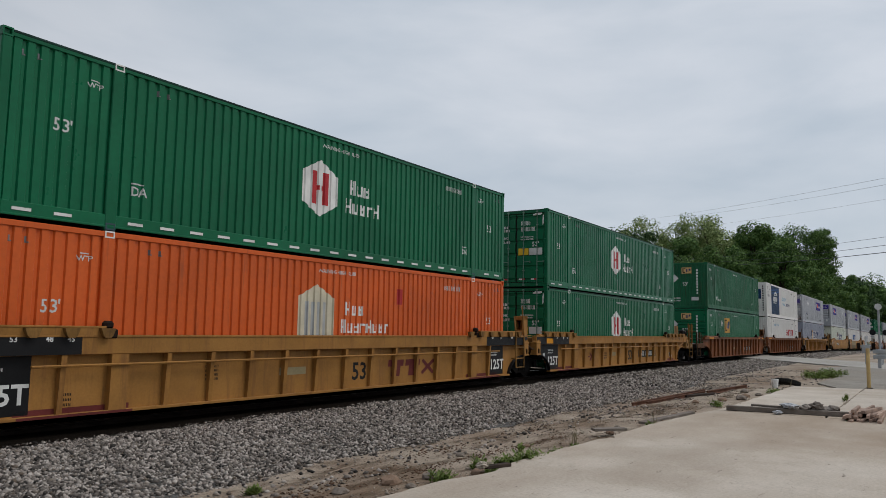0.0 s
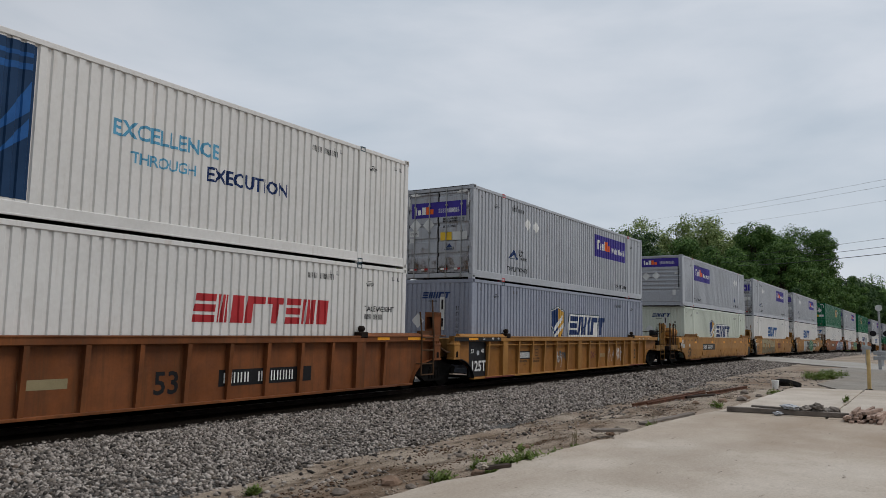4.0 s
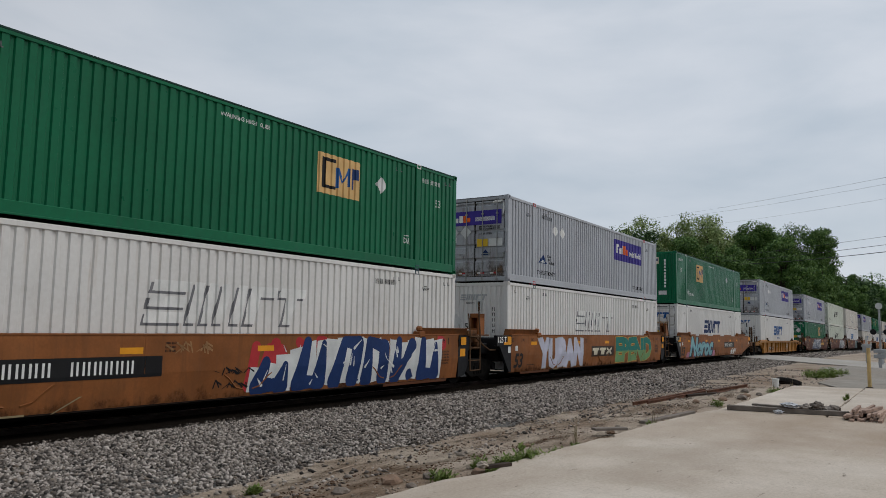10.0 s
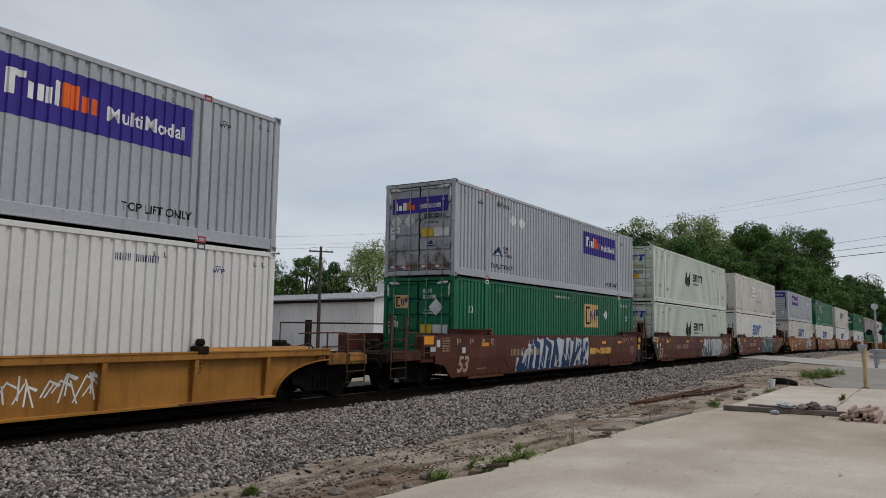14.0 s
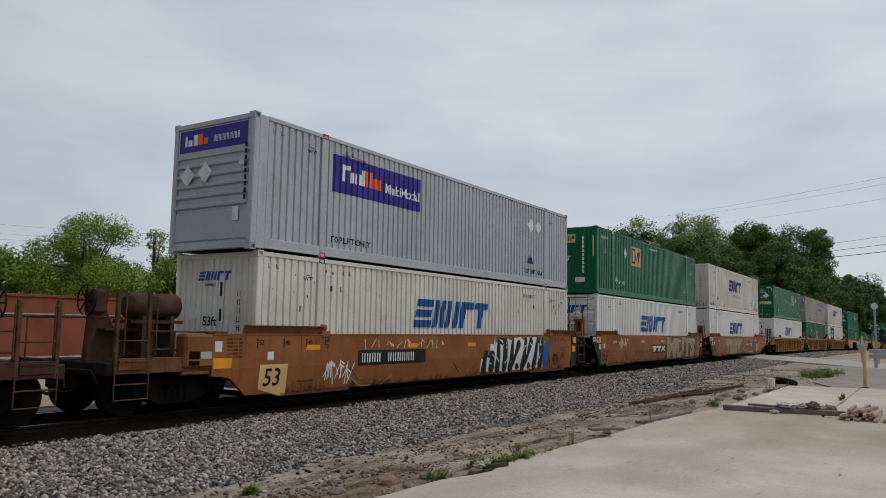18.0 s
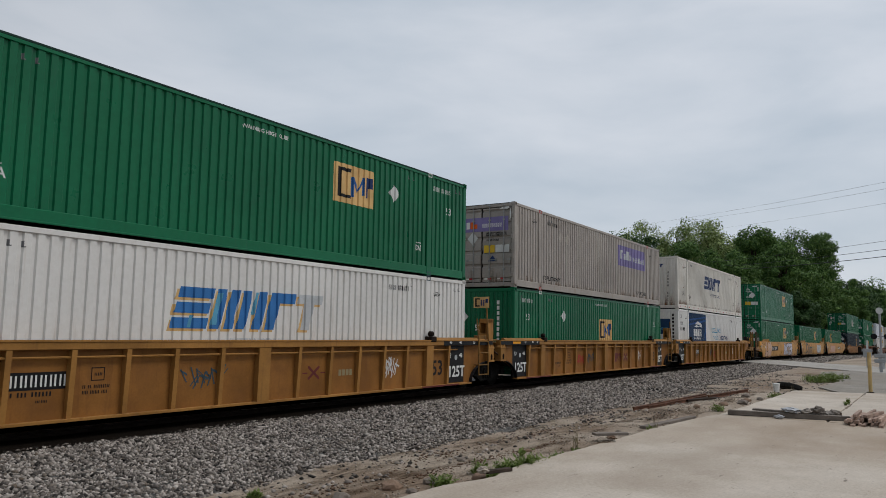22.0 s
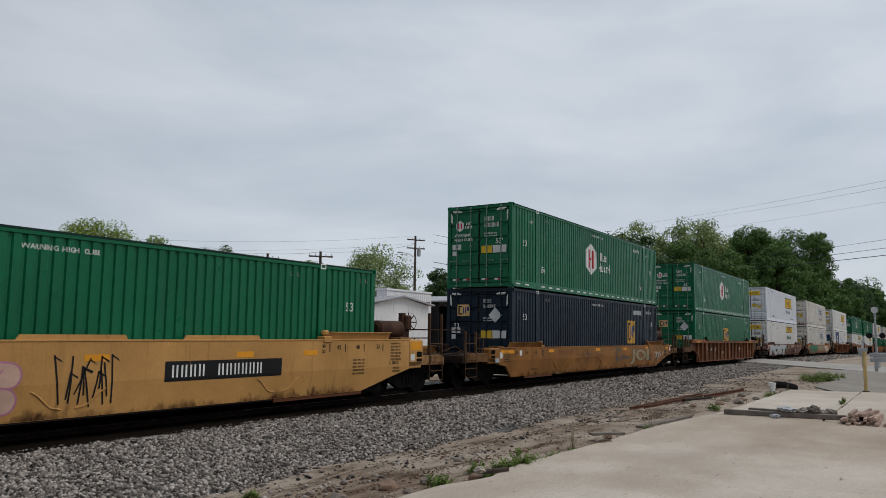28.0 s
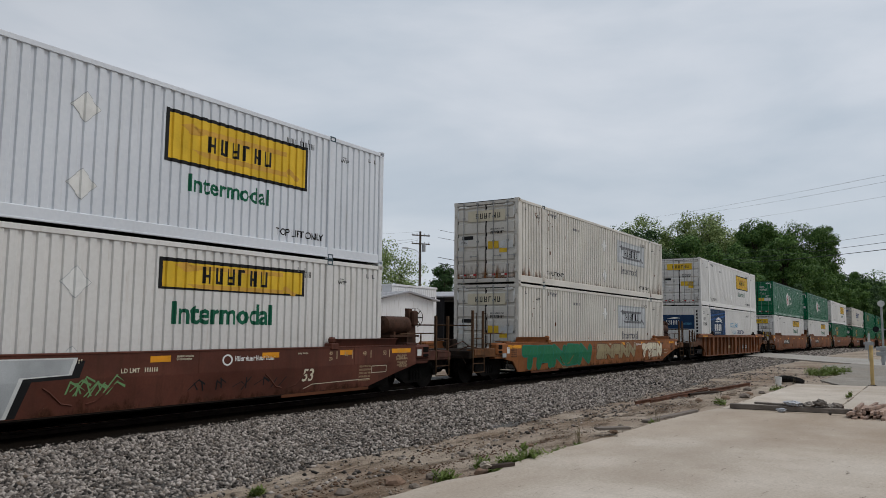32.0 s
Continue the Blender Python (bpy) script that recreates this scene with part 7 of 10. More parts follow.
                def brake(bm):
                    bmesh.ops.create_cone(bm, cap_ends=False, segments=20, radius1=0.27, radius2=0.27, depth=0.035, matrix=Matrix.Translation((-10.4, -0.7, 1.95)) @ pose(0, 0, 0, 0, 90, 0))
                    for a in range(4):
                        v = (0, 0.27 * math.cos(a * math.pi / 4), 0.27 * math.sin(a * math.pi / 4))
                        rod(bm, (-10.4, -0.7 - v[1], 1.95 - v[2]), (-10.4, -0.7 + v[1], 1.95 + v[2]), 0.014, seg=6)
                bw = part("brake_wheel", end_mesh(("brake_wheel", own), brake, far_out, drop_up), M["dark_steel"], car)
                part("brake_housing", end_mesh(("brake_housing", own), lambda bm: (box(bm, -10.36, -10.1, -0.86, -0.54, 1.72, 2.14, 0.04), prism(bm, [(-10.4, 0.86), (-9.55, 0.86), (-9.55, 1.35), (-9.9, 1.5), (-10.05, 1.8), (-10.0, 2.2), (-10.16, 2.2), (-10.34, 1.75)], -0.76, -0.64), box(bm, -10.2, -9.5, -1.0, -0.5, 1.42, 1.47, 0.01)), far_out, drop_up), B, bw)
        else:
            if kind == "smooth":
                part("end_box", end_mesh("joint_box", lambda bm: (box(bm, -8.9, -8.2, -1.36, 1.36, 1.0, 1.38, 0.03), box(bm, -9.25, -8.6, -1.0, 1.0, 0.86, 1.2, 0.03))), M["black_paint"], car)
            else:
                jack = part("jacking_post", end_mesh("jacking_post", lambda bm: (box(bm, -9.44, -9.14, -OUT - 0.04, -OUT + 0.2, 0.84, 1.20, 0.015), box(bm, -9.47, -9.11, -OUT - 0.045, -OUT + 0.2, 0.80, 0.85), box(bm, -9.47, -9.11, -OUT - 0.045, -OUT + 0.2, 1.19, 1.25, 0.01),
                                                                    *[prism(bm, [(x, 1.25), (x + 0.1, 1.25), (x + 0.05, 1.33)], -OUT - 0.03, -OUT + 0.1) for x in (-9.45, -9.34, -9.23)])), P, car)
                part("pocket", end_mesh("post_pocket", lambda bm: (box(bm, -9.34, -9.24, -OUT - 0.047, -OUT, 0.86, 0.98), rod(bm, (-9.29, -OUT - 0.047, 0.98), (-9.29, -OUT, 0.98), 0.05, seg=12))), M["black_steel"], jack)
                part("end_box", end_mesh("rib_joint_box", lambda bm: (box(bm, -9.3, -8.3, -1.34, 1.34, 1.0, 1.40, 0.03), box(bm, -9.36, -8.7, -1.0, 1.0, 0.86, 1.2, 0.03))), G, car)
            if sx > 0:
                L = G if paint in ("yellow_car", "tan_car") else M["ladder_steel"]
                bogie(car, 9.74)
                x0 = 8.56 if kind == "smooth" else 8.5
                def climb(bm):
                    for x, hi in ((x0, 2.1), (x0 + 0.58, 2.45)):
                        pipe(bm, [(x, -1.54, 0.42), (x, -1.54, 1.5), (x + 0.02, -1.46, hi)], 0.024)
                    for z in (0.43, 0.72, 1.08, 1.42):
                        rod(bm, (x0, -1.54, z), (x0 + 0.58, -1.54, z), 0.018, seg=6)
                    for z in (0.72, 1.42):
                        rod(bm, (x0, -1.54, z), (x0, -1.35, z), 0.016, seg=6)
                part("ladder", mesh_of(("joint_ladder", kind), climb), L, car)
                part("articulation", mesh_of("articulation", lambda bm: (rod(bm, (9.74, 0, 0.6), (9.74, 0, 1.05), 0.3, seg=16), box(bm, 8.7, 10.8, -0.3, 0.3, 0.72, 0.98, 0.03))), M["black_steel"], car)
                part("hose", mesh_of("joint_hose", lambda bm: pipe(bm, [(8.9, -1.1, 1.42), (9.3, -1.3, 1.40), (9.55, -1.42, 1.15), (9.95, -1.42, 1.0), (10.4, -1.38, 1.0)], 0.028)), M["ladder_steel"], car)
                part("valve_box", mesh_of("joint_valve", lambda bm: (box(bm, 9.3, 9.65, -1.0, -0.6, 1.0, 1.3, 0.03), box(bm, 9.95, 10.2, -0.9, -0.5, 1.0, 1.55, 0.03), rod(bm, (9.45, -1.3, 1.18), (9.45, -1.0, 1.18), 0.07, seg=10))), G, car)
                part("step_deck", mesh_of("step_deck", lambda bm: (box(bm, 8.55, 9.9, -1.42, -0.85, 1.44, 1.48, 0.008), box(bm, 8.6, 9.15, -1.43, -1.3, 1.48, 1.60, 0.01), box(bm, 8.55, 9.9, 0.85, 1.42, 1.44, 1.48, 0.008))), G, car)
                for q in (-1, 1):
                    for xa in (8.62, 9.4):
                        def guide(bm):
                            a, b = sorted((q * 1.02, q * 1.34))
                            hi = 2.12 if xa > 9 else 1.98
                            for y0, y1 in ((a, a + 0.05), (b - 0.05, b)):
                                box(bm, xa, xa + 0.36, y0, y1, 1.46, hi, 0.008)
                            box(bm, xa + 0.3, xa + 0.36, a, b, 1.46, hi, 0.008)
                            box(bm, xa, xa + 0.05, a, b, 1.46, 1.66, 0.008)
                            box(bm, xa, xa + 0.36, a, b, hi - 0.14, hi, 0.008)
                        if xa > 9 or q > 0:
                            part("container_stop", mesh_of(("container_stop", q, xa), guide), P, car)
    return car

# ---- what is painted on the containers ----
def row(text, x, z, h, **kw):
    """A line of text whose capitals are h high, from x, standing on z."""
    kw.setdefault("bold", 0.018)
    return set_at(letters(text, **kw), x, z, h / 0.70)


def diamond(x, z, r):
    return [[(x - r, z), (x, z - r), (x + r, z), (x, z + r)]]


def hexagon(x, z, rx, rz):
    return [(x, z + rz), (x + rx, z + rz * 0.52), (x + rx, z - rz * 0.52), (x, z - rz), (x - rx, z - rz * 0.52), (x - rx, z + rz * 0.52)]


def blocks(x, z, h, widths, lean=0.0, gap=0.12):
    """A word mark reduced to plain slanted blocks."""
    out = []
    for i, w in enumerate(widths):
        W = w * h
        k = i % 5
        if k == 0:
            for j in range(3):
                out.append(quad(x + lean * h * j * 0.37, x + W + lean * h * j * 0.37, z + j * h * 0.37, z + j * h * 0.37 + h * 0.26, lean * h * 0.26))
        elif k == 1:
            s = W / 3
            for j in range(3):
                out.append(quad(x + j * s, x + j * s + s * 0.72, z, z + h, lean * h))
        elif k == 2:
            out.append(quad(x, x + W, z, z + h, lean * h))
        elif k == 3:
            out.append(quad(x, x + W * 0.4, z, z + h, lean * h))
            out.append(quad(x + W * 0.4 + lean * h * 0.72, x + W + lean * h * 0.72, z + h * 0.72, z + h, lean * h * 0.28))
        else:
            out.append(quad(x + W * 0.3, x + W * 0.68, z, z + h * 0.74, lean * h * 0.74))
            out.append(quad(x + lean * h * 0.74, x + W + lean * h * 0.74, z + h * 0.74, z + h, lean * h * 0.26))
        x += W + gap * h
    return out


def chunks(x, z, h, count, gap=0.16, tall=(0,)):
    """A word mark of rounded lower-case-like forms, reduced to stems, bowls and hooks."""
    out = []
    for i in range(count):
        H = h if i in tall else h * 0.72
        W, t = h * 0.56, h * 0.17
        k = i % 4
        out.append(quad(x, x + t, z, z + H))
        if k != 3:
            out.append(quad(x + W - t, x + W, z, z + (H if k != 0 else h)))
        if k in (0, 2):
            out.append(quad(x + t, x + W - t, z + h * 0.36, z + h * 0.36 + t))
        if k in (1, 2):
            out.append(quad(x + t, x + W - t, z, z + t))
        if k in (3,):
            out.append(quad(x + t, x + W, z + H - t, z + H))
        x += W + gap * h
    return out


SW = (1.05, 1.25, 0.32, 0.95, 1.0)


def small_marks(c, ink, num_x=(4.5, 5.7), number=True, wtp=True, big53=None, da=False, warn=False, lift_only=False, z53=1.50):
    I = M[ink]
    if number:
        press("number_line", bars(num_x[0], 2.44, 0.13, (4, 6), 0.7, 0.62), I, c)
    if wtp:
        press("weight_point_mark", row("WTP", -6.64, 2.36, 0.088) + [quad(-6.6, -6.42, 2.475, 2.492)], I, c)
        press("weight_point_mark", row("WTP", 6.44, 2.36, 0.088) + [quad(6.48, 6.64, 2.475, 2.492)], I, c)
    press("vent_mark", [quad(x, x + 0.03, 2.56, 2.66) for x in (-7.75, -7.5, -5.3, -5.08, 5.08, 5.3, 7.5, 7.72)] + [quad(x, x + 0.06, 2.56, 2.58) for x in (-7.75, -7.5, -5.3, -5.08, 5.08, 5.3, 7.5, 7.72)], M["ink_grey"], c)
    if big53:
        press("length_mark", row(big53, -7.2, z53, 0.21, bold=0.012) + row(big53, 6.95, z53, 0.21, bold=0.012), I, c)
    if da:
        press("axis_mark", row("DA", -5.73, 0.66, 0.16) + [quad(-5.72, -5.48, 0.86, 0.885)] + row("DA", 5.45, 0.66, 0.16) + [quad(5.46, 5.70, 0.86, 0.885)], I, c)
    if warn:
        press("warning_line", row("WARNING  HIGH  CUBE", -0.80, 2.58, 0.085), I, c)
    if lift_only:
        press("lift_only_line", row("TOP LIFT ONLY", -5.80, 0.40, 0.15), I, c)
        press("lift_only_line", row("TOP LIFT ONLY", 4.35, 0.40, 0.15), I, c)


def end_marks(c, polys, ink, door=True, lift=0.0, name="end_marks"):
    return flat_marks(name, polys, M[ink], c, x=-HALF + (0.008 if door else 0.006), lift=lift + NOSE.get(c.name, 0.0))


def door_stickers(c, door, tint):
    """Inspection stickers, data lines and red-and-white tape on the leading end."""
    if door:
        end_marks(c, [quad(-1.08, -0.72, 1.36, 1.55), quad(-1.08, -0.9, 1.16, 1.31), quad(0.55, 1.08, 1.2, 1.46)], "ink_pale", name="sticker")
        end_marks(c, [quad(0.1, 0.52, 1.2, 1.46)], "ink_yellow", name="sticker")
        end_marks(c, [quad(-1.08, -0.78, 2.71, 2.76), quad(0.78, 1.08, 2.71, 2.76), quad(-1.15, -1.11, 2.35, 2.68), quad(1.11, 1.15, 2.35, 2.68)], "ink_white", lift=0.012, name="corner_tape")
        end_marks(c, bars(0.2, 1.86, 0.05, (5, 7, 4)) + bars(0.2, 1.77, 0.05, (6, 5, 5))+ [quad(-1.04, -0.76, 1.42, 1.44), quad(-1.04, -0.8, 1.46, 1.48)], tint, name="data_line")
        end_marks(c, [quad(a, a + 0.13, 0.27, 0.33) for a in (-1.05, -0.62, 0.12, 0.62)] + [quad(-1.02, -0.7, 2.68, 2.73), quad(0.7, 1.02, 2.68, 2.73), quad(1.09, 1.12, 2.3, 2.6), quad(-1.12, -1.09, 2.3, 2.6)], "ink_white", name="reflective_tape")
        end_marks(c, [quad(a, a + 0.13, 0.27, 0.33) for a in (-0.92, -0.49, 0.25, 0.75)], "ink_red", name="reflective_tape")


def square_mark(c, x0, x1, z0, z1, panel="ink_amber"):
    """An amber square with dark and blue shapes."""
    press("logo_panel", [quad(x0, x1, z0, z1)], M[panel], c)
    w, h = x1 - x0, z1 - z0
    press("logo_shape", [quad(x0 + 0.08 * w, x0 + 0.17 * w, z0 + 0.14 * h, z1 - 0.1 * h), quad(x0 + 0.17 * w, x0 + 0.42 * w, z1 - 0.19 * h, z1 - 0.1 * h), quad(x0 + 0.17 * w, x0 + 0.42 * w, z0 + 0.14 * h, z0 + 0.22 * h)], M["ink_black"], c, 0.007)
    press("logo_shape", [quad(x0 + 0.40 * w, x0 + 0.47 * w, z0 + 0.2 * h, z0 + 0.72 * h), [(x0 + 0.47 * w, z0 + 0.72 * h), (x0 + 0.47 * w, z0 + 0.55 * h), (x0 + 0.55 * w, z0 + 0.3 * h), (x0 + 0.58 * w, z0 + 0.4 * h)],
                         [(x0 + 0.55 * w, z0 + 0.3 * h), (x0 + 0.68 * w, z0 + 0.6 * h), (x0 + 0.68 * w, z0 + 0.74 * h), (x0 + 0.58 * w, z0 + 0.44 * h)], quad(x0 + 0.68 * w, x0 + 0.74 * w, z0 + 0.3 * h, z0 + 0.78 * h)], M["ink_blue"], c, 0.007)
    press("logo_shape", [quad(x0 + 0.78 * w, x0 + 0.83 * w, z0 + 0.25 * h, z0 + 0.8 * h), quad(x0 + 0.83 * w, x0 + 0.95 * w, z0 + 0.52 * h, z0 + 0.8 * h)], M["ink_navy"], c, 0.007)


def end_square(c, door, a0, a1, z0, z1, panel="ink_amber"):
    end_marks(c, [quad(a0, a1, z0, z1)], panel, door, name="logo_panel")
    w, h = a1 - a0, z1 - z0
    end_marks(c, [quad(a0 + 0.1 * w, a0 + 0.2 * w, z0 + 0.12 * h, z1 - 0.12 * h), quad(a0 + 0.2 * w, a0 + 0.4 * w, z1 - 0.24 * h, z1 - 0.12 * h), quad(a0 + 0.2 * w, a0 + 0.4 * w, z0 + 0.12 * h, z0 + 0.24 * h)], "ink_black", door, 0.003, "logo_shape")
    end_marks(c, [quad(a0 + 0.46 * w, a0 + 0.55 * w, z0 + 0.2 * h, z0 + 0.75 * h), quad(a0 + 0.62 * w, a0 + 0.7 * w, z0 + 0.2 * h, z0 + 0.75 * h), quad(a0 + 0.76 * w, a0 + 0.92 * w, z0 + 0.45 * h, z0 + 0.8 * h)], "ink_navy", door, 0.003, "logo_shape")


def purple_panel(c, x0, x1, z0, z1, faded=False):
    p = "ink_lilac" if faded else "ink_purple"
    press("logo_panel", [quad(x0, x1, z0, z1)], M[p], c)
    h = (z1 - z0)
    x, z = x0 + 0.33, z0 + 0.34 * h
    w = "ink_faded" if faded else "ink_white"
    def q(a, b, lo, hi):
        return quad(x + a * 0.79, x + b * 0.79, z + lo * h, z + hi * h)
    press("logo_shape", [q(0, 0.17, 0, 0.44), q(0.17, 0.38, 0.32, 0.44), q(0.43, 0.56, 0, 0.29), q(0.62, 0.75, 0, 0.29), q(0.81, 0.92, 0, 0.29), q(0.98, 1.10, 0, 0.44)], M[w], c, 0.007)
    o = [q(1.14, 1.30, 0, 0.44), q(1.33, 1.50, 0.0, 0.44), q(1.56, 1.72, 0, 0.29), q(1.78, 1.94, 0, 0.29)]
    press("logo_shape", o, M["ink_faded" if faded else "ink_orange"], c, 0.0075)
    press("logo_line", row("MultiModal", x + 1.70, z - 0.02 * h, 0.27 * h), M[w], c, 0.007)


def shade_shield(c):
    pts = [(-2.25, 2.08), (-1.72, 2.22), (-1.19, 2.08), (-1.19, 1.55), (-1.38, 1.15), (-1.72, 0.92), (-2.06, 1.15), (-2.25, 1.55)]
    mid = (-1.72, 1.58)
    press("emblem", [[(mid[0] + (x - mid[0]) * 1.12, mid[1] + (z - mid[1]) * 1.1) for x, z in pts]], M["ink_slate"], c)
    press("emblem", [[(mid[0] + (x - mid[0]) * 1.05, mid[1] + (z - mid[1]) * 1.05) for x, z in pts]], M["ink_white"], c, 0.006)
    press("emblem", [pts], M["ink_navy"], c, 0.008)
    press("emblem", [[(-1.72, 2.2), (-1.21, 2.06), (-1.21, 1.55), (-1.4, 1.18), (-1.72, 0.96)]], M["ink_gold"], c, 0.010)
    press("emblem", [[(-2.2, 1.25), (-1.35, 1.75), (-1.35, 1.95), (-2.0, 1.55)], [(-2.0, 1.1), (-1.25, 1.5), (-1.25, 1.66), (-2.1, 1.2)]], M["ink_white"], c, 0.012)
    base = blocks(-0.72, 1.22, 0.72, SW, 0.22)
    press("word_mark", [quad(-0.9, 2.25, 1.08, 2.04, 0.2)], M["ink_slate"], c)
    press("word_mark", [quad(-0.85, 2.19, 1.11, 2.01, 0.2)], M["ink_white"], c, 0.006)
    press("word_mark", base, M["ink_navy"], c, 0.009)


def livery(c, kind, paint="white", end="door", high=False):
    door = end == "door"
    green = paint.startswith("green") or paint == "navy"
    if kind in ("hexagon", "hexagon_old"):
        small_marks(c, "ink_pale", (4.5, 5.7), True, True, "53'", True, True)
        flat_marks("reflective_dash", [quad(x, x + 0.30, 0.125, 0.175) for x in np.arange(-7.75, 7.6, 0.66) if abs(abs(x + 0.15) - POST) > 0.3], M["ink_white"], c, y=-WIDE, lift=0.004)
        if kind == "hexagon":
            press("emblem", [hexagon(-0.86, 1.60, 0.60, 0.66)], M["ink_white"], c)
            press("emblem", [quad(-1.14, -0.96, 1.22, 1.98), quad(-0.76, -0.58, 1.22, 1.98), quad(-0.96, -0.89, 1.55, 1.66), quad(-0.83, -0.76, 1.55, 1.66)], M["ink_red"], c, 0.008)
        else:
            press("emblem", [[(-1.46, 0.9), (-0.26, 0.9), (-0.26, 2.0), (-0.86, 2.3), (-1.46, 2.0)]], M["ink_cream"], c)
            press("emblem", [quad(-1.25 + 0.2 * k, -1.13 + 0.2 * k, 0.92, 1.9) for k in range(4)], M["ink_silver"], c, 0.008)
        if kind == "hexagon":
            press("word_mark", chunks(0.2, 1.62, 0.36, 3, 0.2) + chunks(0.05, 1.16, 0.36, 5, 0.2), M["ink_white"], c)
        else:
            press("word_mark", chunks(0.15, 1.62, 0.32, 3, 0.2) + chunks(0.0, 1.2, 0.32, 8, 0.2), M["ink_white"], c)
            press("red_patch", [quad(2.2, 2.5, 1.95, 2.35)], M["ink_red"], c)
        if door:
            end_marks(c, [hexagon(-0.78, 2.2, 0.16, 0.2)], "ink_white", name="emblem")
            end_marks(c, [quad(-0.86, -0.81, 2.1, 2.3), quad(-0.75, -0.7, 2.1, 2.3)], "ink_red", lift=0.003, name="emblem")
            end_marks(c, row("WARNING", -1.0, 1.82, 0.1) + row("HIGH CUBE", -1.0, 1.66, 0.1) + bars(-0.52, 2.22, 0.1, (3,)) + bars(-0.56, 2.1, 0.1, (5,)) + bars(0.22, 2.32, 0.16, (4,)) + bars(0.22, 2.1, 0.16, (6,)), "ink_white", name="door_lettering")
            end_marks(c, row("53'", 0.66, 1.52, 0.17), "ink_white", name="length_mark")
    elif kind.startswith("amber"):
        small_marks(c, "ink_pale", (-7.5, -6.3) if not door else (6.3, 7.4), True, False, "53", True, True, z53=1.84)
        press("lift_only_line", row("TOP LIFT ONLY", -5.83, 0.58, 0.14) if not door else row("TOP LIFT ONLY", -7.45, 0.58, 0.08), M["ink_pale"], c)
        sq = {"amber": (-3.65, -2.15, 1.42, 2.42), "amber_near": (-3.84, -2.31, 1.48, 2.5), "amber_mid": (-3.65, -2.2, 1.55, 2.48), "amber_far": (2.06, 3.6, 1.50, 2.45), "amber_low": (-0.85, 0.72, 1.05, 2.0), "amber_side": (3.58, 4.6, 1.0, 2.06), "amber_cut": (-0.4, 1.1, 1.12, 2.04), "amber_top": None}[kind]
        if sq:
            square_mark(c, *sq, "ink_gold" if kind in ("amber", "amber_low", "amber_side") else "ink_amber")
        dx = {"amber_far": 4.45, "amber_near": 4.0, "amber_mid": -4.4, "amber": -4.35, "amber_cut": -4.0}.get(kind)
        if dx:
            press("placard", diamond(dx, 2.05, 0.23), M["ink_pale" if kind != "amber_near" else "ink_silver"], c)
        if door:
            end_square(c, True, -0.86, -0.34, 1.95, 2.35)
            end_marks(c, diamond(0.66, 1.98, 0.26), "ink_pale", name="placard")
            end_marks(c, bars(0.2, 2.4, 0.13, (4,)) + bars(0.2, 2.22, 0.13, (6,)), "ink_white", name="door_lettering")
            end_marks(c, row("53", -0.98, 1.55, 0.15), "ink_white", name="length_mark")
        else:
            end_square(c, False, -0.3, 0.32, 2.22, 2.6, "ink_cream" if kind == "amber_near" else "ink_amber")
            end_marks(c, diamond(-0.76, 1.92, 0.26), "ink_pale", False, name="placard")
            end_marks(c, row("53'", -0.25, 1.45, 0.2), "ink_white", False, name="length_mark")
            end_marks(c, [quad(0.62, 0.72, z, z + 0.13) for z in np.arange(0.9, 2.5, 0.18)] + bars(-0.9, 0.6, 0.09, (3, 6)) + bars(-0.9, 0.45, 0.09, (3, 6)), "ink_white", False, name="end_lettering")
            end_marks(c, [quad(0.3, 0.75, 0.5, 0.72)], "ink_pale", False, name="sticker")
            end_marks(c, [quad(1.1, 1.2, 1.6, 2.5), quad(-1.2, -1.1, 1.6, 2.5)], "ink_amber", False, name="side_stripe") if kind == "amber_mid" else None
        if paint == "navy":
            press("number_panel", [quad(4.4, 5.6, 2.35, 2.55)], M["ink_silver"], c)
    elif kind.startswith("violet"):
        if kind == "violet_front":
            purple_panel(c, -5.78, -2.07, 1.61, 2.52)
            press("placard", diamond(4.9, 2.12, 0.25) + diamond(5.5, 2.12, 0.25), M["ink_white"], c)
            press("mountain_mark", [[(4.55, 0.75), (5.1, 0.75), (4.85, 1.08)]], M["ink_navy"], c)
        else:
            purple_panel(c, 1.95, 5.78, 1.60, 2.53, kind == "violet_old")
            old = kind == "violet_old"
            press("placard", diamond(-4.27, 2.12, 0.24), M["ink_dun" if old else "ink_white"], c)
            press("placard", diamond(-3.62, 2.1, 0.24), M["ink_dun" if old else "ink_white"], c)
            if not old:
                press("mountain_mark", [[(-5.72, 0.82), (-5.0, 0.82), (-5.3, 1.14)]], M["ink_navy"], c)
                press("mountain_mark", [[(-5.55, 0.84), (-5.2, 0.84), (-5.3, 0.97)]], M["ink_faded"], c, 0.007)
            if kind == "violet":
                press("mode_lines", row("ROAD", -4.98, 1.06, 0.09) + row("RAIL", -4.9, 0.94, 0.09) + row("MARINE", -4.82, 0.82, 0.09), M["ink_black"], c)
        small_marks(c, "ink_black", (-5.45, -4.2), True, True, None, False, False, True)
        if door:
            end_marks(c, [quad(-1.02, 1.04, 1.95, 2.44)], "ink_lilac" if kind == "violet_old" else "ink_purple", name="logo_panel")
            end_marks(c, [quad(-0.9, -0.82, 2.06, 2.3), quad(-0.78, -0.66, 2.06, 2.22), quad(-0.62, -0.48, 2.06, 2.3)], "ink_white", lift=0.003, name="logo_shape")
            end_marks(c, [quad(-0.46, -0.34, 2.06, 2.3), quad(-0.31, -0.18, 2.06, 2.22)], "ink_orange", lift=0.003, name="logo_shape")
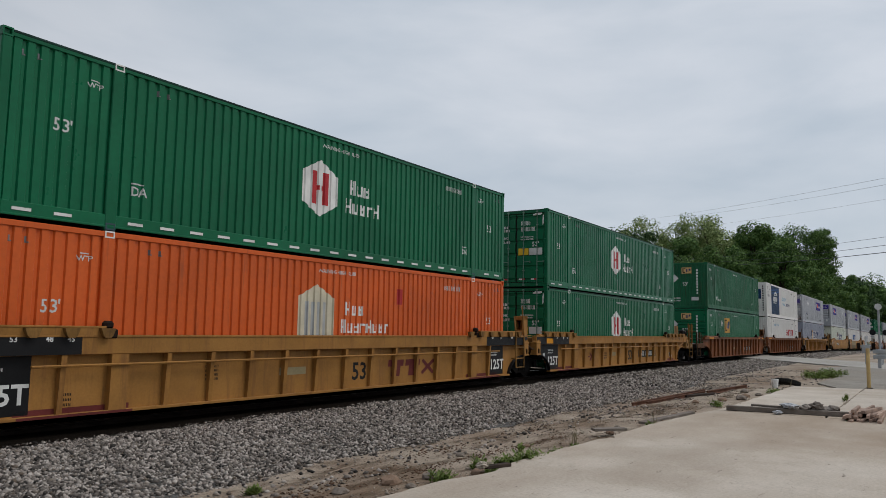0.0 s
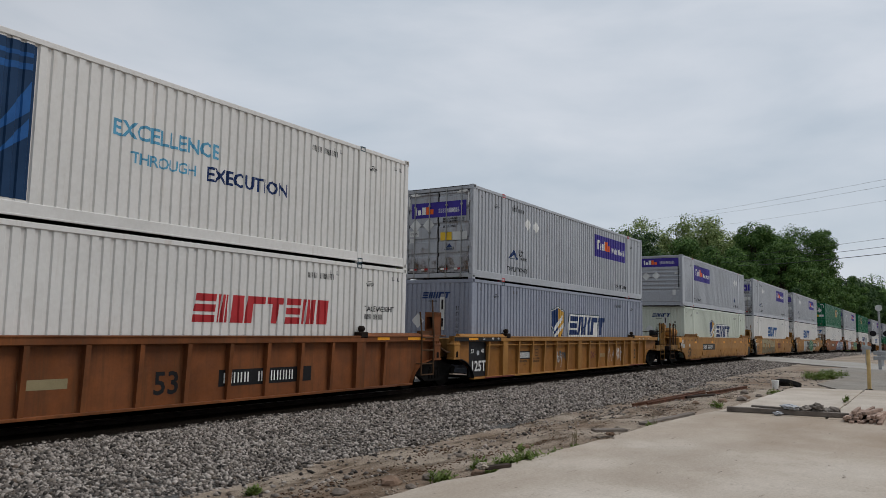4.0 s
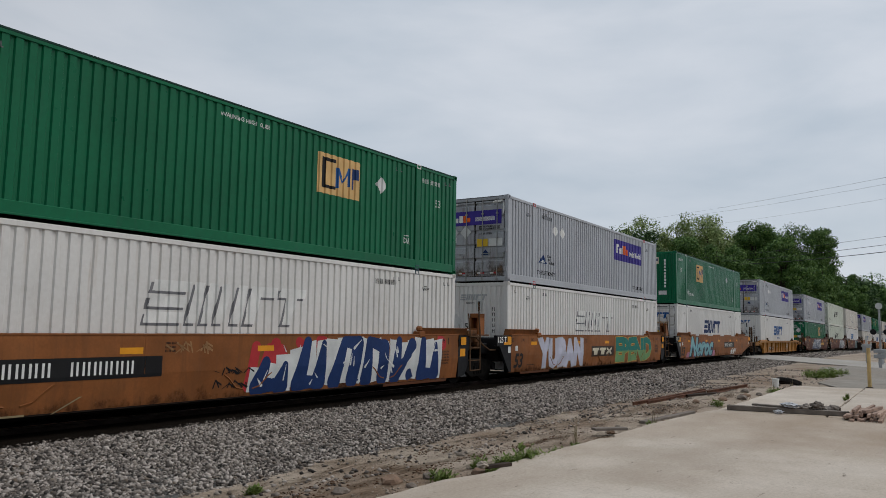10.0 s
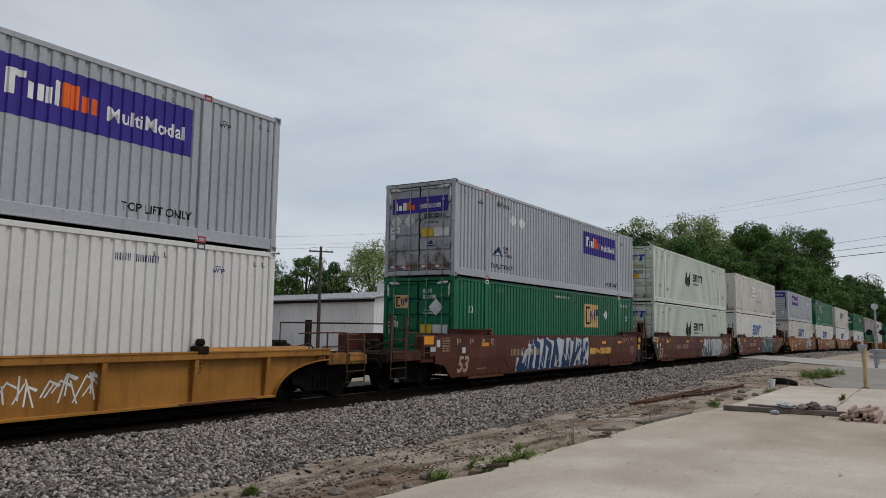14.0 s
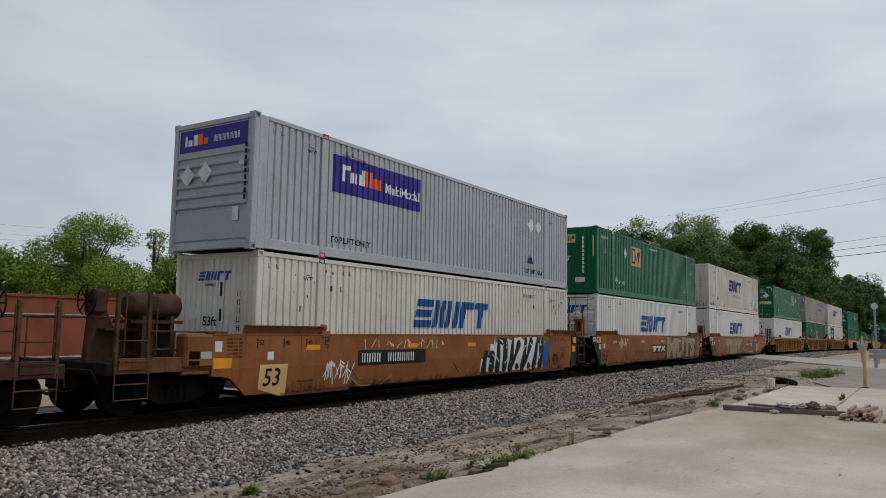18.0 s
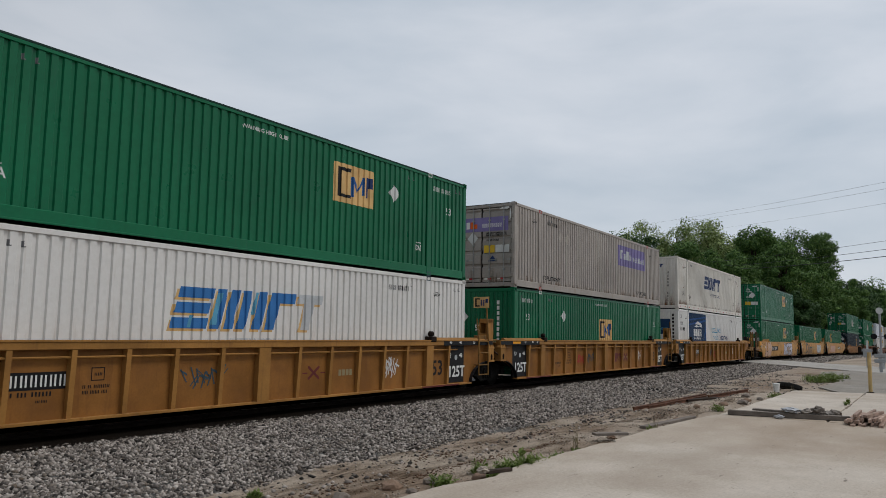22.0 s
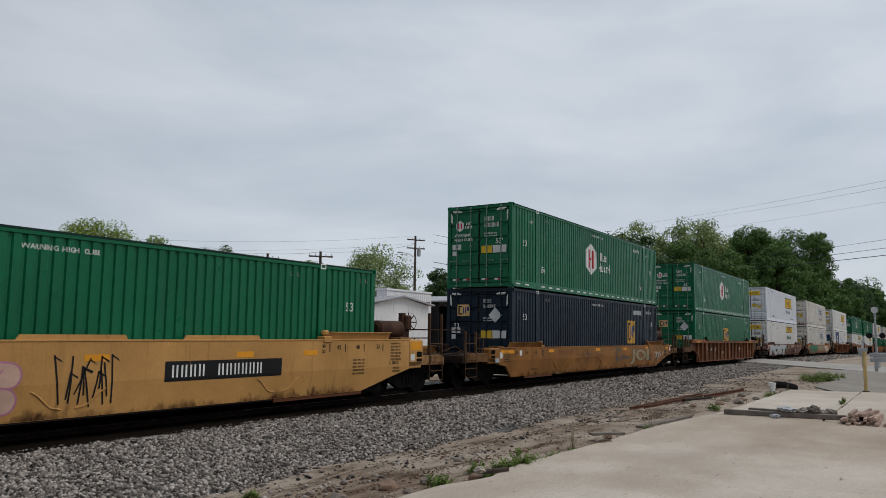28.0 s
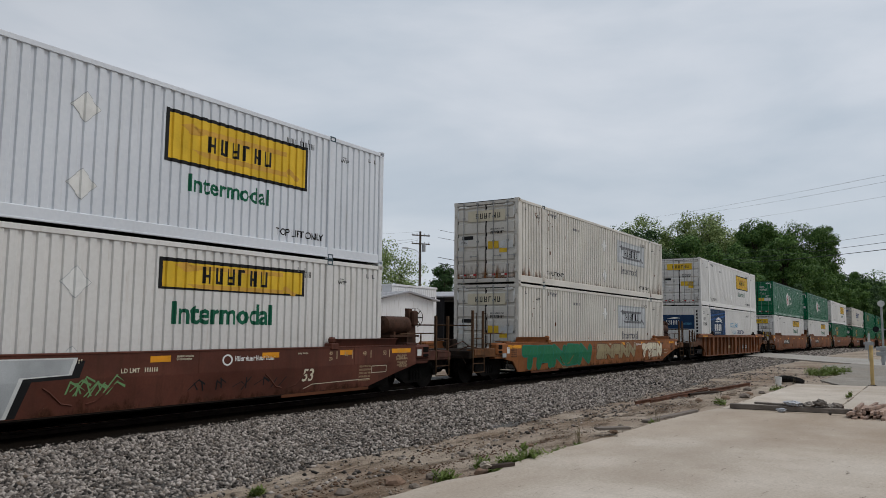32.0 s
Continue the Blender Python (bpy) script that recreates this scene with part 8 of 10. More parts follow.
            end_marks(c, bars(0.02, 2.08, 0.14, (10,), 0.3, 0.56), "ink_white", lift=0.003, name="logo_line")
            end_marks(c, diamond(-0.86, 1.72, 0.22) + diamond(-0.36, 1.72, 0.22), "ink_pale", name="placard")
            end_marks(c, bars(0.18, 1.78, 0.12, (4, 6), 0.6, 0.62) + bars(0.2, 1.6, 0.07, (5, 6)), "ink_black", name="door_lettering")
            end_marks(c, [[(0.25, 0.9), (0.6, 0.9), (0.44, 1.1)]], "ink_navy", name="mountain_mark")
        else:
            end_marks(c, [quad(-1.1, 1.08, 2.24, 2.74)], "ink_purple", False, -0.012, name="logo_panel")
            end_marks(c, [quad(-0.92, -0.85, 2.38, 2.62), quad(-0.81, -0.68, 2.38, 2.52), quad(-0.64, -0.5, 2.38, 2.62)], "ink_white", False, -0.008, name="logo_shape")
            end_marks(c, [quad(-0.48, -0.34, 2.38, 2.62), quad(-0.3, -0.16, 2.38, 2.52)], "ink_orange", False, -0.008, name="logo_shape")
            end_marks(c, bars(0.02, 2.4, 0.15, (10,), 0.3, 0.56), "ink_white", False, -0.008, name="logo_line")
            end_marks(c, diamond(-0.78, 1.7, 0.24) + diamond(-0.2, 1.74, 0.24) + [quad(0.85, 1.02, 1.8, 1.9), quad(0.72, 0.9, 0.62, 0.92)], "ink_pale", False, 0.004, name="placard")
            end_marks(c, [quad(1.03, 1.1, z, z + 0.1) for z in np.arange(1.05, 2.2, 0.14)], "ink_black", False, 0.004, name="end_lettering")
    elif kind.startswith("slant") or kind == "shield":
        ink = {"slant": "ink_blue", "slant_dark": "ink_navy", "slant_faded": "ink_white", "slant_worn": "ink_faded", "slant_ghost": "ink_white", "slant_inter": "ink_navy", "slant_mark": "ink_black", "shield": "ink_navy"}[kind]
        if kind == "shield":
            shade_shield(c)
        elif kind == "slant_mark":
            press("emblem", [[(-2.1, 1.3), (-1.6, 1.1), (-1.5, 1.6), (-1.9, 2.1)], [(-1.5, 1.1), (-1.1, 1.25), (-0.9, 2.1), (-1.4, 1.7)]], M["ink_black"], c)
            press("word_mark", blocks(-0.45, 1.5, 0.45, SW, 0.1), M["ink_black"], c)
            press("word_mark", bars(-0.3, 1.3, 0.10, (11,), 0.3, 1.1), M["ink_black"], c)
        else:
            z = 1.44 if kind in ("slant_inter", "slant_ghost") else 1.36
            if kind in ("slant_faded", "slant_ghost", "slant_worn"):
                press("word_mark", [[(x - 0.07, zz - 0.05) for x, zz in q] for q in blocks(-2.32, z, 0.78, SW, 0.25)], M["ink_grey" if kind == "slant_faded" else "ink_amber" if kind == "slant_worn" else "ink_khaki"], c, 0.003)
            elif kind != "slant_dark":
                press("word_mark", [[(x - 0.05, zz - 0.04) for x, zz in q] for q in blocks(-2.32, z, 0.78, SW, 0.25)], M["ink_silver"], c, 0.003)
            word = blocks(-2.32, z, 0.78, SW, 0.25)
            if kind == "slant_worn":
                press("word_mark", word[:7], M["ink_worn_blue"], c, 0.006)
                press("word_mark", word[7:9], M["ink_worn_blue"], c, 0.006)
                press("word_mark", word[9:], M["ink_faded"], c, 0.006)
                press("worn_patch", [[(x + 0.9, zz) for x, zz in quad(-2.3, -2.16, z + 0.08, z + 0.7, 0.15)], quad(-1.95, -1.85, z + 0.02, z + 0.25, 0.05), quad(-0.35, -0.28, z + 0.3, z + 0.76, 0.1)], M["ink_sky"], c, 0.009)
            else:
                press("word_mark", word, M[ink], c, 0.006)
            if kind in ("slant_inter", "slant_ghost"):
                press("word_line", set_at(letters("INTERMODAL"), -0.95, 1.02, 0.27, 1.5), M["ink_navy"], c)
            else:
                press("word_line", row("INTERMODAL", -0.9, 1.02, 0.16), M[ink if kind != "slant_faded" else "ink_faded"], c)
        small_marks(c, "ink_navy" if kind == "slant" else "ink_black", (4.3, 5.6), True, True, "53ft" if kind in ("slant_inter", "slant_mark") else None, kind in ("slant_inter", "slant_mark"), z53=0.78)
        if kind in ("slant_inter", "slant_ghost", "slant_mark"):
            xs_ = [x for x in np.arange(-7.7, 7.6, 0.92) if abs(abs(x + 0.2) - POST) > 0.35]
            flat_marks("reflective_dash", [quad(x, x + 0.2, 0.125, 0.17) for x in xs_], M["ink_red"], c, y=-WIDE, lift=0.004)
            flat_marks("reflective_dash", [quad(x + 0.2, x + 0.4, 0.125, 0.17) for x in xs_], M["ink_white"], c, y=-WIDE, lift=0.004)
        if door:
            end_marks(c, blocks(-0.95, 2.1, 0.34, SW, 0.25), "ink_blue" if kind != "slant_faded" else "ink_blue", name="word_mark")
            end_marks(c, row("INTERMODAL", -0.2, 1.84, 0.12), "ink_amber", name="word_line")
            end_marks(c, bars(-0.4, 1.45, 0.17, (4, 6), 0.6, 0.62), "ink_black", name="door_lettering")
            end_marks(c, [quad(-1.0, -0.5, 1.3, 1.33), quad(-1.0, -0.5, 1.62, 1.65)], "ink_black", name="data_line")
        else:
            end_marks(c, blocks(-0.55, 2.3, 0.2, SW, 0.25), "ink_black" if kind in ("slant_dark", "slant_ghost") else ink if ink not in ("ink_faded", "ink_white") else "ink_silver", False, name="word_mark")
            end_marks(c, bars(-0.3, 2.18, 0.06, (9,)), "ink_black", False, name="word_line")
            end_marks(c, [quad(a, a + 0.02, zz, zz + 0.12) for a in (0.72, 0.79) for zz in (0.45, 0.62, 0.79, 1.22, 1.40, 1.58, 1.76, 1.94)] + [quad(0.73, 0.80, zz, zz + 0.02) for zz in (0.45, 0.79, 1.28, 1.40, 1.86)], "ink_black", False, name="end_lettering")
            end_marks(c, [quad(0.12, 0.30, 1.32, 2.34)], "ink_pale", False, name="vent_plate")
            end_marks(c, [quad(0.18, 0.25, 1.95, 2.26), quad(0.18, 0.25, 1.42, 1.68)], "ink_black", False, 0.003, name="vent_slot")
            end_marks(c, row("53ft", -0.35, 1.32, 0.2), "ink_black", False, name="length_mark")
            end_marks(c, diamond(-0.7, 1.6, 0.24) + [quad(-0.35, 0.15, 0.55, 0.72)], "ink_pale", False, name="placard")
    elif kind == "deepblue":
        press("logo_panel", [quad(-5.98, -2.05, 0.3, 2.76)], M["ink_deepblue"], c)
        press("logo_panel", [[(-5.9, 2.3), (-2.1, 2.55), (-2.1, 2.62), (-5.9, 2.4)], [(-5.9, 2.05), (-3.4, 2.2), (-2.1, 2.35), (-2.1, 2.45), (-5.9, 2.12)], [(-2.9, 1.0), (-2.1, 1.7), (-2.1, 2.2), (-2.5, 1.5)], [(-2.6, 0.9), (-2.1, 1.3), (-2.1, 1.6)]], M["ink_blue"], c, 0.006)
        press("emblem", [[(-4.6, 2.12), (-4.0, 2.3), (-3.3, 2.2), (-3.0, 2.06), (-3.5, 2.08), (-4.0, 2.12)], [(-4.75, 1.98), (-4.3, 2.08), (-3.6, 2.0), (-4.2, 1.95)], [(-3.6, 2.0), (-3.0, 1.95), (-3.0, 2.0), (-3.5, 2.1)]], M["ink_white"], c, 0.010)
        press("word_mark", bars(-4.85, 1.42, 0.42, (4,), 0.3, 1.05), M["ink_white"], c, 0.010)
        press("word_line", row("TRANSPORT SERVICES", -4.95, 1.24, 0.11), M["ink_white"], c, 0.010)
        press("slogan", row("EXCELLENCE", -0.7, 1.68, 0.28, bold=0.02), M["ink_sky"], c)
        press("slogan", row("THROUGH", -0.3, 1.25, 0.2), M["ink_sky"], c)
        press("slogan", row("EXECUTION", 1.35, 1.22, 0.28, bold=0.02), M["ink_navy"], c)
        small_marks(c, "ink_black", (4.3, 5.6), True, True)
        press("length_mark", row("53", -7.6, 2.42, 0.17) + bars(-7.6, 2.02, 0.2, (4,), 0.3, 0.75) + bars(-7.65, 1.72, 0.2, (6,), 0.3, 0.75), M["ink_black"], c)
        end_marks(c, [quad(-1.05, 0.85, 1.5, 2.35)], "ink_deepblue", False, name="logo_panel")
        end_marks(c, bars(-0.85, 1.75, 0.26, (4,), 0.3, 0.8) + [[(-0.8, 2.12), (-0.3, 2.22), (0.0, 2.14), (-0.4, 2.1)]], "ink_white", False, 0.003, name="word_mark")
        end_marks(c, bars(0.1, 1.75, 0.12, (8,)), "ink_sky", False, 0.003, name="word_line")
        end_marks(c, [quad(0.95, 1.05, zz, zz + 0.13) for zz in np.arange(0.5, 2.6, 0.2)], "ink_black", False, name="end_lettering")
    elif kind == "frame":
        old = paint == "cream"
        up = 0.0 if high else 0.14
        press("logo_panel", [quad(1.5, 5.28, 1.46 + up * 4, 2.46 + up)], M["ink_silver" if old else "ink_black"], c)
        press("logo_panel", [quad(1.58, 5.2, 1.53 + up * 3.8, 2.39 + up)], M["ink_faded" if old else "ink_yellow"], c, 0.006)
        press("logo_shape", [[(x, z + up * (2.9 - 1.3 * (z - 1.5))) for x, z in q] for q in ([(1.85, 2.2), (2.1, 2.28), (2.4, 2.1), (2.1, 2.05)], [(2.1, 2.22), (4.6, 2.22), (4.6, 2.12), (2.3, 2.12)], [(2.1, 1.78), (4.6, 1.78), (4.7, 1.68), (2.4, 1.68)], [(4.6, 1.8), (4.95, 1.62), (5.02, 1.7), (4.7, 1.88)])], M["ink_grey" if old else "ink_gold"], c, 0.008)
        press("word_mark", chunks(2.5, 1.80 + up * 2.6, 0.32, 6, 0.36, (0, 1, 2, 3, 4, 5)), M["ink_black"], c, 0.010)
        press("word_line", row("Intermodal", 2.05, 0.98, 0.33, bold=0.02) if high else row("Intermodal", 1.81, 1.40, 0.40, bold=0.025), M["ink_grey" if old else "ink_green"], c)
        for zc in (2.05, 0.75):
            press("placard", diamond(-0.05, zc, 0.27), M["ink_silver"], c)
            press("placard", diamond(-0.05, zc, 0.255), M["ink_white"], c, 0.007)
        small_marks(c, "ink_black", (4.6, 5.6), True, True, None, False, False, True)
        press("stack_line", bars(-5.6, 2.62, 0.08, (5, 5, 4)) + bars(-3.4, 2.3, 0.1, (4, 6)), M["ink_grey"], c)
        end_marks(c, [quad(-0.72, 0.78, 2.18, 2.56)], "ink_cream" if old else "ink_yellow", name="logo_panel")
        end_marks(c, chunks(-0.4, 2.27, 0.19, 6, 0.36, (0, 1, 2, 3, 4, 5)), "ink_black", lift=0.003, name="word_mark")
        end_marks(c, [quad(0.55, 0.85, 1.05, 1.45)], "ink_yellow", name="sticker")
        end_marks(c, [quad(-0.95, -0.5, 1.55, 1.68)] + bars(0.2, 1.72, 0.09, (4, 4)), "ink_black", name="door_lettering")
    elif kind == "reefer":
        press("word_mark", blocks(1.2, 1.4, 0.55, (0.9, 0.5, 0.6, 0.9, 0.9, 0.8, 0.8, 0.6), 0.1), M["ink_red"], c)
        press("word_line", bars(-5.0, 2.2, 0.2, (6, 7), 0.5, 0.9), M["ink_sky"], c)
        press("tare_line", row("TARE WEIGHT", 6.35, 1.75, 0.13) + bars(6.35, 1.55, 0.13, (4, 5)), M["ink_black"], c)
        press("emblem", [quad(6.5, 7.2, 0.9, 1.2)], M["ink_red"], c)
        small_marks(c, "ink_black", (4.3, 5.6), True, True)
    if paint in ("cream", "rusty", "taupe"):
        kind_ = "rust_stain" if paint != "taupe" else "faint_rust"
        press("rust", [quad(-HALF + 0.14, -POST - 0.12, 0.27, 0.9)], M[kind_], c, 0.003)
        press("rust", [quad(-POST + 0.12, POST - 0.12, 0.27, 0.75)], M["faint_rust"], c, 0.003)
        press("rust", [quad(POST + 0.12, HALF - 0.14, 0.27, 1.5)], M[kind_], c, 0.003)
        if paint != "taupe":
            r = random.Random(len(ROLLING))
            spots = []
            for _ in range(70):
                x, z = r.choice((r.uniform(-7.8, 7.8), r.gauss(-POST, 0.5), r.gauss(POST + 0.9, 0.5))), r.choice((r.uniform(0.4, 2.6), r.gauss(2.3, 0.25)))
                if -7.85 < x < 7.8 and abs(abs(x) - POST) > 0.13 and 0.3 < z < 2.6:
                    spots.append(quad(x, x + r.uniform(0.012, 0.045), z, z + r.choice((0.02, 0.03, 0.06, 0.13))))
            press("rust_spot", spots, M["ink_brown"], c, 0.005)
        for x in (-POST, POST):
            flat_marks("rust", [quad(x - 0.1, x + 0.1, 0.12, 1.0)], M[kind_], c, y=-WIDE - 0.001, lift=0.002)
        end_marks(c, [quad(-WIDE + 0.15, WIDE - 0.15, 0.18, 2.0 if paint == "rusty" else 1.5)], kind_, door, -0.003 if door else 0.0, name="rust")
    elif door and paint in ("grey", "white", "mint"):
        for a in (-1.12, 0.05):
            end_marks(c, [quad(a, a + 1.07, 0.21, 1.75 if paint == "grey" else 0.8)], "door_grime", True, -0.001, name="grime")
    if kind not in ("deepblue", "reefer"):
        door_stickers(c, door, "ink_white" if green else "ink_black")


# ---- what is painted on the cars ----
def car_paint(name, polys, ink, car, kind, lift=0.004, tiers=None):
    """Marks on a car's side, following the fold of a smooth side or lying on the recessed plate of a ribbed one."""
    key = ("car_paint", name, kind, len(polys), round(sum(p[0] * 1.3 + p[1] for q in polys for p in q), 3), lift)
    if key not in MESHES:
        faces = []
        for i, whole in enumerate(polys):
            for q in cut_strips([[(z, x) for x, z in whole]], [FOLD]):
                faces.append([])
                for z, x in q:
                    y = -OUT + max(0.0, FOLD - z) * 0.1 if kind == "smooth" else -OUT + 0.13 if kind == "rib" else -OUT - 0.01
                    faces[-1].append((x, y - lift - (tiers[i] if tiers else 0.0), z))
        MESHES[key] = welded(name, faces)
    ob = part(name, MESHES[key], M[ink], car)
    return tagged(ob, kind="stuff") if name in TINY else ob


def stroke(a, b, w, w2=None):
    """A thick stroke with round ends, as one outline."""
    w2 = w if w2 is None else w2
    t = math.atan2(b[1] - a[1], b[0] - a[0])
    out = [(a[0] + w * math.cos(t + math.pi * (0.5 + k / 8)), a[1] + w * math.sin(t + math.pi * (0.5 + k / 8))) for k in range(9)]
    out += [(b[0] + w2 * math.cos(t - math.pi * (0.5 - k / 8)), b[1] + w2 * math.sin(t - math.pi * (0.5 - k / 8))) for k in range(9)]
    return out




def bubbles(car, kind, x0, x1, z0, z1, n, seed, fill, line, shine=None, cloud=None, wedges=0):
    """Fat rounded spray-can shapes that overlap, each with a dark outline, small eyes and inner lines."""
    r = random.Random(seed)
    w, h = (x1 - x0) / n, z1 - z0
    line_p, line_t, fill_p, fill_t, ink_p, ink_t, hi = [], [], [], [], [], [], []
    for i in range(n):
        cx = x0 + (i + 0.5) * w
        zc = (z0 + z1) / 2 + r.uniform(-0.03, 0.03) * h
        t = min(w * 0.27, h * 0.22)
        hh = h / 2 - t - 0.01
        hw = w / 2 - t * 0.72
        lean = r.uniform(-0.05, 0.12) * h
        tl, tr, bl, br = (cx - hw + lean, zc + hh), (cx + hw + lean, zc + hh * r.uniform(0.75, 1)), (cx - hw, zc - hh), (cx + hw, zc - hh * r.uniform(0.8, 1))
        ml, mr = (cx - hw + lean / 2, zc), (cx + hw + lean / 2, zc)
        kindof = r.choice((0, 1, 2, 3, 4, 5))
        legs = [[(tr, tl), (tl, bl), (bl, br)], [(bl, tl), (tl, tr), (tr, br), (ml, mr)], [(tr, tl), (tl, ml), (ml, mr), (mr, br), (br, bl)], [(bl, tl), (tl, br), (br, tr)], [(tl, tr), ((cx + lean, zc + hh), (cx, zc - hh))], [(tl, tr), (tr, br), (br, bl), (bl, tl)]][kindof]
        up = 0.0016 * (i % 2)
        for k, (a, b) in enumerate(legs):
            line_p.append(stroke(a, b, t + 0.034))
            line_t.append(up + 0.0001 * k)
            fill_p.append(stroke(a, b, t))
            fill_t.append(up + 0.0001 * k)
        for _ in range(3):
            a, b = r.choice(legs)
            q = r.uniform(0.1, 0.9)
            p = (a[0] + (b[0] - a[0]) * q, a[1] + (b[1] - a[1]) * q)
            ink_p.append(stroke((p[0] - r.uniform(0, t * 0.6), p[1] - t * r.uniform(0.1, 0.9)), (p[0] + r.uniform(0, t * 0.5), p[1] + t * r.uniform(0.1, 0.9)), 0.012))
            ink_t.append(0.0001 * _)
        a, b = legs[0]
        hi.append(stroke((a[0] * 0.7 + b[0] * 0.3, a[1] * 0.7 + b[1] * 0.3 + t * 0.55), (a[0] * 0.35 + b[0] * 0.65, a[1] * 0.35 + b[1] * 0.65 + t * 0.55), 0.022))
    if cloud:
        pieces = [stroke((x0 + (x1 - x0) * k / 6, z0 + h * r.uniform(0.35, 0.65)), (x0 + (x1 - x0) * (k + 1) / 6, z0 + h * r.uniform(0.35, 0.65)), h * 0.5) for k in range(6)]
        car_paint("spray_cloud", clamp(pieces), cloud, car, kind, 0.0025, [0.0001 * k for k in range(6)])
    car_paint("spray_outline", clamp(line_p), line, car, kind, 0.005, line_t)
    car_paint("spray_fill", clamp(fill_p), fill, car, kind, 0.0062, fill_t)
    if wedges:
        tip = []
        for _ in range(wedges):
            a = (r.uniform(x0 + 0.1, x1 - 0.1), r.uniform(z0 + 0.12 * h, z1 - 0.12 * h))
            g = r.uniform(0, 6.283)
            d = r.uniform(0.12, 0.34)
            tip.append(stroke(a, (a[0] + d * math.cos(g), a[1] + d * math.sin(g)), r.uniform(0.03, 0.075), 0.012))
        car_paint("spray_wedges", clamp(tip), line, car, kind, 0.0112, [0.00005 * k for k in range(wedges)])
    car_paint("spray_lines", clamp(ink_p), line, car, kind, 0.0095, ink_t)
    if shine:
        car_paint("spray_shine", clamp(hi), shine, car, kind, 0.0105)


def wild(car, kind, x0, x1, z0, z1, n, seed, fill, pale, edge=None):
    """An angular spray piece: a ragged pale ground, slanting barbed bodies in one colour, and shards of the pale one over them."""
    r = random.Random(seed)
    h, w = z1 - z0, (x1 - x0) / n
    cols = []
    m = n * 3
    for k in range(m):
        xa, xb = x0 + (x1 - x0) * k / m, x0 + (x1 - x0) * (k + 1) / m
        cut = 0.5 * h * max(0.0, 1 - k / (m * 0.22))
        cols.append([(xa - 0.03, z0 + r.uniform(0, 0.08) * h), (xb + 0.03, z0 + r.uniform(0, 0.08) * h), (xb + r.uniform(-0.05, 0.1), z1 - cut - r.uniform(0, 0.14) * h), (xa + r.uniform(-0.1, 0.05), z1 - cut - r.uniform(0, 0.14) * h)])
    if edge:
        rim = [stroke((x0 + (x1 - x0) * q, z0 + h * (0.15 if q < 0.1 else r.uniform(0.55, 0.9))), (x0 + (x1 - x0) * q + r.uniform(0.1, 0.4), z0 + h * r.uniform(0.3, 0.95)), r.uniform(0.10, 0.2)) for q in (0.0, 0.03, 0.07, 0.12, 0.2, 0.3, 0.42, 0.9, 0.96, 1.0)]
        car_paint("spray_cloud", clamp(rim), edge, car, kind, 0.003, [0.0001 * k for k in range(len(rim))])
    car_paint("spray_ground", clamp(cols), pale, car, kind, 0.005, [0.0001 * (k % 3) for k in range(m)])
    body = []
    for k in range(n):
        cx = x0 + (k + 0.5) * w
        top = z1 - 0.10 * h - (0.35 * h if k == 0 else 0.0)
        lean = r.uniform(0.05, 0.3) * w
        t = w * 0.17
        a, b = (cx - 0.28 * w, z0 + 0.12 * h), (cx - 0.28 * w + lean, top)
        c, d = (cx + 0.26 * w, z0 + 0.14 * h), (cx + 0.26 * w + lean * 0.6, top - r.uniform(0, 0.2) * h)
        m_ = ((a[0] + d[0]) / 2, (a[1] + d[1]) / 2 + r.uniform(-0.1, 0.1) * h)
        body += [stroke(a, b, t * 1.1, t * 0.6)] + r.choice(([stroke(b, m_, t * 0.7, t), stroke(m_, c, t, t * 0.5)], [stroke(b, d, t * 0.6, t * 0.9), stroke(d, c, t, t * 1.1)], [stroke(a, c, t, t * 0.6), stroke(c, d, t * 1.2, t * 0.4)], [stroke(m_, d, t * 0.5, t), stroke(a, m_, t, t * 0.7)]))
        body.append(stroke(c, (c[0] + r.uniform(0.1, 0.3) * w, z0 + r.uniform(0.02, 0.2) * h), t * 0.8, 0.02))
    car_paint("spray_fill", clamp(body), fill, car, kind, 0.0065, [0.0001 * (k % 6) for k in range(len(body))])
    bits = []
    for _ in range(n * 5):
        a = (r.uniform(x0 + 0.2, x1 - 0.1), r.uniform(z0 + 0.1 * h, z1 - 0.12 * h))
        g_ = r.uniform(0.6, 2.4) if r.random() < 0.7 else r.uniform(0, 3.1)
        d = r.uniform(0.10, 0.30) * h
        bits.append(stroke(a, (a[0] + d * math.cos(g_), a[1] + d * math.sin(g_)), r.uniform(0.012, 0.04), 0.006))
    car_paint("spray_wedges", clamp(bits), pale, car, kind, 0.0085, [0.00005 * k for k in range(len(bits))])


def grow(q, d):
    cx, cz = sum(p[0] for p in q) / len(q), sum(p[1] for p in q) / len(q)
    out = []
    for x, z in q:
        l = math.hypot(x - cx, z - cz) or 1
        out.append((x + (x - cx) / l * d, z + (z - cz) / l * d))
    return out


def clamp(polys, lo=FOOT + 0.015, hi=TOP - 0.015):
    return [[(x, min(hi, max(lo, z))) for x, z in q] for q in polys]


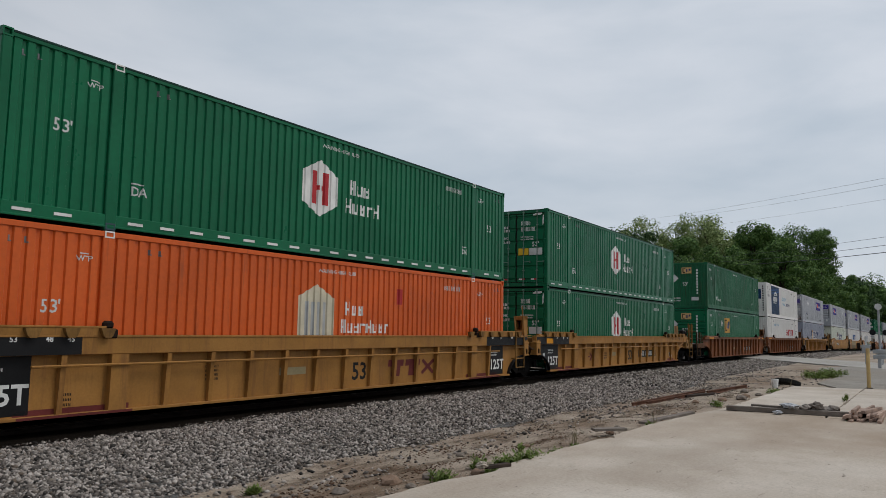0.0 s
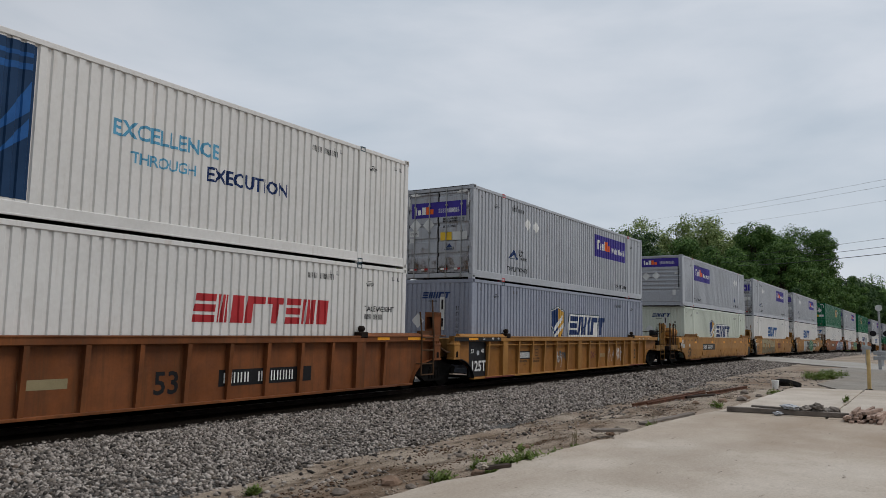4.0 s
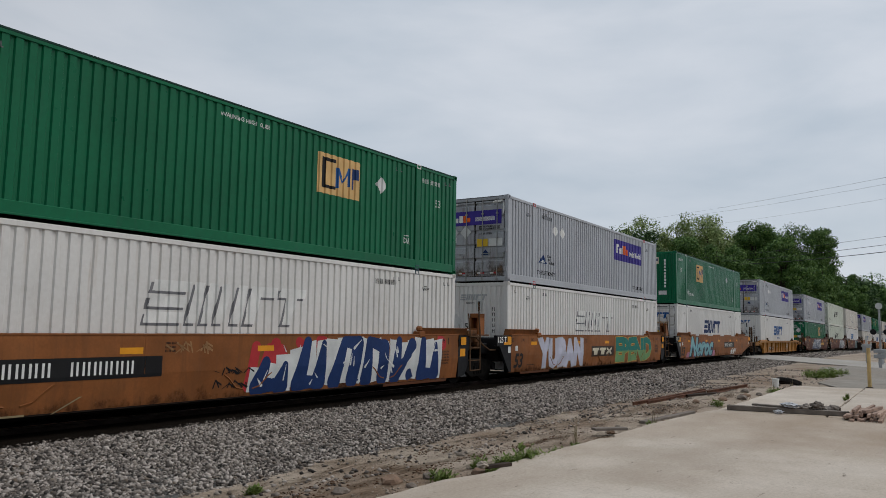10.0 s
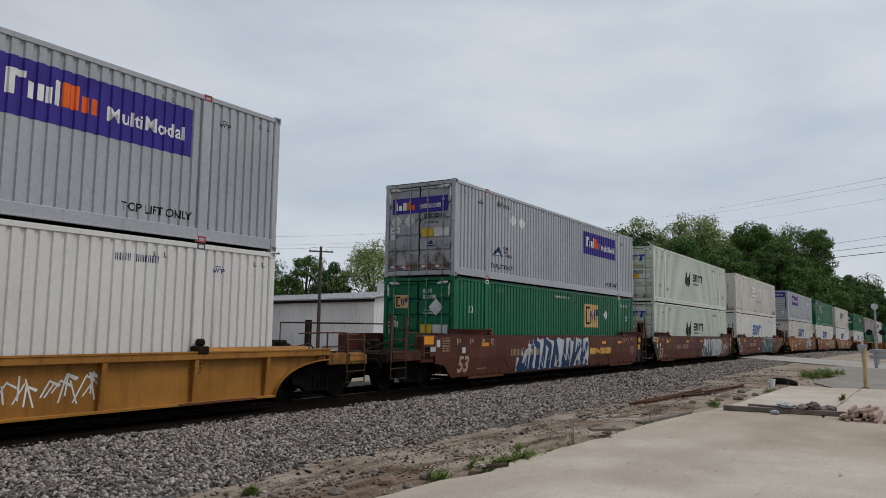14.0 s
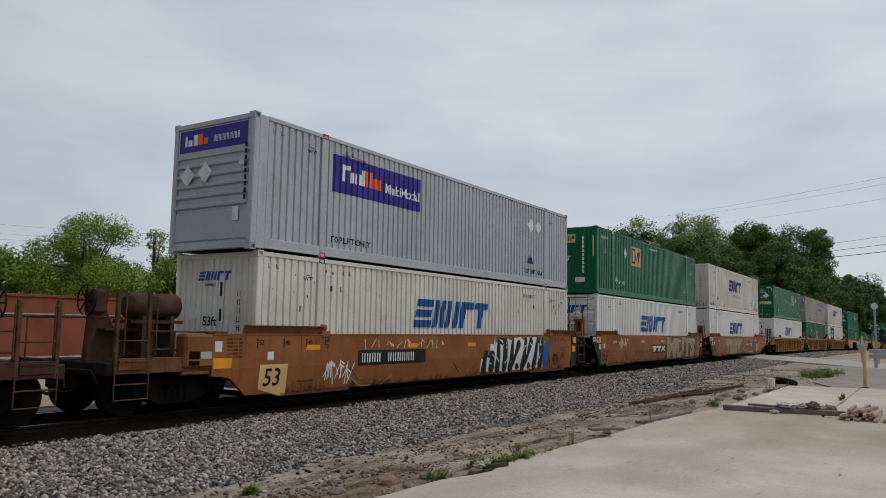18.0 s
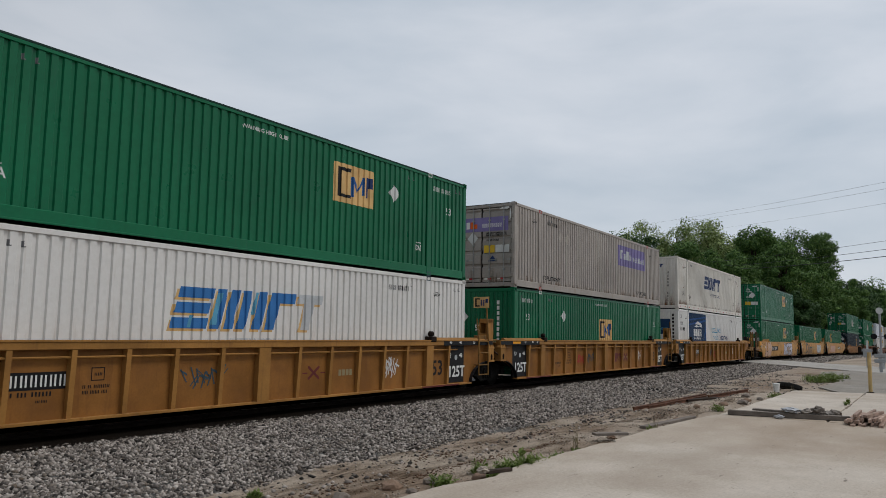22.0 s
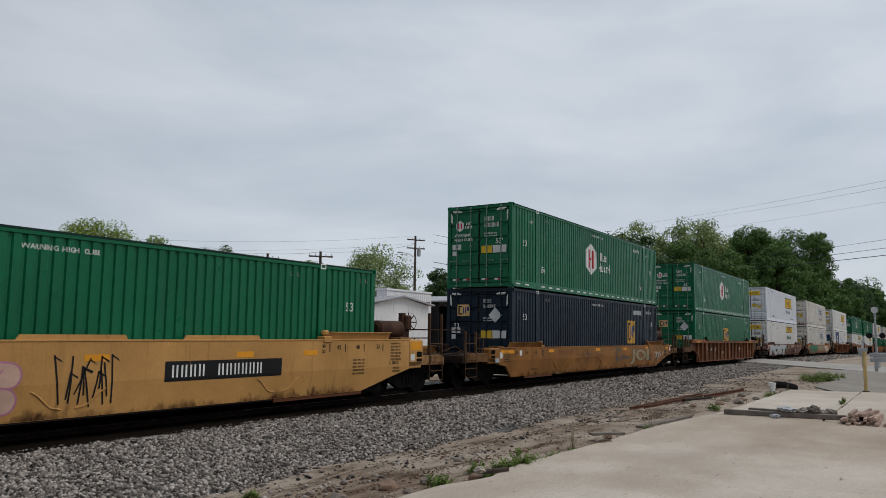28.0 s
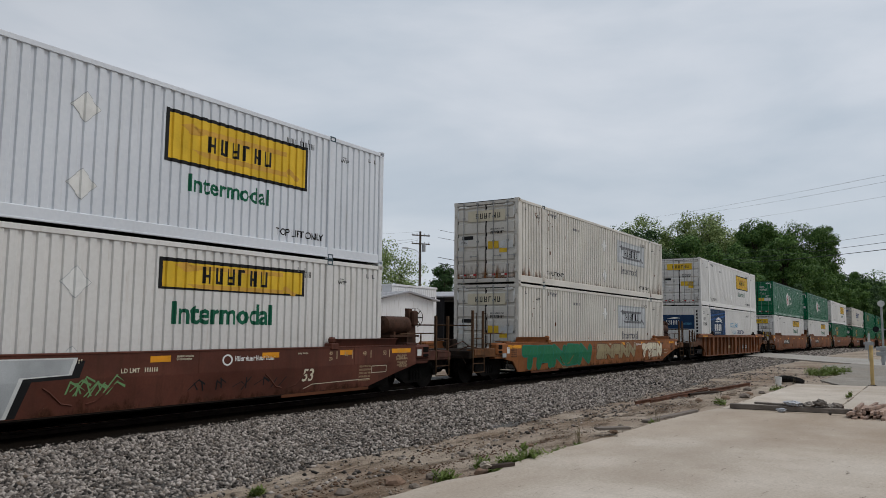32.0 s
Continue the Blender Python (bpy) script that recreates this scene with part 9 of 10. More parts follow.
def scribble(car, kind, x0, x1, z0, z1, seed, ink, n=9):
    r = random.Random(seed)
    out = []
    for i in range(n):
        a = (x0 + (x1 - x0) * (i + r.uniform(0, 0.5)) / n, r.uniform(z0, z0 + (z1 - z0) * 0.4))
        b = (a[0] + r.uniform(-0.15, 0.25), r.uniform(z0 + (z1 - z0) * 0.6, z1))
        out.append([(a[0], a[1]), (a[0] + 0.03, a[1]), (b[0] + 0.03, b[1]), (b[0], b[1])])
        if r.random() < 0.6:
            out.append([(b[0], b[1] - 0.03), (b[0], b[1]), (b[0] + r.uniform(0.1, 0.2), b[1] - 0.08), (b[0] + 0.16, b[1] - 0.12)])
    car_paint("scrawl", clamp(out), ink, car, kind, 0.006)


def lone_marks(car, k, i, top):
    """What is painted on the low smooth cars that run singly."""
    ink = "ink_slate" if i == 24 else "ink_cream"
    for x0, x1 in ((-9.22, -8.28), (-5.6, -5.15), (-1.03, -0.53), (2.31, 2.79), (5.5, 5.9), (8.75, 9.2)) if i == 24 else ((-9.22, -8.28), (1.25, 1.67), (3.87, 4.34), (6.27, 6.72), (8.26, 9.07)):
        car_paint("reflector", [quad(x0, x1, top - 0.17, top - 0.06)], "ink_reflector", car, k)
    car_paint("length_mark", row("53", 6.05 if i == 24 else 5.05, 0.5, 0.26, shear=0.15), ink, car, k)
    car_paint("small_print", row("LD LMT", -2.2 if i == 24 else 0.69, 0.87, 0.075) + bars(-1.7 if i == 24 else 1.15, 0.87, 0.075, (6,)), ink, car, k)
    if i == 24:
        car_paint("number_line", bars(-4.75, 0.93, 0.18, (3, 6), 0.8, 0.75), "ink_brown", car, k)
        ring = [(1.72 + r * 0.34 * math.cos(t), 0.84 + r * 0.3 * math.sin(t)) for r in (1.0, 0.72) for t in np.linspace(0, 6.283, 19)]
        car_paint("emblem_ring", [[ring[j], ring[j + 1], ring[j + 20], ring[j + 19]] for j in range(18)], "ink_slate", car, k)
        car_paint("word_mark", chunks(2.2, 0.62, 0.17, 8, 0.14, (0, 1, 4)), "ink_slate", car, k)
        car_paint("pressed_frame", [stroke(a, b, 0.012) for a, b in (((-1.3, 1.17), (-1.0, 0.98)), ((-1.0, 0.98), (1.03, 0.96)), ((1.03, 0.96), (1.38, 1.15)))], "ink_tan", car, k)
        fat(car, k, "JOI", 3.3, 6.0, 0.36, 1.06, "ink_khaki", "ink_brown")
        scribble(car, k, 6.75, 8.2, 0.5, 0.95, 245, "ink_pale", 12)
        scribble(car, k, -3.1, -0.4, 0.45, 1.0, 246, "ink_brown", 14)
    else:
        ring = [(2.97 + r * 0.13 * math.cos(t), 1.02 + r * 0.11 * math.sin(t)) for r in (1.0, 0.7) for t in np.linspace(0, 6.283, 15)]
        car_paint("emblem_ring", [[ring[j], ring[j + 1], ring[j + 16], ring[j + 15]] for j in range(14)], "ink_white", car, k)
        car_paint("word_mark", chunks(3.16, 0.99, 0.1, 16, 0.12, (0, 1, 8, 12)), "ink_white", car, k)
        car_paint("small_print", bars(1.8, 1.1, 0.035, (7, 10)) + bars(1.8, 1.05, 0.035, (6, 9)) + bars(4.9, 1.08, 0.035, (6, 8)) + bars(-0.2, 1.05, 0.07, (5,)), "ink_cream", car, k)
        car_paint("data_frame", [quad(7.46, 8.06, 0.73, 0.745), quad(7.46, 8.06, 0.57, 0.585), quad(7.46, 7.475, 0.585, 0.73), quad(8.045, 8.06, 0.585, 0.73), stroke((5.15, 0.34), (5.4, 0.42), 0.008), stroke((5.4, 0.42), (7.4, 0.44), 0.008)], "ink_cream", car, k)


def fat(car, kind, text, x0, x1, z0, z1, fill, line, bold=0.05, rim=0.04, lean=0.0, lower=None, drop=None):
    """Swollen spray-can letters stretched over a stretch of the side, with a rim, and if wanted a shaded foot and a drop shadow."""
    base = letters(text, bold, lean)
    xs, zs = [a for q in base for a, b in q], [b for q in base for a, b in q]
    fx, fz = (x1 - x0) / (max(xs) - min(xs)), (z1 - z0) / (max(zs) - min(zs))
    def lay(polys, dx=0.0, dz=0.0):
        return clamp([[(x0 + (a - min(xs)) * fx + dx, z0 + (b - min(zs)) * fz + dz + 0.03 * math.sin(a * 5.0)) for a, b in q] for q in polys])
    rims = letters(text, bold + rim, lean)
    if drop:
        car_paint("spray_shadow", lay(rims, 0.13, -0.05), drop, car, kind, 0.004)
    car_paint("spray_outline", lay(rims), line, car, kind, 0.0055)
    car_paint("spray_fill", lay(base), fill, car, kind, 0.007)
    if lower:
        mid = z0 + 0.45 * (z1 - z0)
        car_paint("spray_fade", [[(x, min(mid, z)) for x, z in q] for q in lay(base)], lower, car, kind, 0.0085)


def car_marks(car, kind, paint, i, top, lead, trail):
    dark = "ink_black"
    pale = paint in ("maroon_car",)
    ink = "ink_sand" if pale else dark
    k = "smooth" if kind == "smooth" else "rib"
    if kind == "smooth":
        big = "ink_sand" if pale else dark
        lone = i in (24, 26, 27)
        if i not in (15, 21) and not lone:
            car_paint("length_mark", row("53", -8.15 if lead == "end" else -7.98, 0.41, 0.45, shear=0.15, bold=0.03), big, car, k)
        if i == 15:
            car_paint("reflector", [quad(-9.3, -8.85, 0.82, 1.02)], "ink_reflector", car, k)
            car_paint("length_panel", [[(-8.1, 0.86), (-8.1, 0.36), (-7.5, BOT + 0.02), (-7.3, BOT + 0.02), (-7.3, 0.86)]], "ink_amber", car, k)
            car_paint("length_mark", row("53", -8.0, 0.42, 0.36, shear=0.1, bold=0.01), dark, car, k, 0.008)
        car_paint("length_tick", [quad(x, x + 0.03, top - 0.26, top - 0.08) for x in (-8.2, -7.45, -6.75, -6.15, 6.15, 6.7, 7.4, 8.15)] + row("53", -8.14, top - 0.2, 0.1) + row("48", -7.39, top - 0.2, 0.1) + row("45", -6.69, top - 0.2, 0.1) + row("40", -6.1, top - 0.16, 0.08) + row("20", -6.1, top - 0.28, 0.08)
                  + row("53", 7.9, top - 0.2, 0.1) + row("48", 7.1, top - 0.2, 0.1) + row("45", 6.42, top - 0.2, 0.1) + row("40", 5.9, top - 0.16, 0.08) + row("20", 5.9, top - 0.28, 0.08), ink, car, k)
        for x in (-6.75, -2.9, 0.2, 3.4, 5.3) if not lone else ():
            car_paint("reflector", [quad(x, x + 0.45, top - 0.32, top - 0.21)], "ink_reflector", car, k)
        if i not in (6, 9, 16, 22) and not lone:
            x = {7: 2.36, 8: -4.95, 10: 1.85, 14: -4.66, 17: 1.8, 23: 1.75, 21: -5.0}.get(i, -4.95)
            if not pale:
                car_paint("number_plate", [quad(x, x + 2.9, 0.74, 1.10)], dark, car, k)
            car_paint("number_line", bars(x + 0.15, 0.81, 0.22, (4, 6), 1.2, 0.9), "ink_sand" if pale else "ink_white", car, k, 0.008)
        car_paint("small_print", [q for a in range(5) for q in bars(7.0, top - 0.48 - 0.08 * a, 0.045, (6, 5, 4))] + [q for a in range(3) for q in bars(-2.0, top - 0.16 - 0.07 * a, 0.04, (5, 4))] + bars(-7.0, 0.45, 0.04, (8, 7, 6)), ink, car, k)
        for x0, x1 in ((-7.45, -5.2), (4.5, 7.4)):
            car_paint("bottom_stripe", [quad(x0, x1, BOT + 0.005, BOT + 0.07)], "ink_brown", car, k)
        if lead == "end":
            lone or i == 15 or flat_marks("end_reflector", [quad(-9.93, -9.47, top - 0.24, top - 0.02)], M["ink_reflector"], car, y=-OUT - 0.02, lift=0.004)
            flat_marks("data_sheet", [quad(-9.62, -9.36, top - 0.44, top - 0.31)], M["ink_silver"], car, y=-OUT - 0.02, lift=0.004)
            car_paint("data_sheet", [quad(-9.28, -9.1, top - 0.32, top - 0.12)], "ink_pale", car, k)
            if paint == "yellow_car":
                car_paint("data_sheet", [quad(-9.26, -8.82, 0.9, 1.10)], "ink_silver", car, k)
            car_paint("small_print", [q for a in range(6) for q in bars(-8.98, top - 0.1 - 0.07 * a, 0.04, (6, 5, 3 + a % 2))], ink, car, k)
        else:
            flat_marks("end_reflector", [quad(-8.5, -8.24, 1.16, 1.42), quad(-8.74, -8.5, 1.16, 1.25)], M["ink_reflector"], car, y=-OUT - 0.03, lift=0.004)
            flat_marks("load_mark", row("125 T", -9.17, 1.23, 0.18, bold=0.02), M["ink_white"], car, y=-OUT - 0.03, lift=0.005)
            flat_marks("data_sheet", [quad(-8.42, -8.24, 0.90, 1.10)], M["ink_pale"], car, y=-OUT - 0.003, lift=0.004)
        if trail == "joint":
            flat_marks("end_reflector", [quad(8.05, 8.34, 1.18, 1.40)], M["ink_reflector"], car, y=-OUT - 0.03, lift=0.004)
            flat_marks("end_reflector", [quad(8.05, 8.34, 0.85, 1.07)], M["ink_reflector"], car, y=-OUT - 0.003, lift=0.004)
        else:
            lone or flat_marks("end_reflector", [quad(9.36, 9.84, top - 0.26, top - 0.04)], M["ink_reflector"], car, y=-OUT - 0.02, lift=0.004)
            flat_marks("data_sheet", [quad(9.36, 9.55, 0.93, 1.1)], M["ink_pale"], car, y=-OUT - 0.02, lift=0.004)
            car_paint("small_print", [q for a in range(6) for q in bars(8.5, top - 0.1 - 0.08 * a, 0.045, (6, 5, 3 + a % 2))] + row("L 200-5", 8.45, 0.86, 0.09) + bars(8.6, 0.74, 0.05, (5, 4)) + bars(8.6, 0.66, 0.05, (4, 6)), ink, car, k)
        if lone:
            lone_marks(car, k, i, top)
        car_paint("crease", [[(-5.2, 0.48), (-5.16, 0.48), (-4.75, 0.24), (-4.8, 0.24)], quad(-4.8, -4.4, 0.24, 0.27), [(-4.0, 0.24), (-3.96, 0.24), (-3.5, 0.48), (-3.55, 0.48)]], "ink_khaki" if not pale else "ink_brown", car, k)
        car_paint("data_plate", [quad(-7.9, -7.72, 0.95, 1.12)], "ink_pale", car, k)
    else:
        s = min(1.0, (top - BOT) / (TOP - BOT))
        late = paint == "yellow_car" and i > 3 and kind != "low"
        deep = 0.15 if late else 0.305
        if late:
            car_paint("length_mark", row("53", 6.2, 0.5, 0.40), dark, car, k)
            if i != 19:
                car_paint("number_plate", [quad(-5.22, -4.29, 0.70, 0.97)], dark, car, k)
                car_paint("number_line", bars(-5.16, 0.745, 0.18, (6,), 0.6, 0.85), "ink_white", car, k, 0.008)
            car_paint("data_frame", [quad(-3.86, -3.62, 1.0, 1.015), quad(-3.86, -3.62, 0.80, 0.815), quad(-3.86, -3.845, 0.80, 1.015), quad(-3.635, -3.62, 0.80, 1.015)], dark, car, k)
            car_paint("small_print", bars(-5.2, 0.60, 0.07, (2, 3, 6), 0.7, 0.8) + bars(-4.75, 0.5, 0.04, (3, 4)) + bars(-3.8, 0.88, 0.05, (5,), 0.5, 0.6) + bars(-4.0, 0.68, 0.055, (2, 2, 9), 0.6, 0.6) + bars(-4.0, 0.59, 0.055, (4, 6, 4), 0.6, 0.5), dark, car, k)
            car_paint("cross_mark", [stroke((1.3, 0.62), (1.62, 0.86), 0.03), stroke((1.3, 0.86), (1.62, 0.62), 0.03), quad(1.1, 1.26, 0.72, 0.75), quad(1.68, 1.84, 0.72, 0.75)], "ink_oxide", car, k)
            car_paint("worn_patch", [quad(2.3 + 0.13 * j, 2.40 + 0.13 * j, 0.64, 0.78) for j in range(4)], "ink_khaki", car, k)
            scribble(car, k, -2.0, -1.15, 0.55, 1.0, 930 + i, "ink_slate", 12)
            scribble(car, k, 3.95, 4.5, 0.5, 1.05, 940 + i, "ink_white", 12)
        else:
            if paint == "brown_car" and trail == "end":
                car_paint("length_mark", row("53", 5.06, 0.66, 0.36, bold=0.03), "ink_black", car, k)
                car_paint("length_tick", row("45", 6.65, 1.06, 0.1) + row("53", 7.75, 1.06, 0.1), "ink_black", car, k)
                car_paint("length_tick", row("20", 5.9, 0.98, 0.11) + row("40", 5.9, 0.80, 0.11), "ink_black", car, k, 0.135)
                car_paint("worn_patch", [quad(6.25, 6.75, 0.62, 0.8)], "ink_tan", car, k)
                car_paint("data_sheet", [quad(7.55, 7.75, 0.5, 0.68)], "ink_tan", car, k)
                car_paint("data_frame", [quad(7.08, 7.42, 0.5, 0.76)], "ink_tan", car, k, 0.003)
                car_paint("data_sheet", [quad(7.11, 7.39, 0.53, 0.73)], "ink_brown", car, k, 0.006)
                car_paint("small_print", bars(8.3, 1.1, 0.05, (5, 4)), "ink_pale", car, k)
            elif paint == "yellow_car" and trail == "end" and kind != "low":
                car_paint("cross_mark", [stroke((-4.2, 0.5), (-3.85, 0.76), 0.05), stroke((-4.2, 0.76), (-3.85, 0.5), 0.05), quad(-4.4, -4.22, 0.61, 0.66), quad(-3.83, -3.65, 0.61, 0.66)], "ink_oxide", car, k)
                car_paint("small_print", [q for j in range(3) for q in bars(-2.9, 0.72 - 0.1 * j, 0.06, (3, 5, 4), 0.6, 0.7)], dark, car, k)
                car_paint("data_frame", [quad(6.7, 7.22, 0.40, 0.66)], "ink_pale", car, k, 0.003)
                car_paint("data_sheet", [quad(6.73, 6.95, 0.43, 0.63), quad(6.97, 7.19, 0.43, 0.52), quad(6.97, 7.19, 0.54, 0.63)], "ink_black", car, k, 0.006)
                car_paint("data_sheet", [quad(7.95, 8.07, 0.42, 0.56)], "ink_pale", car, k, 0.006)
                car_paint("small_print", [q for j in range(4) for q in bars(7.45, 0.95 - 0.075 * j, 0.045, (4, 5))], dark, car, k)
            if i == 25:
                car_paint("number_plate", [quad(-6.06, -5.34, 0.80, 1.03)], dark, car, k)
                car_paint("number_plate", [quad(-5.16, -4.34, 0.80, 1.03)], dark, car, k)
                car_paint("number_line", bars(-5.98, 0.84, 0.16, (4,), 0.5, 0.8) + bars(-5.08, 0.84, 0.16, (6,), 0.5, 0.7), "ink_white", car, k, 0.008)
                car_paint("length_tick", row("53", -8.2, 1.08, 0.1) + row("48", -7.65, 1.08, 0.1) + row("45", -7.15, 1.08, 0.1), dark, car, k)
                car_paint("data_sheet", [quad(-8.2, -7.98, 0.52, 0.68)], "ink_tan", car, k)
            if i != 25:
                car_paint("length_mark", row("53", 0.33, 0.42, 0.40 * s), dark, car, k) if kind != "low" else car_paint("length_mark", row("53", -1.2, 0.36, 0.26), dark, car, k)
                i and car_paint("number_plate", [quad(1.80, 4.4, 0.48, 0.80)] if kind != "low" else [quad(-5.2, -3.3, 0.4, 0.68)], dark, car, k)
                i and car_paint("number_line", bars(1.92, 0.54, 0.2, (4, 6), 1.0, 0.88) if kind != "low" else bars(-5.1, 0.46, 0.17, (4, 6), 0.8, 0.8), "ink_white", car, k, 0.008)
        if paint == "yellow_car" and kind != "low":
            for x in ([(-8.36, -7.32)] if lead == "joint" else []) + ([(6.92, 7.9)] if trail == "joint" else []):
                car_paint("load_panel", [quad(x[0], x[1], 0.25, top - deep - 0.01)], dark, car, k)
                car_paint("load_mark", row("125T", x[0] + 0.12, 0.42, 0.3, bold=0.025) + (bars(x[0] + 0.15, 0.92, 0.05, (7, 8)) + bars(x[0] + 0.15, 0.83, 0.05, (6, 7)) if not late else row("53", x[0] + 0.12, 0.96, 0.12) + row("48", x[0] + 0.72, 0.96, 0.12)), "ink_white", car, k, 0.008)
                if late:
                    car_paint("round_seal", [[(x[0] + 0.54 + 0.075 * math.cos(t), 0.96 + 0.075 * math.sin(t)) for t in np.linspace(0, 6.283, 15)[:-1]]], "ink_silver", car, k, 0.008)
            if lead == "joint" and i < 2:
                arch = [(-9.36 + 1.16 * math.sin(t), BOT + 0.02 + 0.64 * math.cos(t)) for t in np.linspace(0.3, 1.42, 7)]
                car_paint("end_panel", [[p, q, (q[0], top - deep), (p[0], top - deep)] for p, q in zip(arch, arch[1:])], dark, car, k, 0.003)
                car_paint("data_sheet", [quad(-8.62, -8.46, 0.62, 0.84)], "ink_pale", car, k, 0.007)
            for x0, x1 in ([(-9.4, -6.6)] if lead == "joint" else []) + ([(6.6, 9.4)] if trail == "joint" else []):
                car_paint("chord_panel", [quad(x0, x1, top - deep, top - 0.006)], dark, car, "out", 0.004)
            for e, xs in ((lead, (("53", -7.75), ("48", -7.2), ("45", -6.85))), (trail, (("45", 6.9), ("48", 7.42), ("53", 8.2)))):
                if e == "joint" or late:
                    car_paint("length_tick", [q for w_, x in xs for q in row(w_, x, top - 0.1, 0.085)], "ink_white", car, "out", 0.008)
                else:
                    car_paint("length_tick", [q for w_, x in xs for q in row(w_, x, top - 0.19, 0.115, bold=0.01)] + [quad(x + d, x + d + 0.035, top - 0.21, top - 0.06) for x in (xs[0][1], xs[2][1]) for d in (-0.1,)], dark, car, "out", 0.008)
            car_paint("reflector", [quad(-8.6, -8.05, top - deep + 0.035, top - 0.3 * deep)], "ink_reflector", car, "out", 0.009)
        else:
            for x0, x1 in ((-8.7, -7.6), (9.0, 9.68) if trail == "end" else (7.9, 8.7), (6.6, 7.1)) if kind != "low" else ():
                car_paint("reflector", [quad(x0, x1, top - 0.105, top - 0.02)], "ink_reflector", car, "out", 0.004)
        late or car_paint("small_print", [q for a in range(4) for q in bars(-4.0, 0.85 - 0.08 * a, 0.045, (5, 6))] + [q for a in range(3) for q in bars(-6.9, 0.5 - 0.08 * a, 0.045, (4, 5))] + [q for a in range(3) for q in bars(5.9, 0.9 - 0.08 * a, 0.045, (4, 5))], dark, car, k)
        late or car_paint("worn_patch", [quad(-2.05, -1.25, 0.62, 0.78)], "ink_khaki", car, k)
        for x0, x1 in ((-7.55, -5.6), (5.6, 7.5)):
            car_paint("bottom_stripe", [quad(x0, x1, BOT + 0.004, BOT + 0.046)], "ink_oxide" if paint == "yellow_car" else "ink_brown", car, "out", -0.024)
            if paint == "yellow_car" and i < 4:
                car_paint("red_band", [quad(x0, x1, BOT + 0.05, BOT + 0.14)], "ink_oxide", car, k)
    if kind == "smooth":
        for x0, x1 in ((-7.9, -2.4), (-2.4, 2.3), (2.3, 7.3)):
            car_paint("foot_grime", [quad(x0, x1, FOOT + 0.005, 0.78)], "sill_grime", car, k, 0.0022)
    for g in SPRAY.get(i, ()):
        if g[0] == "s":
            scribble(car, k, *g[1:])
        elif g[0] == "w":
            wild(car, k, *g[1:])
        elif g[0] == "b":
            x0, x1, z0, z1, ink, panel = g[1:]
            w, h = (x1 - x0) / 3, z1 - z0
            if panel:
                car_paint("brand_panel", [quad(x0 - 0.09, x1 + 0.02, z0 - 0.07, z1 + 0.07)], panel, car, k, 0.005)
            for q in range(3):
                x = x0 + q * (w - 0.03)
                car_paint("brand_block", [quad(x, x + w - 0.12, z0 + 0.61 * h, z1, 0.03), quad(x + 0.14, x + w - 0.28, z0, z0 + 0.61 * h, 0.04)] if q < 2 else [stroke((x + 0.05, z0 + 0.14 * h), (x + w - 0.22, z1 - 0.14 * h), 0.05), stroke((x + 0.08, z1 - 0.14 * h), (x + w - 0.25, z0 + 0.14 * h), 0.05)], ink, car, k, 0.009)
        elif g[0] == "f":
            fat(car, k, *g[1:])
        elif g[0] == "p":
            car_paint("spray_puff", clamp([stroke((x, z), (x + r, z + 0.02), r) for x, z, r in g[2]]), g[1], car, k, 0.003, [0.0001 * q for q in range(len(g[2]))])
        elif g[0] == "t":
            car_paint("spray_word", clamp([grow(q, 0.0) for q in row(g[1], g[2], g[3], g[4], bold=g[6], shear=g[7])]), g[5], car, k, 0.012)
        else:
            bubbles(car, k, *g)


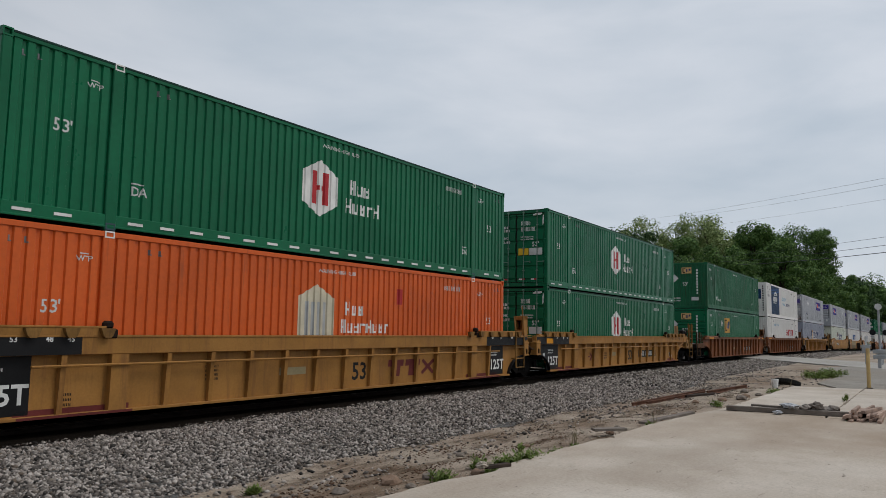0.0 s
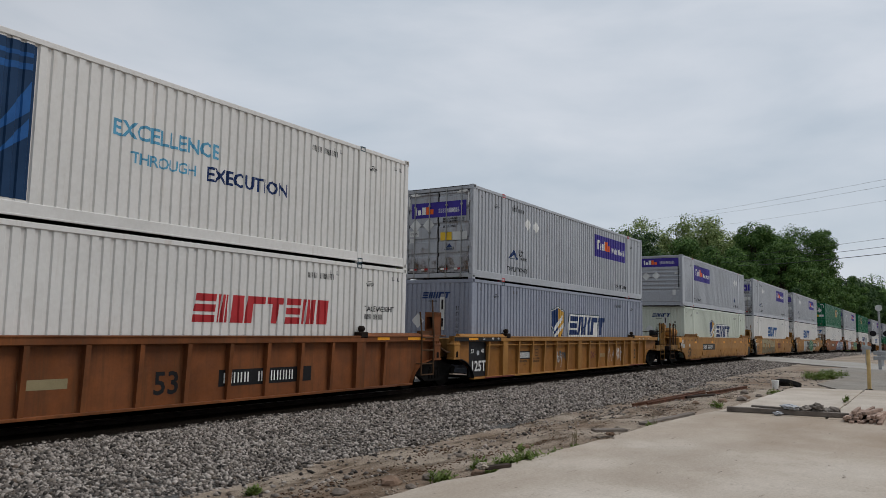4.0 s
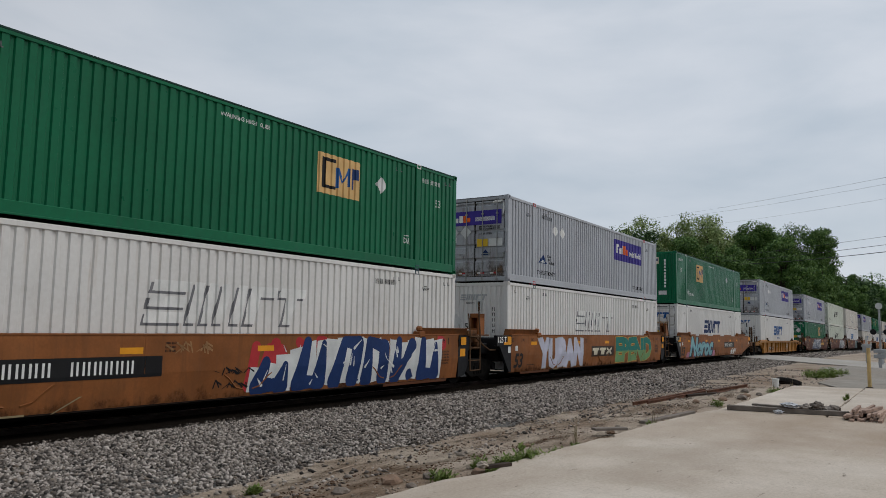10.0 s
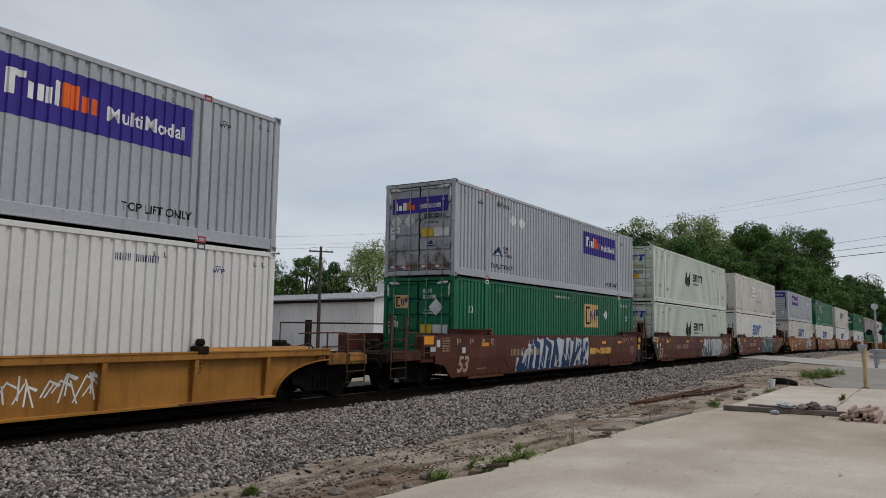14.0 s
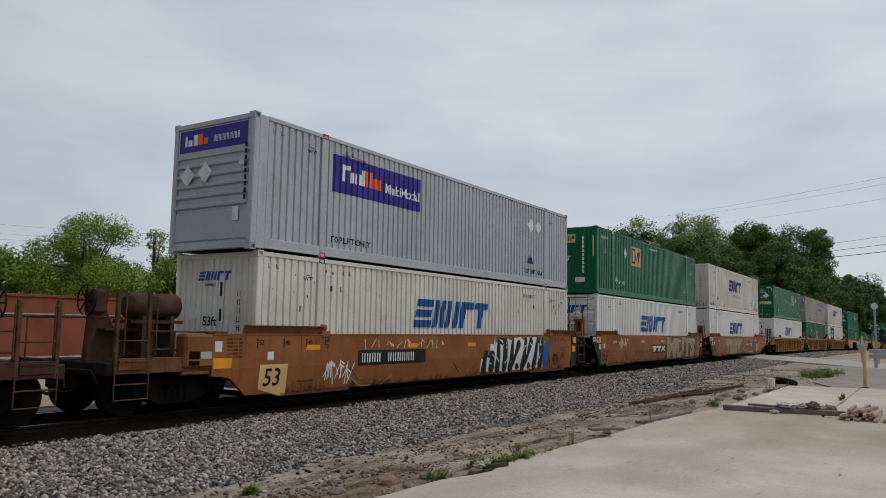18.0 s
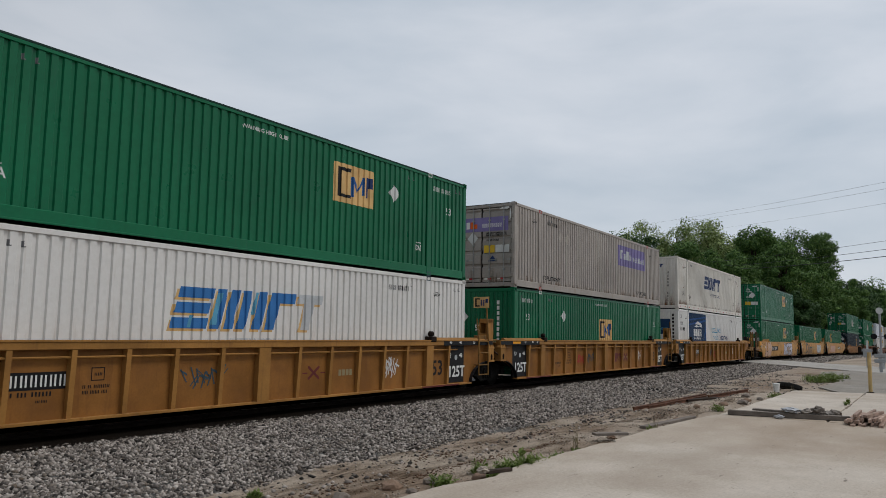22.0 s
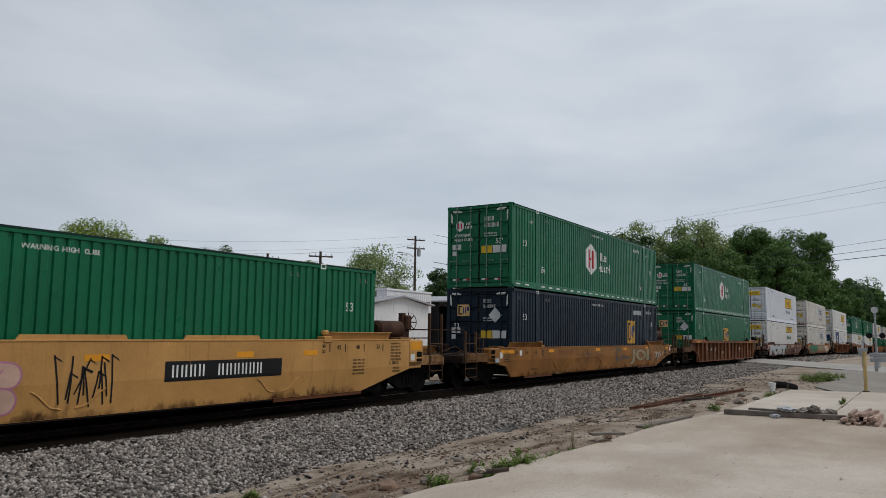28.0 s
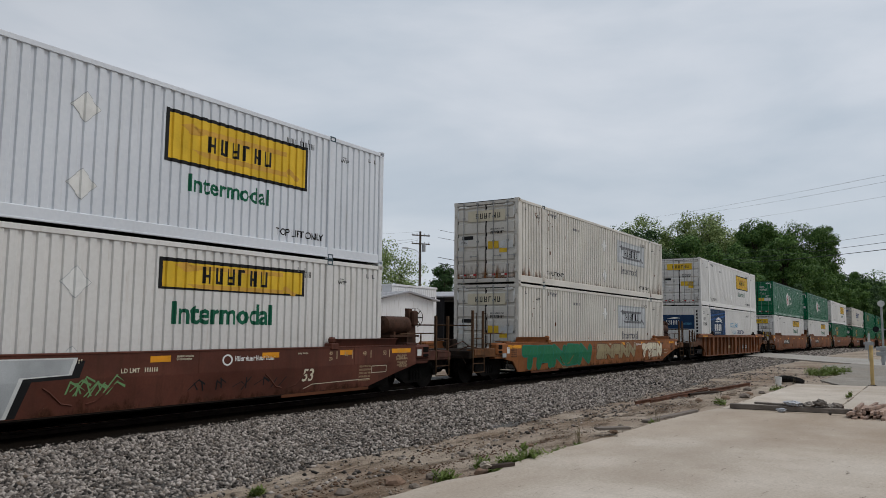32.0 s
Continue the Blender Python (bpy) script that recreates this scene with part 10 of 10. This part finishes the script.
SPRAY = {
    0: [("b", 1.75, 4.1, 0.42, 0.84, "ink_oxide", None)],
    4: [("s", -2.26, -1.55, 0.3, 1.05, 41, "ink_faded", 7), ("s", 2.98, 5.0, 0.4, 1.08, 42, "ink_faded", 14)],
    6: [("f", "EZOM", -6.05, -0.72, 0.30, 1.42, "ink_khaki", "ink_black", 0.07, 0.02, 0.0, "ink_olive"), ("b", 0.65, 2.7, 0.66, 1.1, "ink_oxide", None)],
    7: [(-3.7, -1.9, 0.22, 1.36, 2, 71, "ink_silver", "ink_black"), (-1.7, -0.1, 0.3, 1.36, 2, 72, "ink_black", "ink_pale", "ink_white"), (0.5, 2.2, 0.24, 1.36, 2, 73, "ink_leafgreen", "ink_white", None, "ink_leafgreen"),
        ("s", 2.4, 4.4, 1.14, 1.36, 74, "ink_white", 9), ("t", "HOT SHOT", 2.5, 0.4, 0.26, "ink_white", 0.0, 0.1), ("s", 5.1, 5.6, 0.6, 1.2, 75, "ink_white", 6), (6.3, 7.0, 0.75, 1.25, 1, 76, "ink_silver", "ink_white")],
    8: [("w", 0.0, 7.0, 0.28, 1.43, 6, 81, "ink_navy", "ink_pale", "ink_red"), ("s", -0.9, 0.0, 0.4, 0.62, 82, "ink_black", 8), ("s", -0.8, -0.1, 0.68, 0.86, 84, "ink_black", 8), ("s", -1.9, -1.0, 1.1, 1.36, 83, "ink_tan", 10)],
    9: [("f", "YUBAN", -6.2, -2.15, 0.30, 1.36, "ink_lavender", "ink_silver", 0.075, 0.025), ("b", -1.2, 1.2, 0.69, 0.97, "ink_cream", "ink_umber"), ("f", "EPEND", 1.47, 6.4, 0.32, 1.40, "ink_teal", "ink_gold", 0.065, 0.02, 0.0, "ink_lime")],
    10: [("f", "Noroc", -6.4, -1.1, 0.30, 1.42, "ink_aqua", "ink_navy", 0.05, 0.03, 0.3, None, "ink_black"), ("p", "ink_pink", ((-6.75, 0.36, 0.2), (-6.3, 0.42, 0.17), (-5.3, 0.4, 0.2), (-3.65, 0.36, 0.16), (-0.95, 0.4, 0.2), (-1.3, 0.36, 0.13), (-6.2, 0.9, 0.09), (-4.6, 1.3, 0.1))), ("t", "MEMPY", 3.7, 0.32, 0.34, "ink_white", 0.03, 0.3)],
    11: [("s", 2.3, 4.2, 0.36, 0.88, 111, "ink_white", 18)],
    12: [("w", -4.4, 1.9, 0.28, 1.42, 7, 121, "ink_deepblue", "ink_faded"), (2.05, 4.4, 0.72, 1.0, 4, 122, "ink_gold", "ink_brown")],
    13: [("w", 0.6, 3.1, 0.3, 1.36, 3, 131, "ink_slate", "ink_faded"), (2.9, 5.3, 0.24, 1.36, 2, 132, "ink_silver", "ink_navy", "ink_white"), ("s", 5.4, 7.2, 0.25, 1.2, 133, "ink_white", 16)],
    14: [("w", 0.3, 5.0, 0.28, 1.42, 4, 143, "ink_petrol", "ink_petrol"), (0.9, 4.9, 0.32, 1.42, 4, 141, "ink_petrol", "ink_pale", None, None, 10), ("s", -1.6, -0.7, 0.4, 0.7, 142, "ink_white", 8)],
    15: [("s", -6.2, -5.2, 0.3, 0.95, 151, "ink_white", 14), ("w", 1.0, 5.4, 0.28, 1.43, 5, 152, "ink_black", "ink_pale"), (5.1, 5.8, 0.3, 1.25, 1, 155, "ink_blue", "ink_blue"), ("s", 5.7, 6.9, 0.35, 0.85, 156, "ink_black", 16), ("s", -4.8, -1.0, 1.1, 1.38, 153, "ink_cream", 14)],
    16: [("f", "MUTS", 1.3, 6.9, 0.30, 1.40, "ink_khaki", "ink_black", 0.07, 0.035), ("s", -6.0, -5.0, 0.85, 1.4, 162, "ink_cream", 12), ("b", -1.22, 1.1, 0.69, 0.97, "ink_cream", "ink_umber")],
    17: [(-4.6, 0.0, 0.24, 1.34, 4, 171, "ink_khaki", "ink_black"), ("s", 3.0, 4.4, 0.25, 0.5, 172, "ink_pale", 10), ("s", 5.6, 6.6, 0.3, 1.1, 173, "ink_pale", 12)],
    19: [("s", -3.0, -2.3, 0.45, 0.95, 191, "ink_red", 12), ("b", 0.98, 3.0, 0.55, 0.92, "ink_oxide", None)],
    20: [("s", -1.2, -0.4, 0.4, 0.9, 201, "ink_red", 8)],
    21: [("f", "L", -7.75, -6.85, 0.30, 1.42, "ink_peach", "ink_black", 0.08, 0.05, 0.15), ("f", "OD", -6.8, -5.15, 0.30, 1.42, "ink_peach", "ink_cream", 0.1, 0.02), ("f", "MOTER", 0.85, 5.3, 0.30, 1.36, "ink_lavender", "ink_black", 0.06, 0.05, 0.1)],
    22: [("f", "Dim", -5.95, -1.5, 0.34, 1.38, "ink_slate", "ink_tan", 0.01, 0.02, 0.3), ("b", -1.3, 1.2, 0.72, 1.08, "ink_khaki", None), (2.4, 5.3, 0.4, 1.25, 4, 222, "ink_faded", "ink_worn_blue")],
    23: [(-5.4, -0.9, 0.4, 1.2, 6, 231, "ink_peach", "ink_pink"), ("s", -0.2, 0.8, 0.4, 1.3, 232, "ink_black", 12), ("s", -6.0, -5.3, 1.0, 1.3, 233, "ink_black", 8)],
    25: [("s", -4.1, -3.45, 0.7, 1.08, 252, "ink_cream", 8), ("b", 3.1, 4.6, 0.74, 0.98, "ink_faded", None)],
    26: [("f", "POST", -8.35, -0.15, 0.31, 1.14, "ink_silver", "ink_pale", 0.075, 0.02, 0.1, None, "ink_black"), ("s", -7.6, -7.0, 0.42, 0.75, 262, "ink_black", 9), ("s", -0.28, 0.5, 0.48, 0.86, 264, "ink_lime", 12), ("s", 2.0, 4.5, 0.4, 0.7, 263, "ink_black", 12)],
    27: [(-8.2, -2.3, 0.31, 1.12, 5, 271, "ink_leafgreen", "ink_teal"), (-1.6, 3.0, 0.45, 1.1, 5, 272, "ink_khaki", "ink_brown"), (4.0, 7.0, 0.4, 1.1, 4, 273, "ink_cream", "ink_brown")],
}
# how far the train has run: seconds, metres
RUN = [
    (0, 0.00), (1, 16.92), (2, 33.90), (4.5, 76.71), (5, 85.27), (6, 102.41),
    (7, 119.54), (8, 136.68), (9, 153.87), (10, 171.14), (11, 188.53), (12, 206.02),
    (13, 223.46), (14, 240.89), (14.5, 249.59), (16.5, 284.42), (17, 293.31), (18, 310.81),
    (19, 328.26), (20, 345.80), (21, 363.24), (22, 380.74), (23, 398.13), (24, 415.58),
    (25, 433.15), (27.5, 477.21), (28, 486.05), (29, 503.80), (30, 521.52), (31, 539.10),
    (31.5, 547.89), (32, 556.72),
]

# metres behind the first container's end at 0 s; car kind, paint, its two ends; lower and upper container (livery, paint, leading end)
TRAIN = [
    (5.64, "rib", "yellow_car", "joint", "joint", ("hexagon_old", "orange", "wall"), ("hexagon", "green", "wall")),
    (25.16, "rib", "yellow_car", "joint", "end", ("hexagon", "green", "door"), ("hexagon", "green", "door")),
    (48.63, "rib", "brown_car", "end", "joint", ("amber", "green", "slats"), ("amber_top", "green_old", "wall")),
    (68.30, "rib", "brown_car", "joint", "joint", ("reefer", "white", "wall"), ("deepblue", "white", "wall")),
    (87.89, "rib", "yellow_car", "joint", "end", ("shield", "bluegrey", "wall"), ("violet", "grey", "door")),
    (111.35, "smooth", "yellow_car", "end", "joint", ("shield", "mint", "wall"), ("violet_front", "grey", "slats")),
    (130.74, "smooth", "yellow_car", "joint", "joint", ("slant", "white", "wall"), ("violet", "grey", "door")),
    (150.16, "smooth", "yellow_car", "joint", "end", ("slant", "white", "door"), ("violet", "grey", "door")),
    (173.75, "smooth", "orange_car", "end", "joint", ("slant_faded", "white", "door"), ("amber_far", "green", "door")),
    (193.18, "smooth", "orange_car", "joint", "joint", ("slant_faded", "white", "wall"), ("violet", "grey", "door")),
    (212.87, "smooth", "orange_car", "joint", "end", ("slant_dark", "white", "door"), ("amber_near", "green", "wall")),
    (236.33, "low", "amber_car", "end", "end", ("slant", "white", "wall"), ("violet", "grey", "door")),
    (259.76, "smooth", "maroon_car", "end", "joint", ("amber_far", "green", "door"), ("violet", "grey", "door")),
    (279.17, "smooth", "maroon_car", "joint", "joint", ("slant_mark", "mint", "door"), ("slant_mark", "mint", "door")),
    (298.55, "smooth", "maroon_car", "joint", "end", ("slant_worn", "white", "wall"), ("slant_ghost", "cream", "wall")),
    (321.90, "smooth", "orange_car", "end", "joint", ("slant", "cream", "wall"), ("violet_front", "grey", "slats")),
    (341.19, "smooth", "orange_car", "joint", "joint", ("slant", "white", "door"), ("amber_mid", "green", "wall")),
    (360.60, "smooth", "orange_car", "joint", "end", ("slant", "white", "wall"), ("slant_inter", "rusty", "wall")),
    (383.90, "rib", "yellow_car", "end", "joint", ("slant_worn", "white", "wall"), ("amber_far", "green", "door")),
    (403.25, "rib", "yellow_car", "joint", "joint", ("amber_cut", "green", "wall"), ("violet_old", "taupe", "door")),
    (422.65, "rib", "yellow_car", "joint", "end", ("deepblue", "white", "wall"), ("slant_inter", "cream", "wall")),
    (446.03, "smooth", "tan_car", "end", "joint", ("amber_far", "green", "door"), ("amber_far", "green", "door")),
    (465.50, "smooth", "tan_car", "joint", "joint", ("amber_far", "green", "wall"), None),
    (485.00, "smooth", "tan_car", "joint", "end", ("amber", "green", "wall"), None),
    (508.63, "smooth", "ochre_car", "end", "end", ("amber_side", "navy", "door"), ("hexagon", "green", "door")),
    (532.31, "rib", "brown_car", "end", "end", ("amber_low", "green", "door"), ("hexagon", "green", "door")),
    (555.73, "smooth", "maroon_car", "end", "end", ("frame", "white", "door"), ("frame", "coolwhite", "door")),
    (579.42, "smooth", "orange_car", "end", "end", ("frame", "cream", "door"), ("frame", "cream", "door")),
    (603.20, "rib", "brown_car", "end", "end", ("deepblue", "white", "wall"), ("frame", "white", "door")),
    (626.80, "smooth", "brown_car", "end", "joint", ("frame", "white", "door"), ("hexagon", "green", "door")),
    (646.20, "smooth", "brown_car", "joint", "joint", ("frame", "white", "door"), ("hexagon", "green", "door")),
    (665.60, "smooth", "brown_car", "joint", "end", ("amber", "green", "door"), ("frame", "white", "door")),
    (689.00, "smooth", "brown_car", "end", "joint", ("amber", "green", "door"), ("slant_inter", "cream", "door")),
    (708.40, "smooth", "brown_car", "joint", "joint", ("amber", "green", "door"), ("amber", "green", "door")),
    (727.80, "smooth", "brown_car", "joint", "end", ("amber", "green", "door"), ("amber", "green", "door")),
]
FLOOR, GAP = 0.315, 0.022
ROLLING = []


def make_train():
    for i, (u, kind, paint, lead, trail, low, high) in enumerate(TRAIN):
        top = 1.16 if kind == "low" else 1.20 if i in (24, 26, 27) else TOP
        car = well_car("rib" if kind == "low" else kind, paint, lead, trail, CAR_LABEL[paint] + (" with upright ribs" if kind != "smooth" else " with smooth sides"), top, i > 3, {5: ("lead", "own paint"), 15: ("lead",), 10: ("trail",), 14: ("trail",), 23: ("trail",), 24: ("trail",), 26: ("trail",), 27: ("trail",)}.get(i, ()), {10: ((-5.4, 0.8), (-3.15, 1.9), (0.05, 1.9), (3.1, 1.9)), 23: ((-5.6, 1.2), (-3.15, 1.9), (0.05, 1.9), (3.1, 1.9)), 14: ((-3.4, 0.3), (-0.7, 0.3), (2.6, 0.3))}.get(i, ()))
        car_marks(car, kind, paint, i, top, lead, trail)
        ROLLING.append((car, u, 0.0))
        z = FLOOR
        for spec in (low, high):
            if spec:
                c = container(spec[1], spec[2], BOX_LABEL[spec[1]], caps="red" if spec[0].startswith("violet") else "white" if spec[1] in ("green", "green_old", "orange", "navy") else "dark")
                livery(c, *spec, spec is high)
                ROLLING.append((c, u, z))
                z += TALL + GAP


CAR_LABEL = {"yellow_car": "ochre-yellow steel well car", "brown_car": "rusty brown steel well car", "orange_car": "faded orange-brown steel well car with spray paint",
             "maroon_car": "dark maroon steel well car", "tan_car": "pale yellow steel well car", "ochre_car": "grimy brown-ochre low steel well car", "amber_car": "bright amber low-sided well car"}
BOX_LABEL = {"green": "clean dark green ribbed steel shipping container", "green_old": "worn dark green ribbed steel container", "orange": "bright orange ribbed steel shipping container",
             "navy": "dark navy blue ribbed steel container", "grey": "light grey ribbed container with purple panel", "bluegrey": "blue-grey ribbed container with shield emblem",
             "taupe": "weathered taupe-grey container with faded purple panel", "white": "white ribbed steel shipping container", "coolwhite": "bright cool-white ribbed container with yellow panel",
             "mint": "greenish off-white ribbed steel container", "cream": "dirty cream ribbed steel container", "rusty": "rust-streaked cream ribbed steel container"}

make_train()

# sleepers, the nearest of them as pieces of the ballast bed
tie = mesh_of("sleeper", lambda bm: box(bm, -0.11, 0.11, -1.3, 1.3, -0.19, 0.0, 0.012))
for k in range(150):
    x = -3.0 + 0.51 * k
    y, z, head, slope = track(x)
    part("sleeper", tie, M["sleeper"], bed_ob, at=pose(x, y, z - 0.165, 0, 0, math.degrees(head)))


def motions():
    for ob, u, z in ROLLING:
        walk(ob, [(t, on_track(u + HALF - s, z)) for t, s in RUN])


motions()
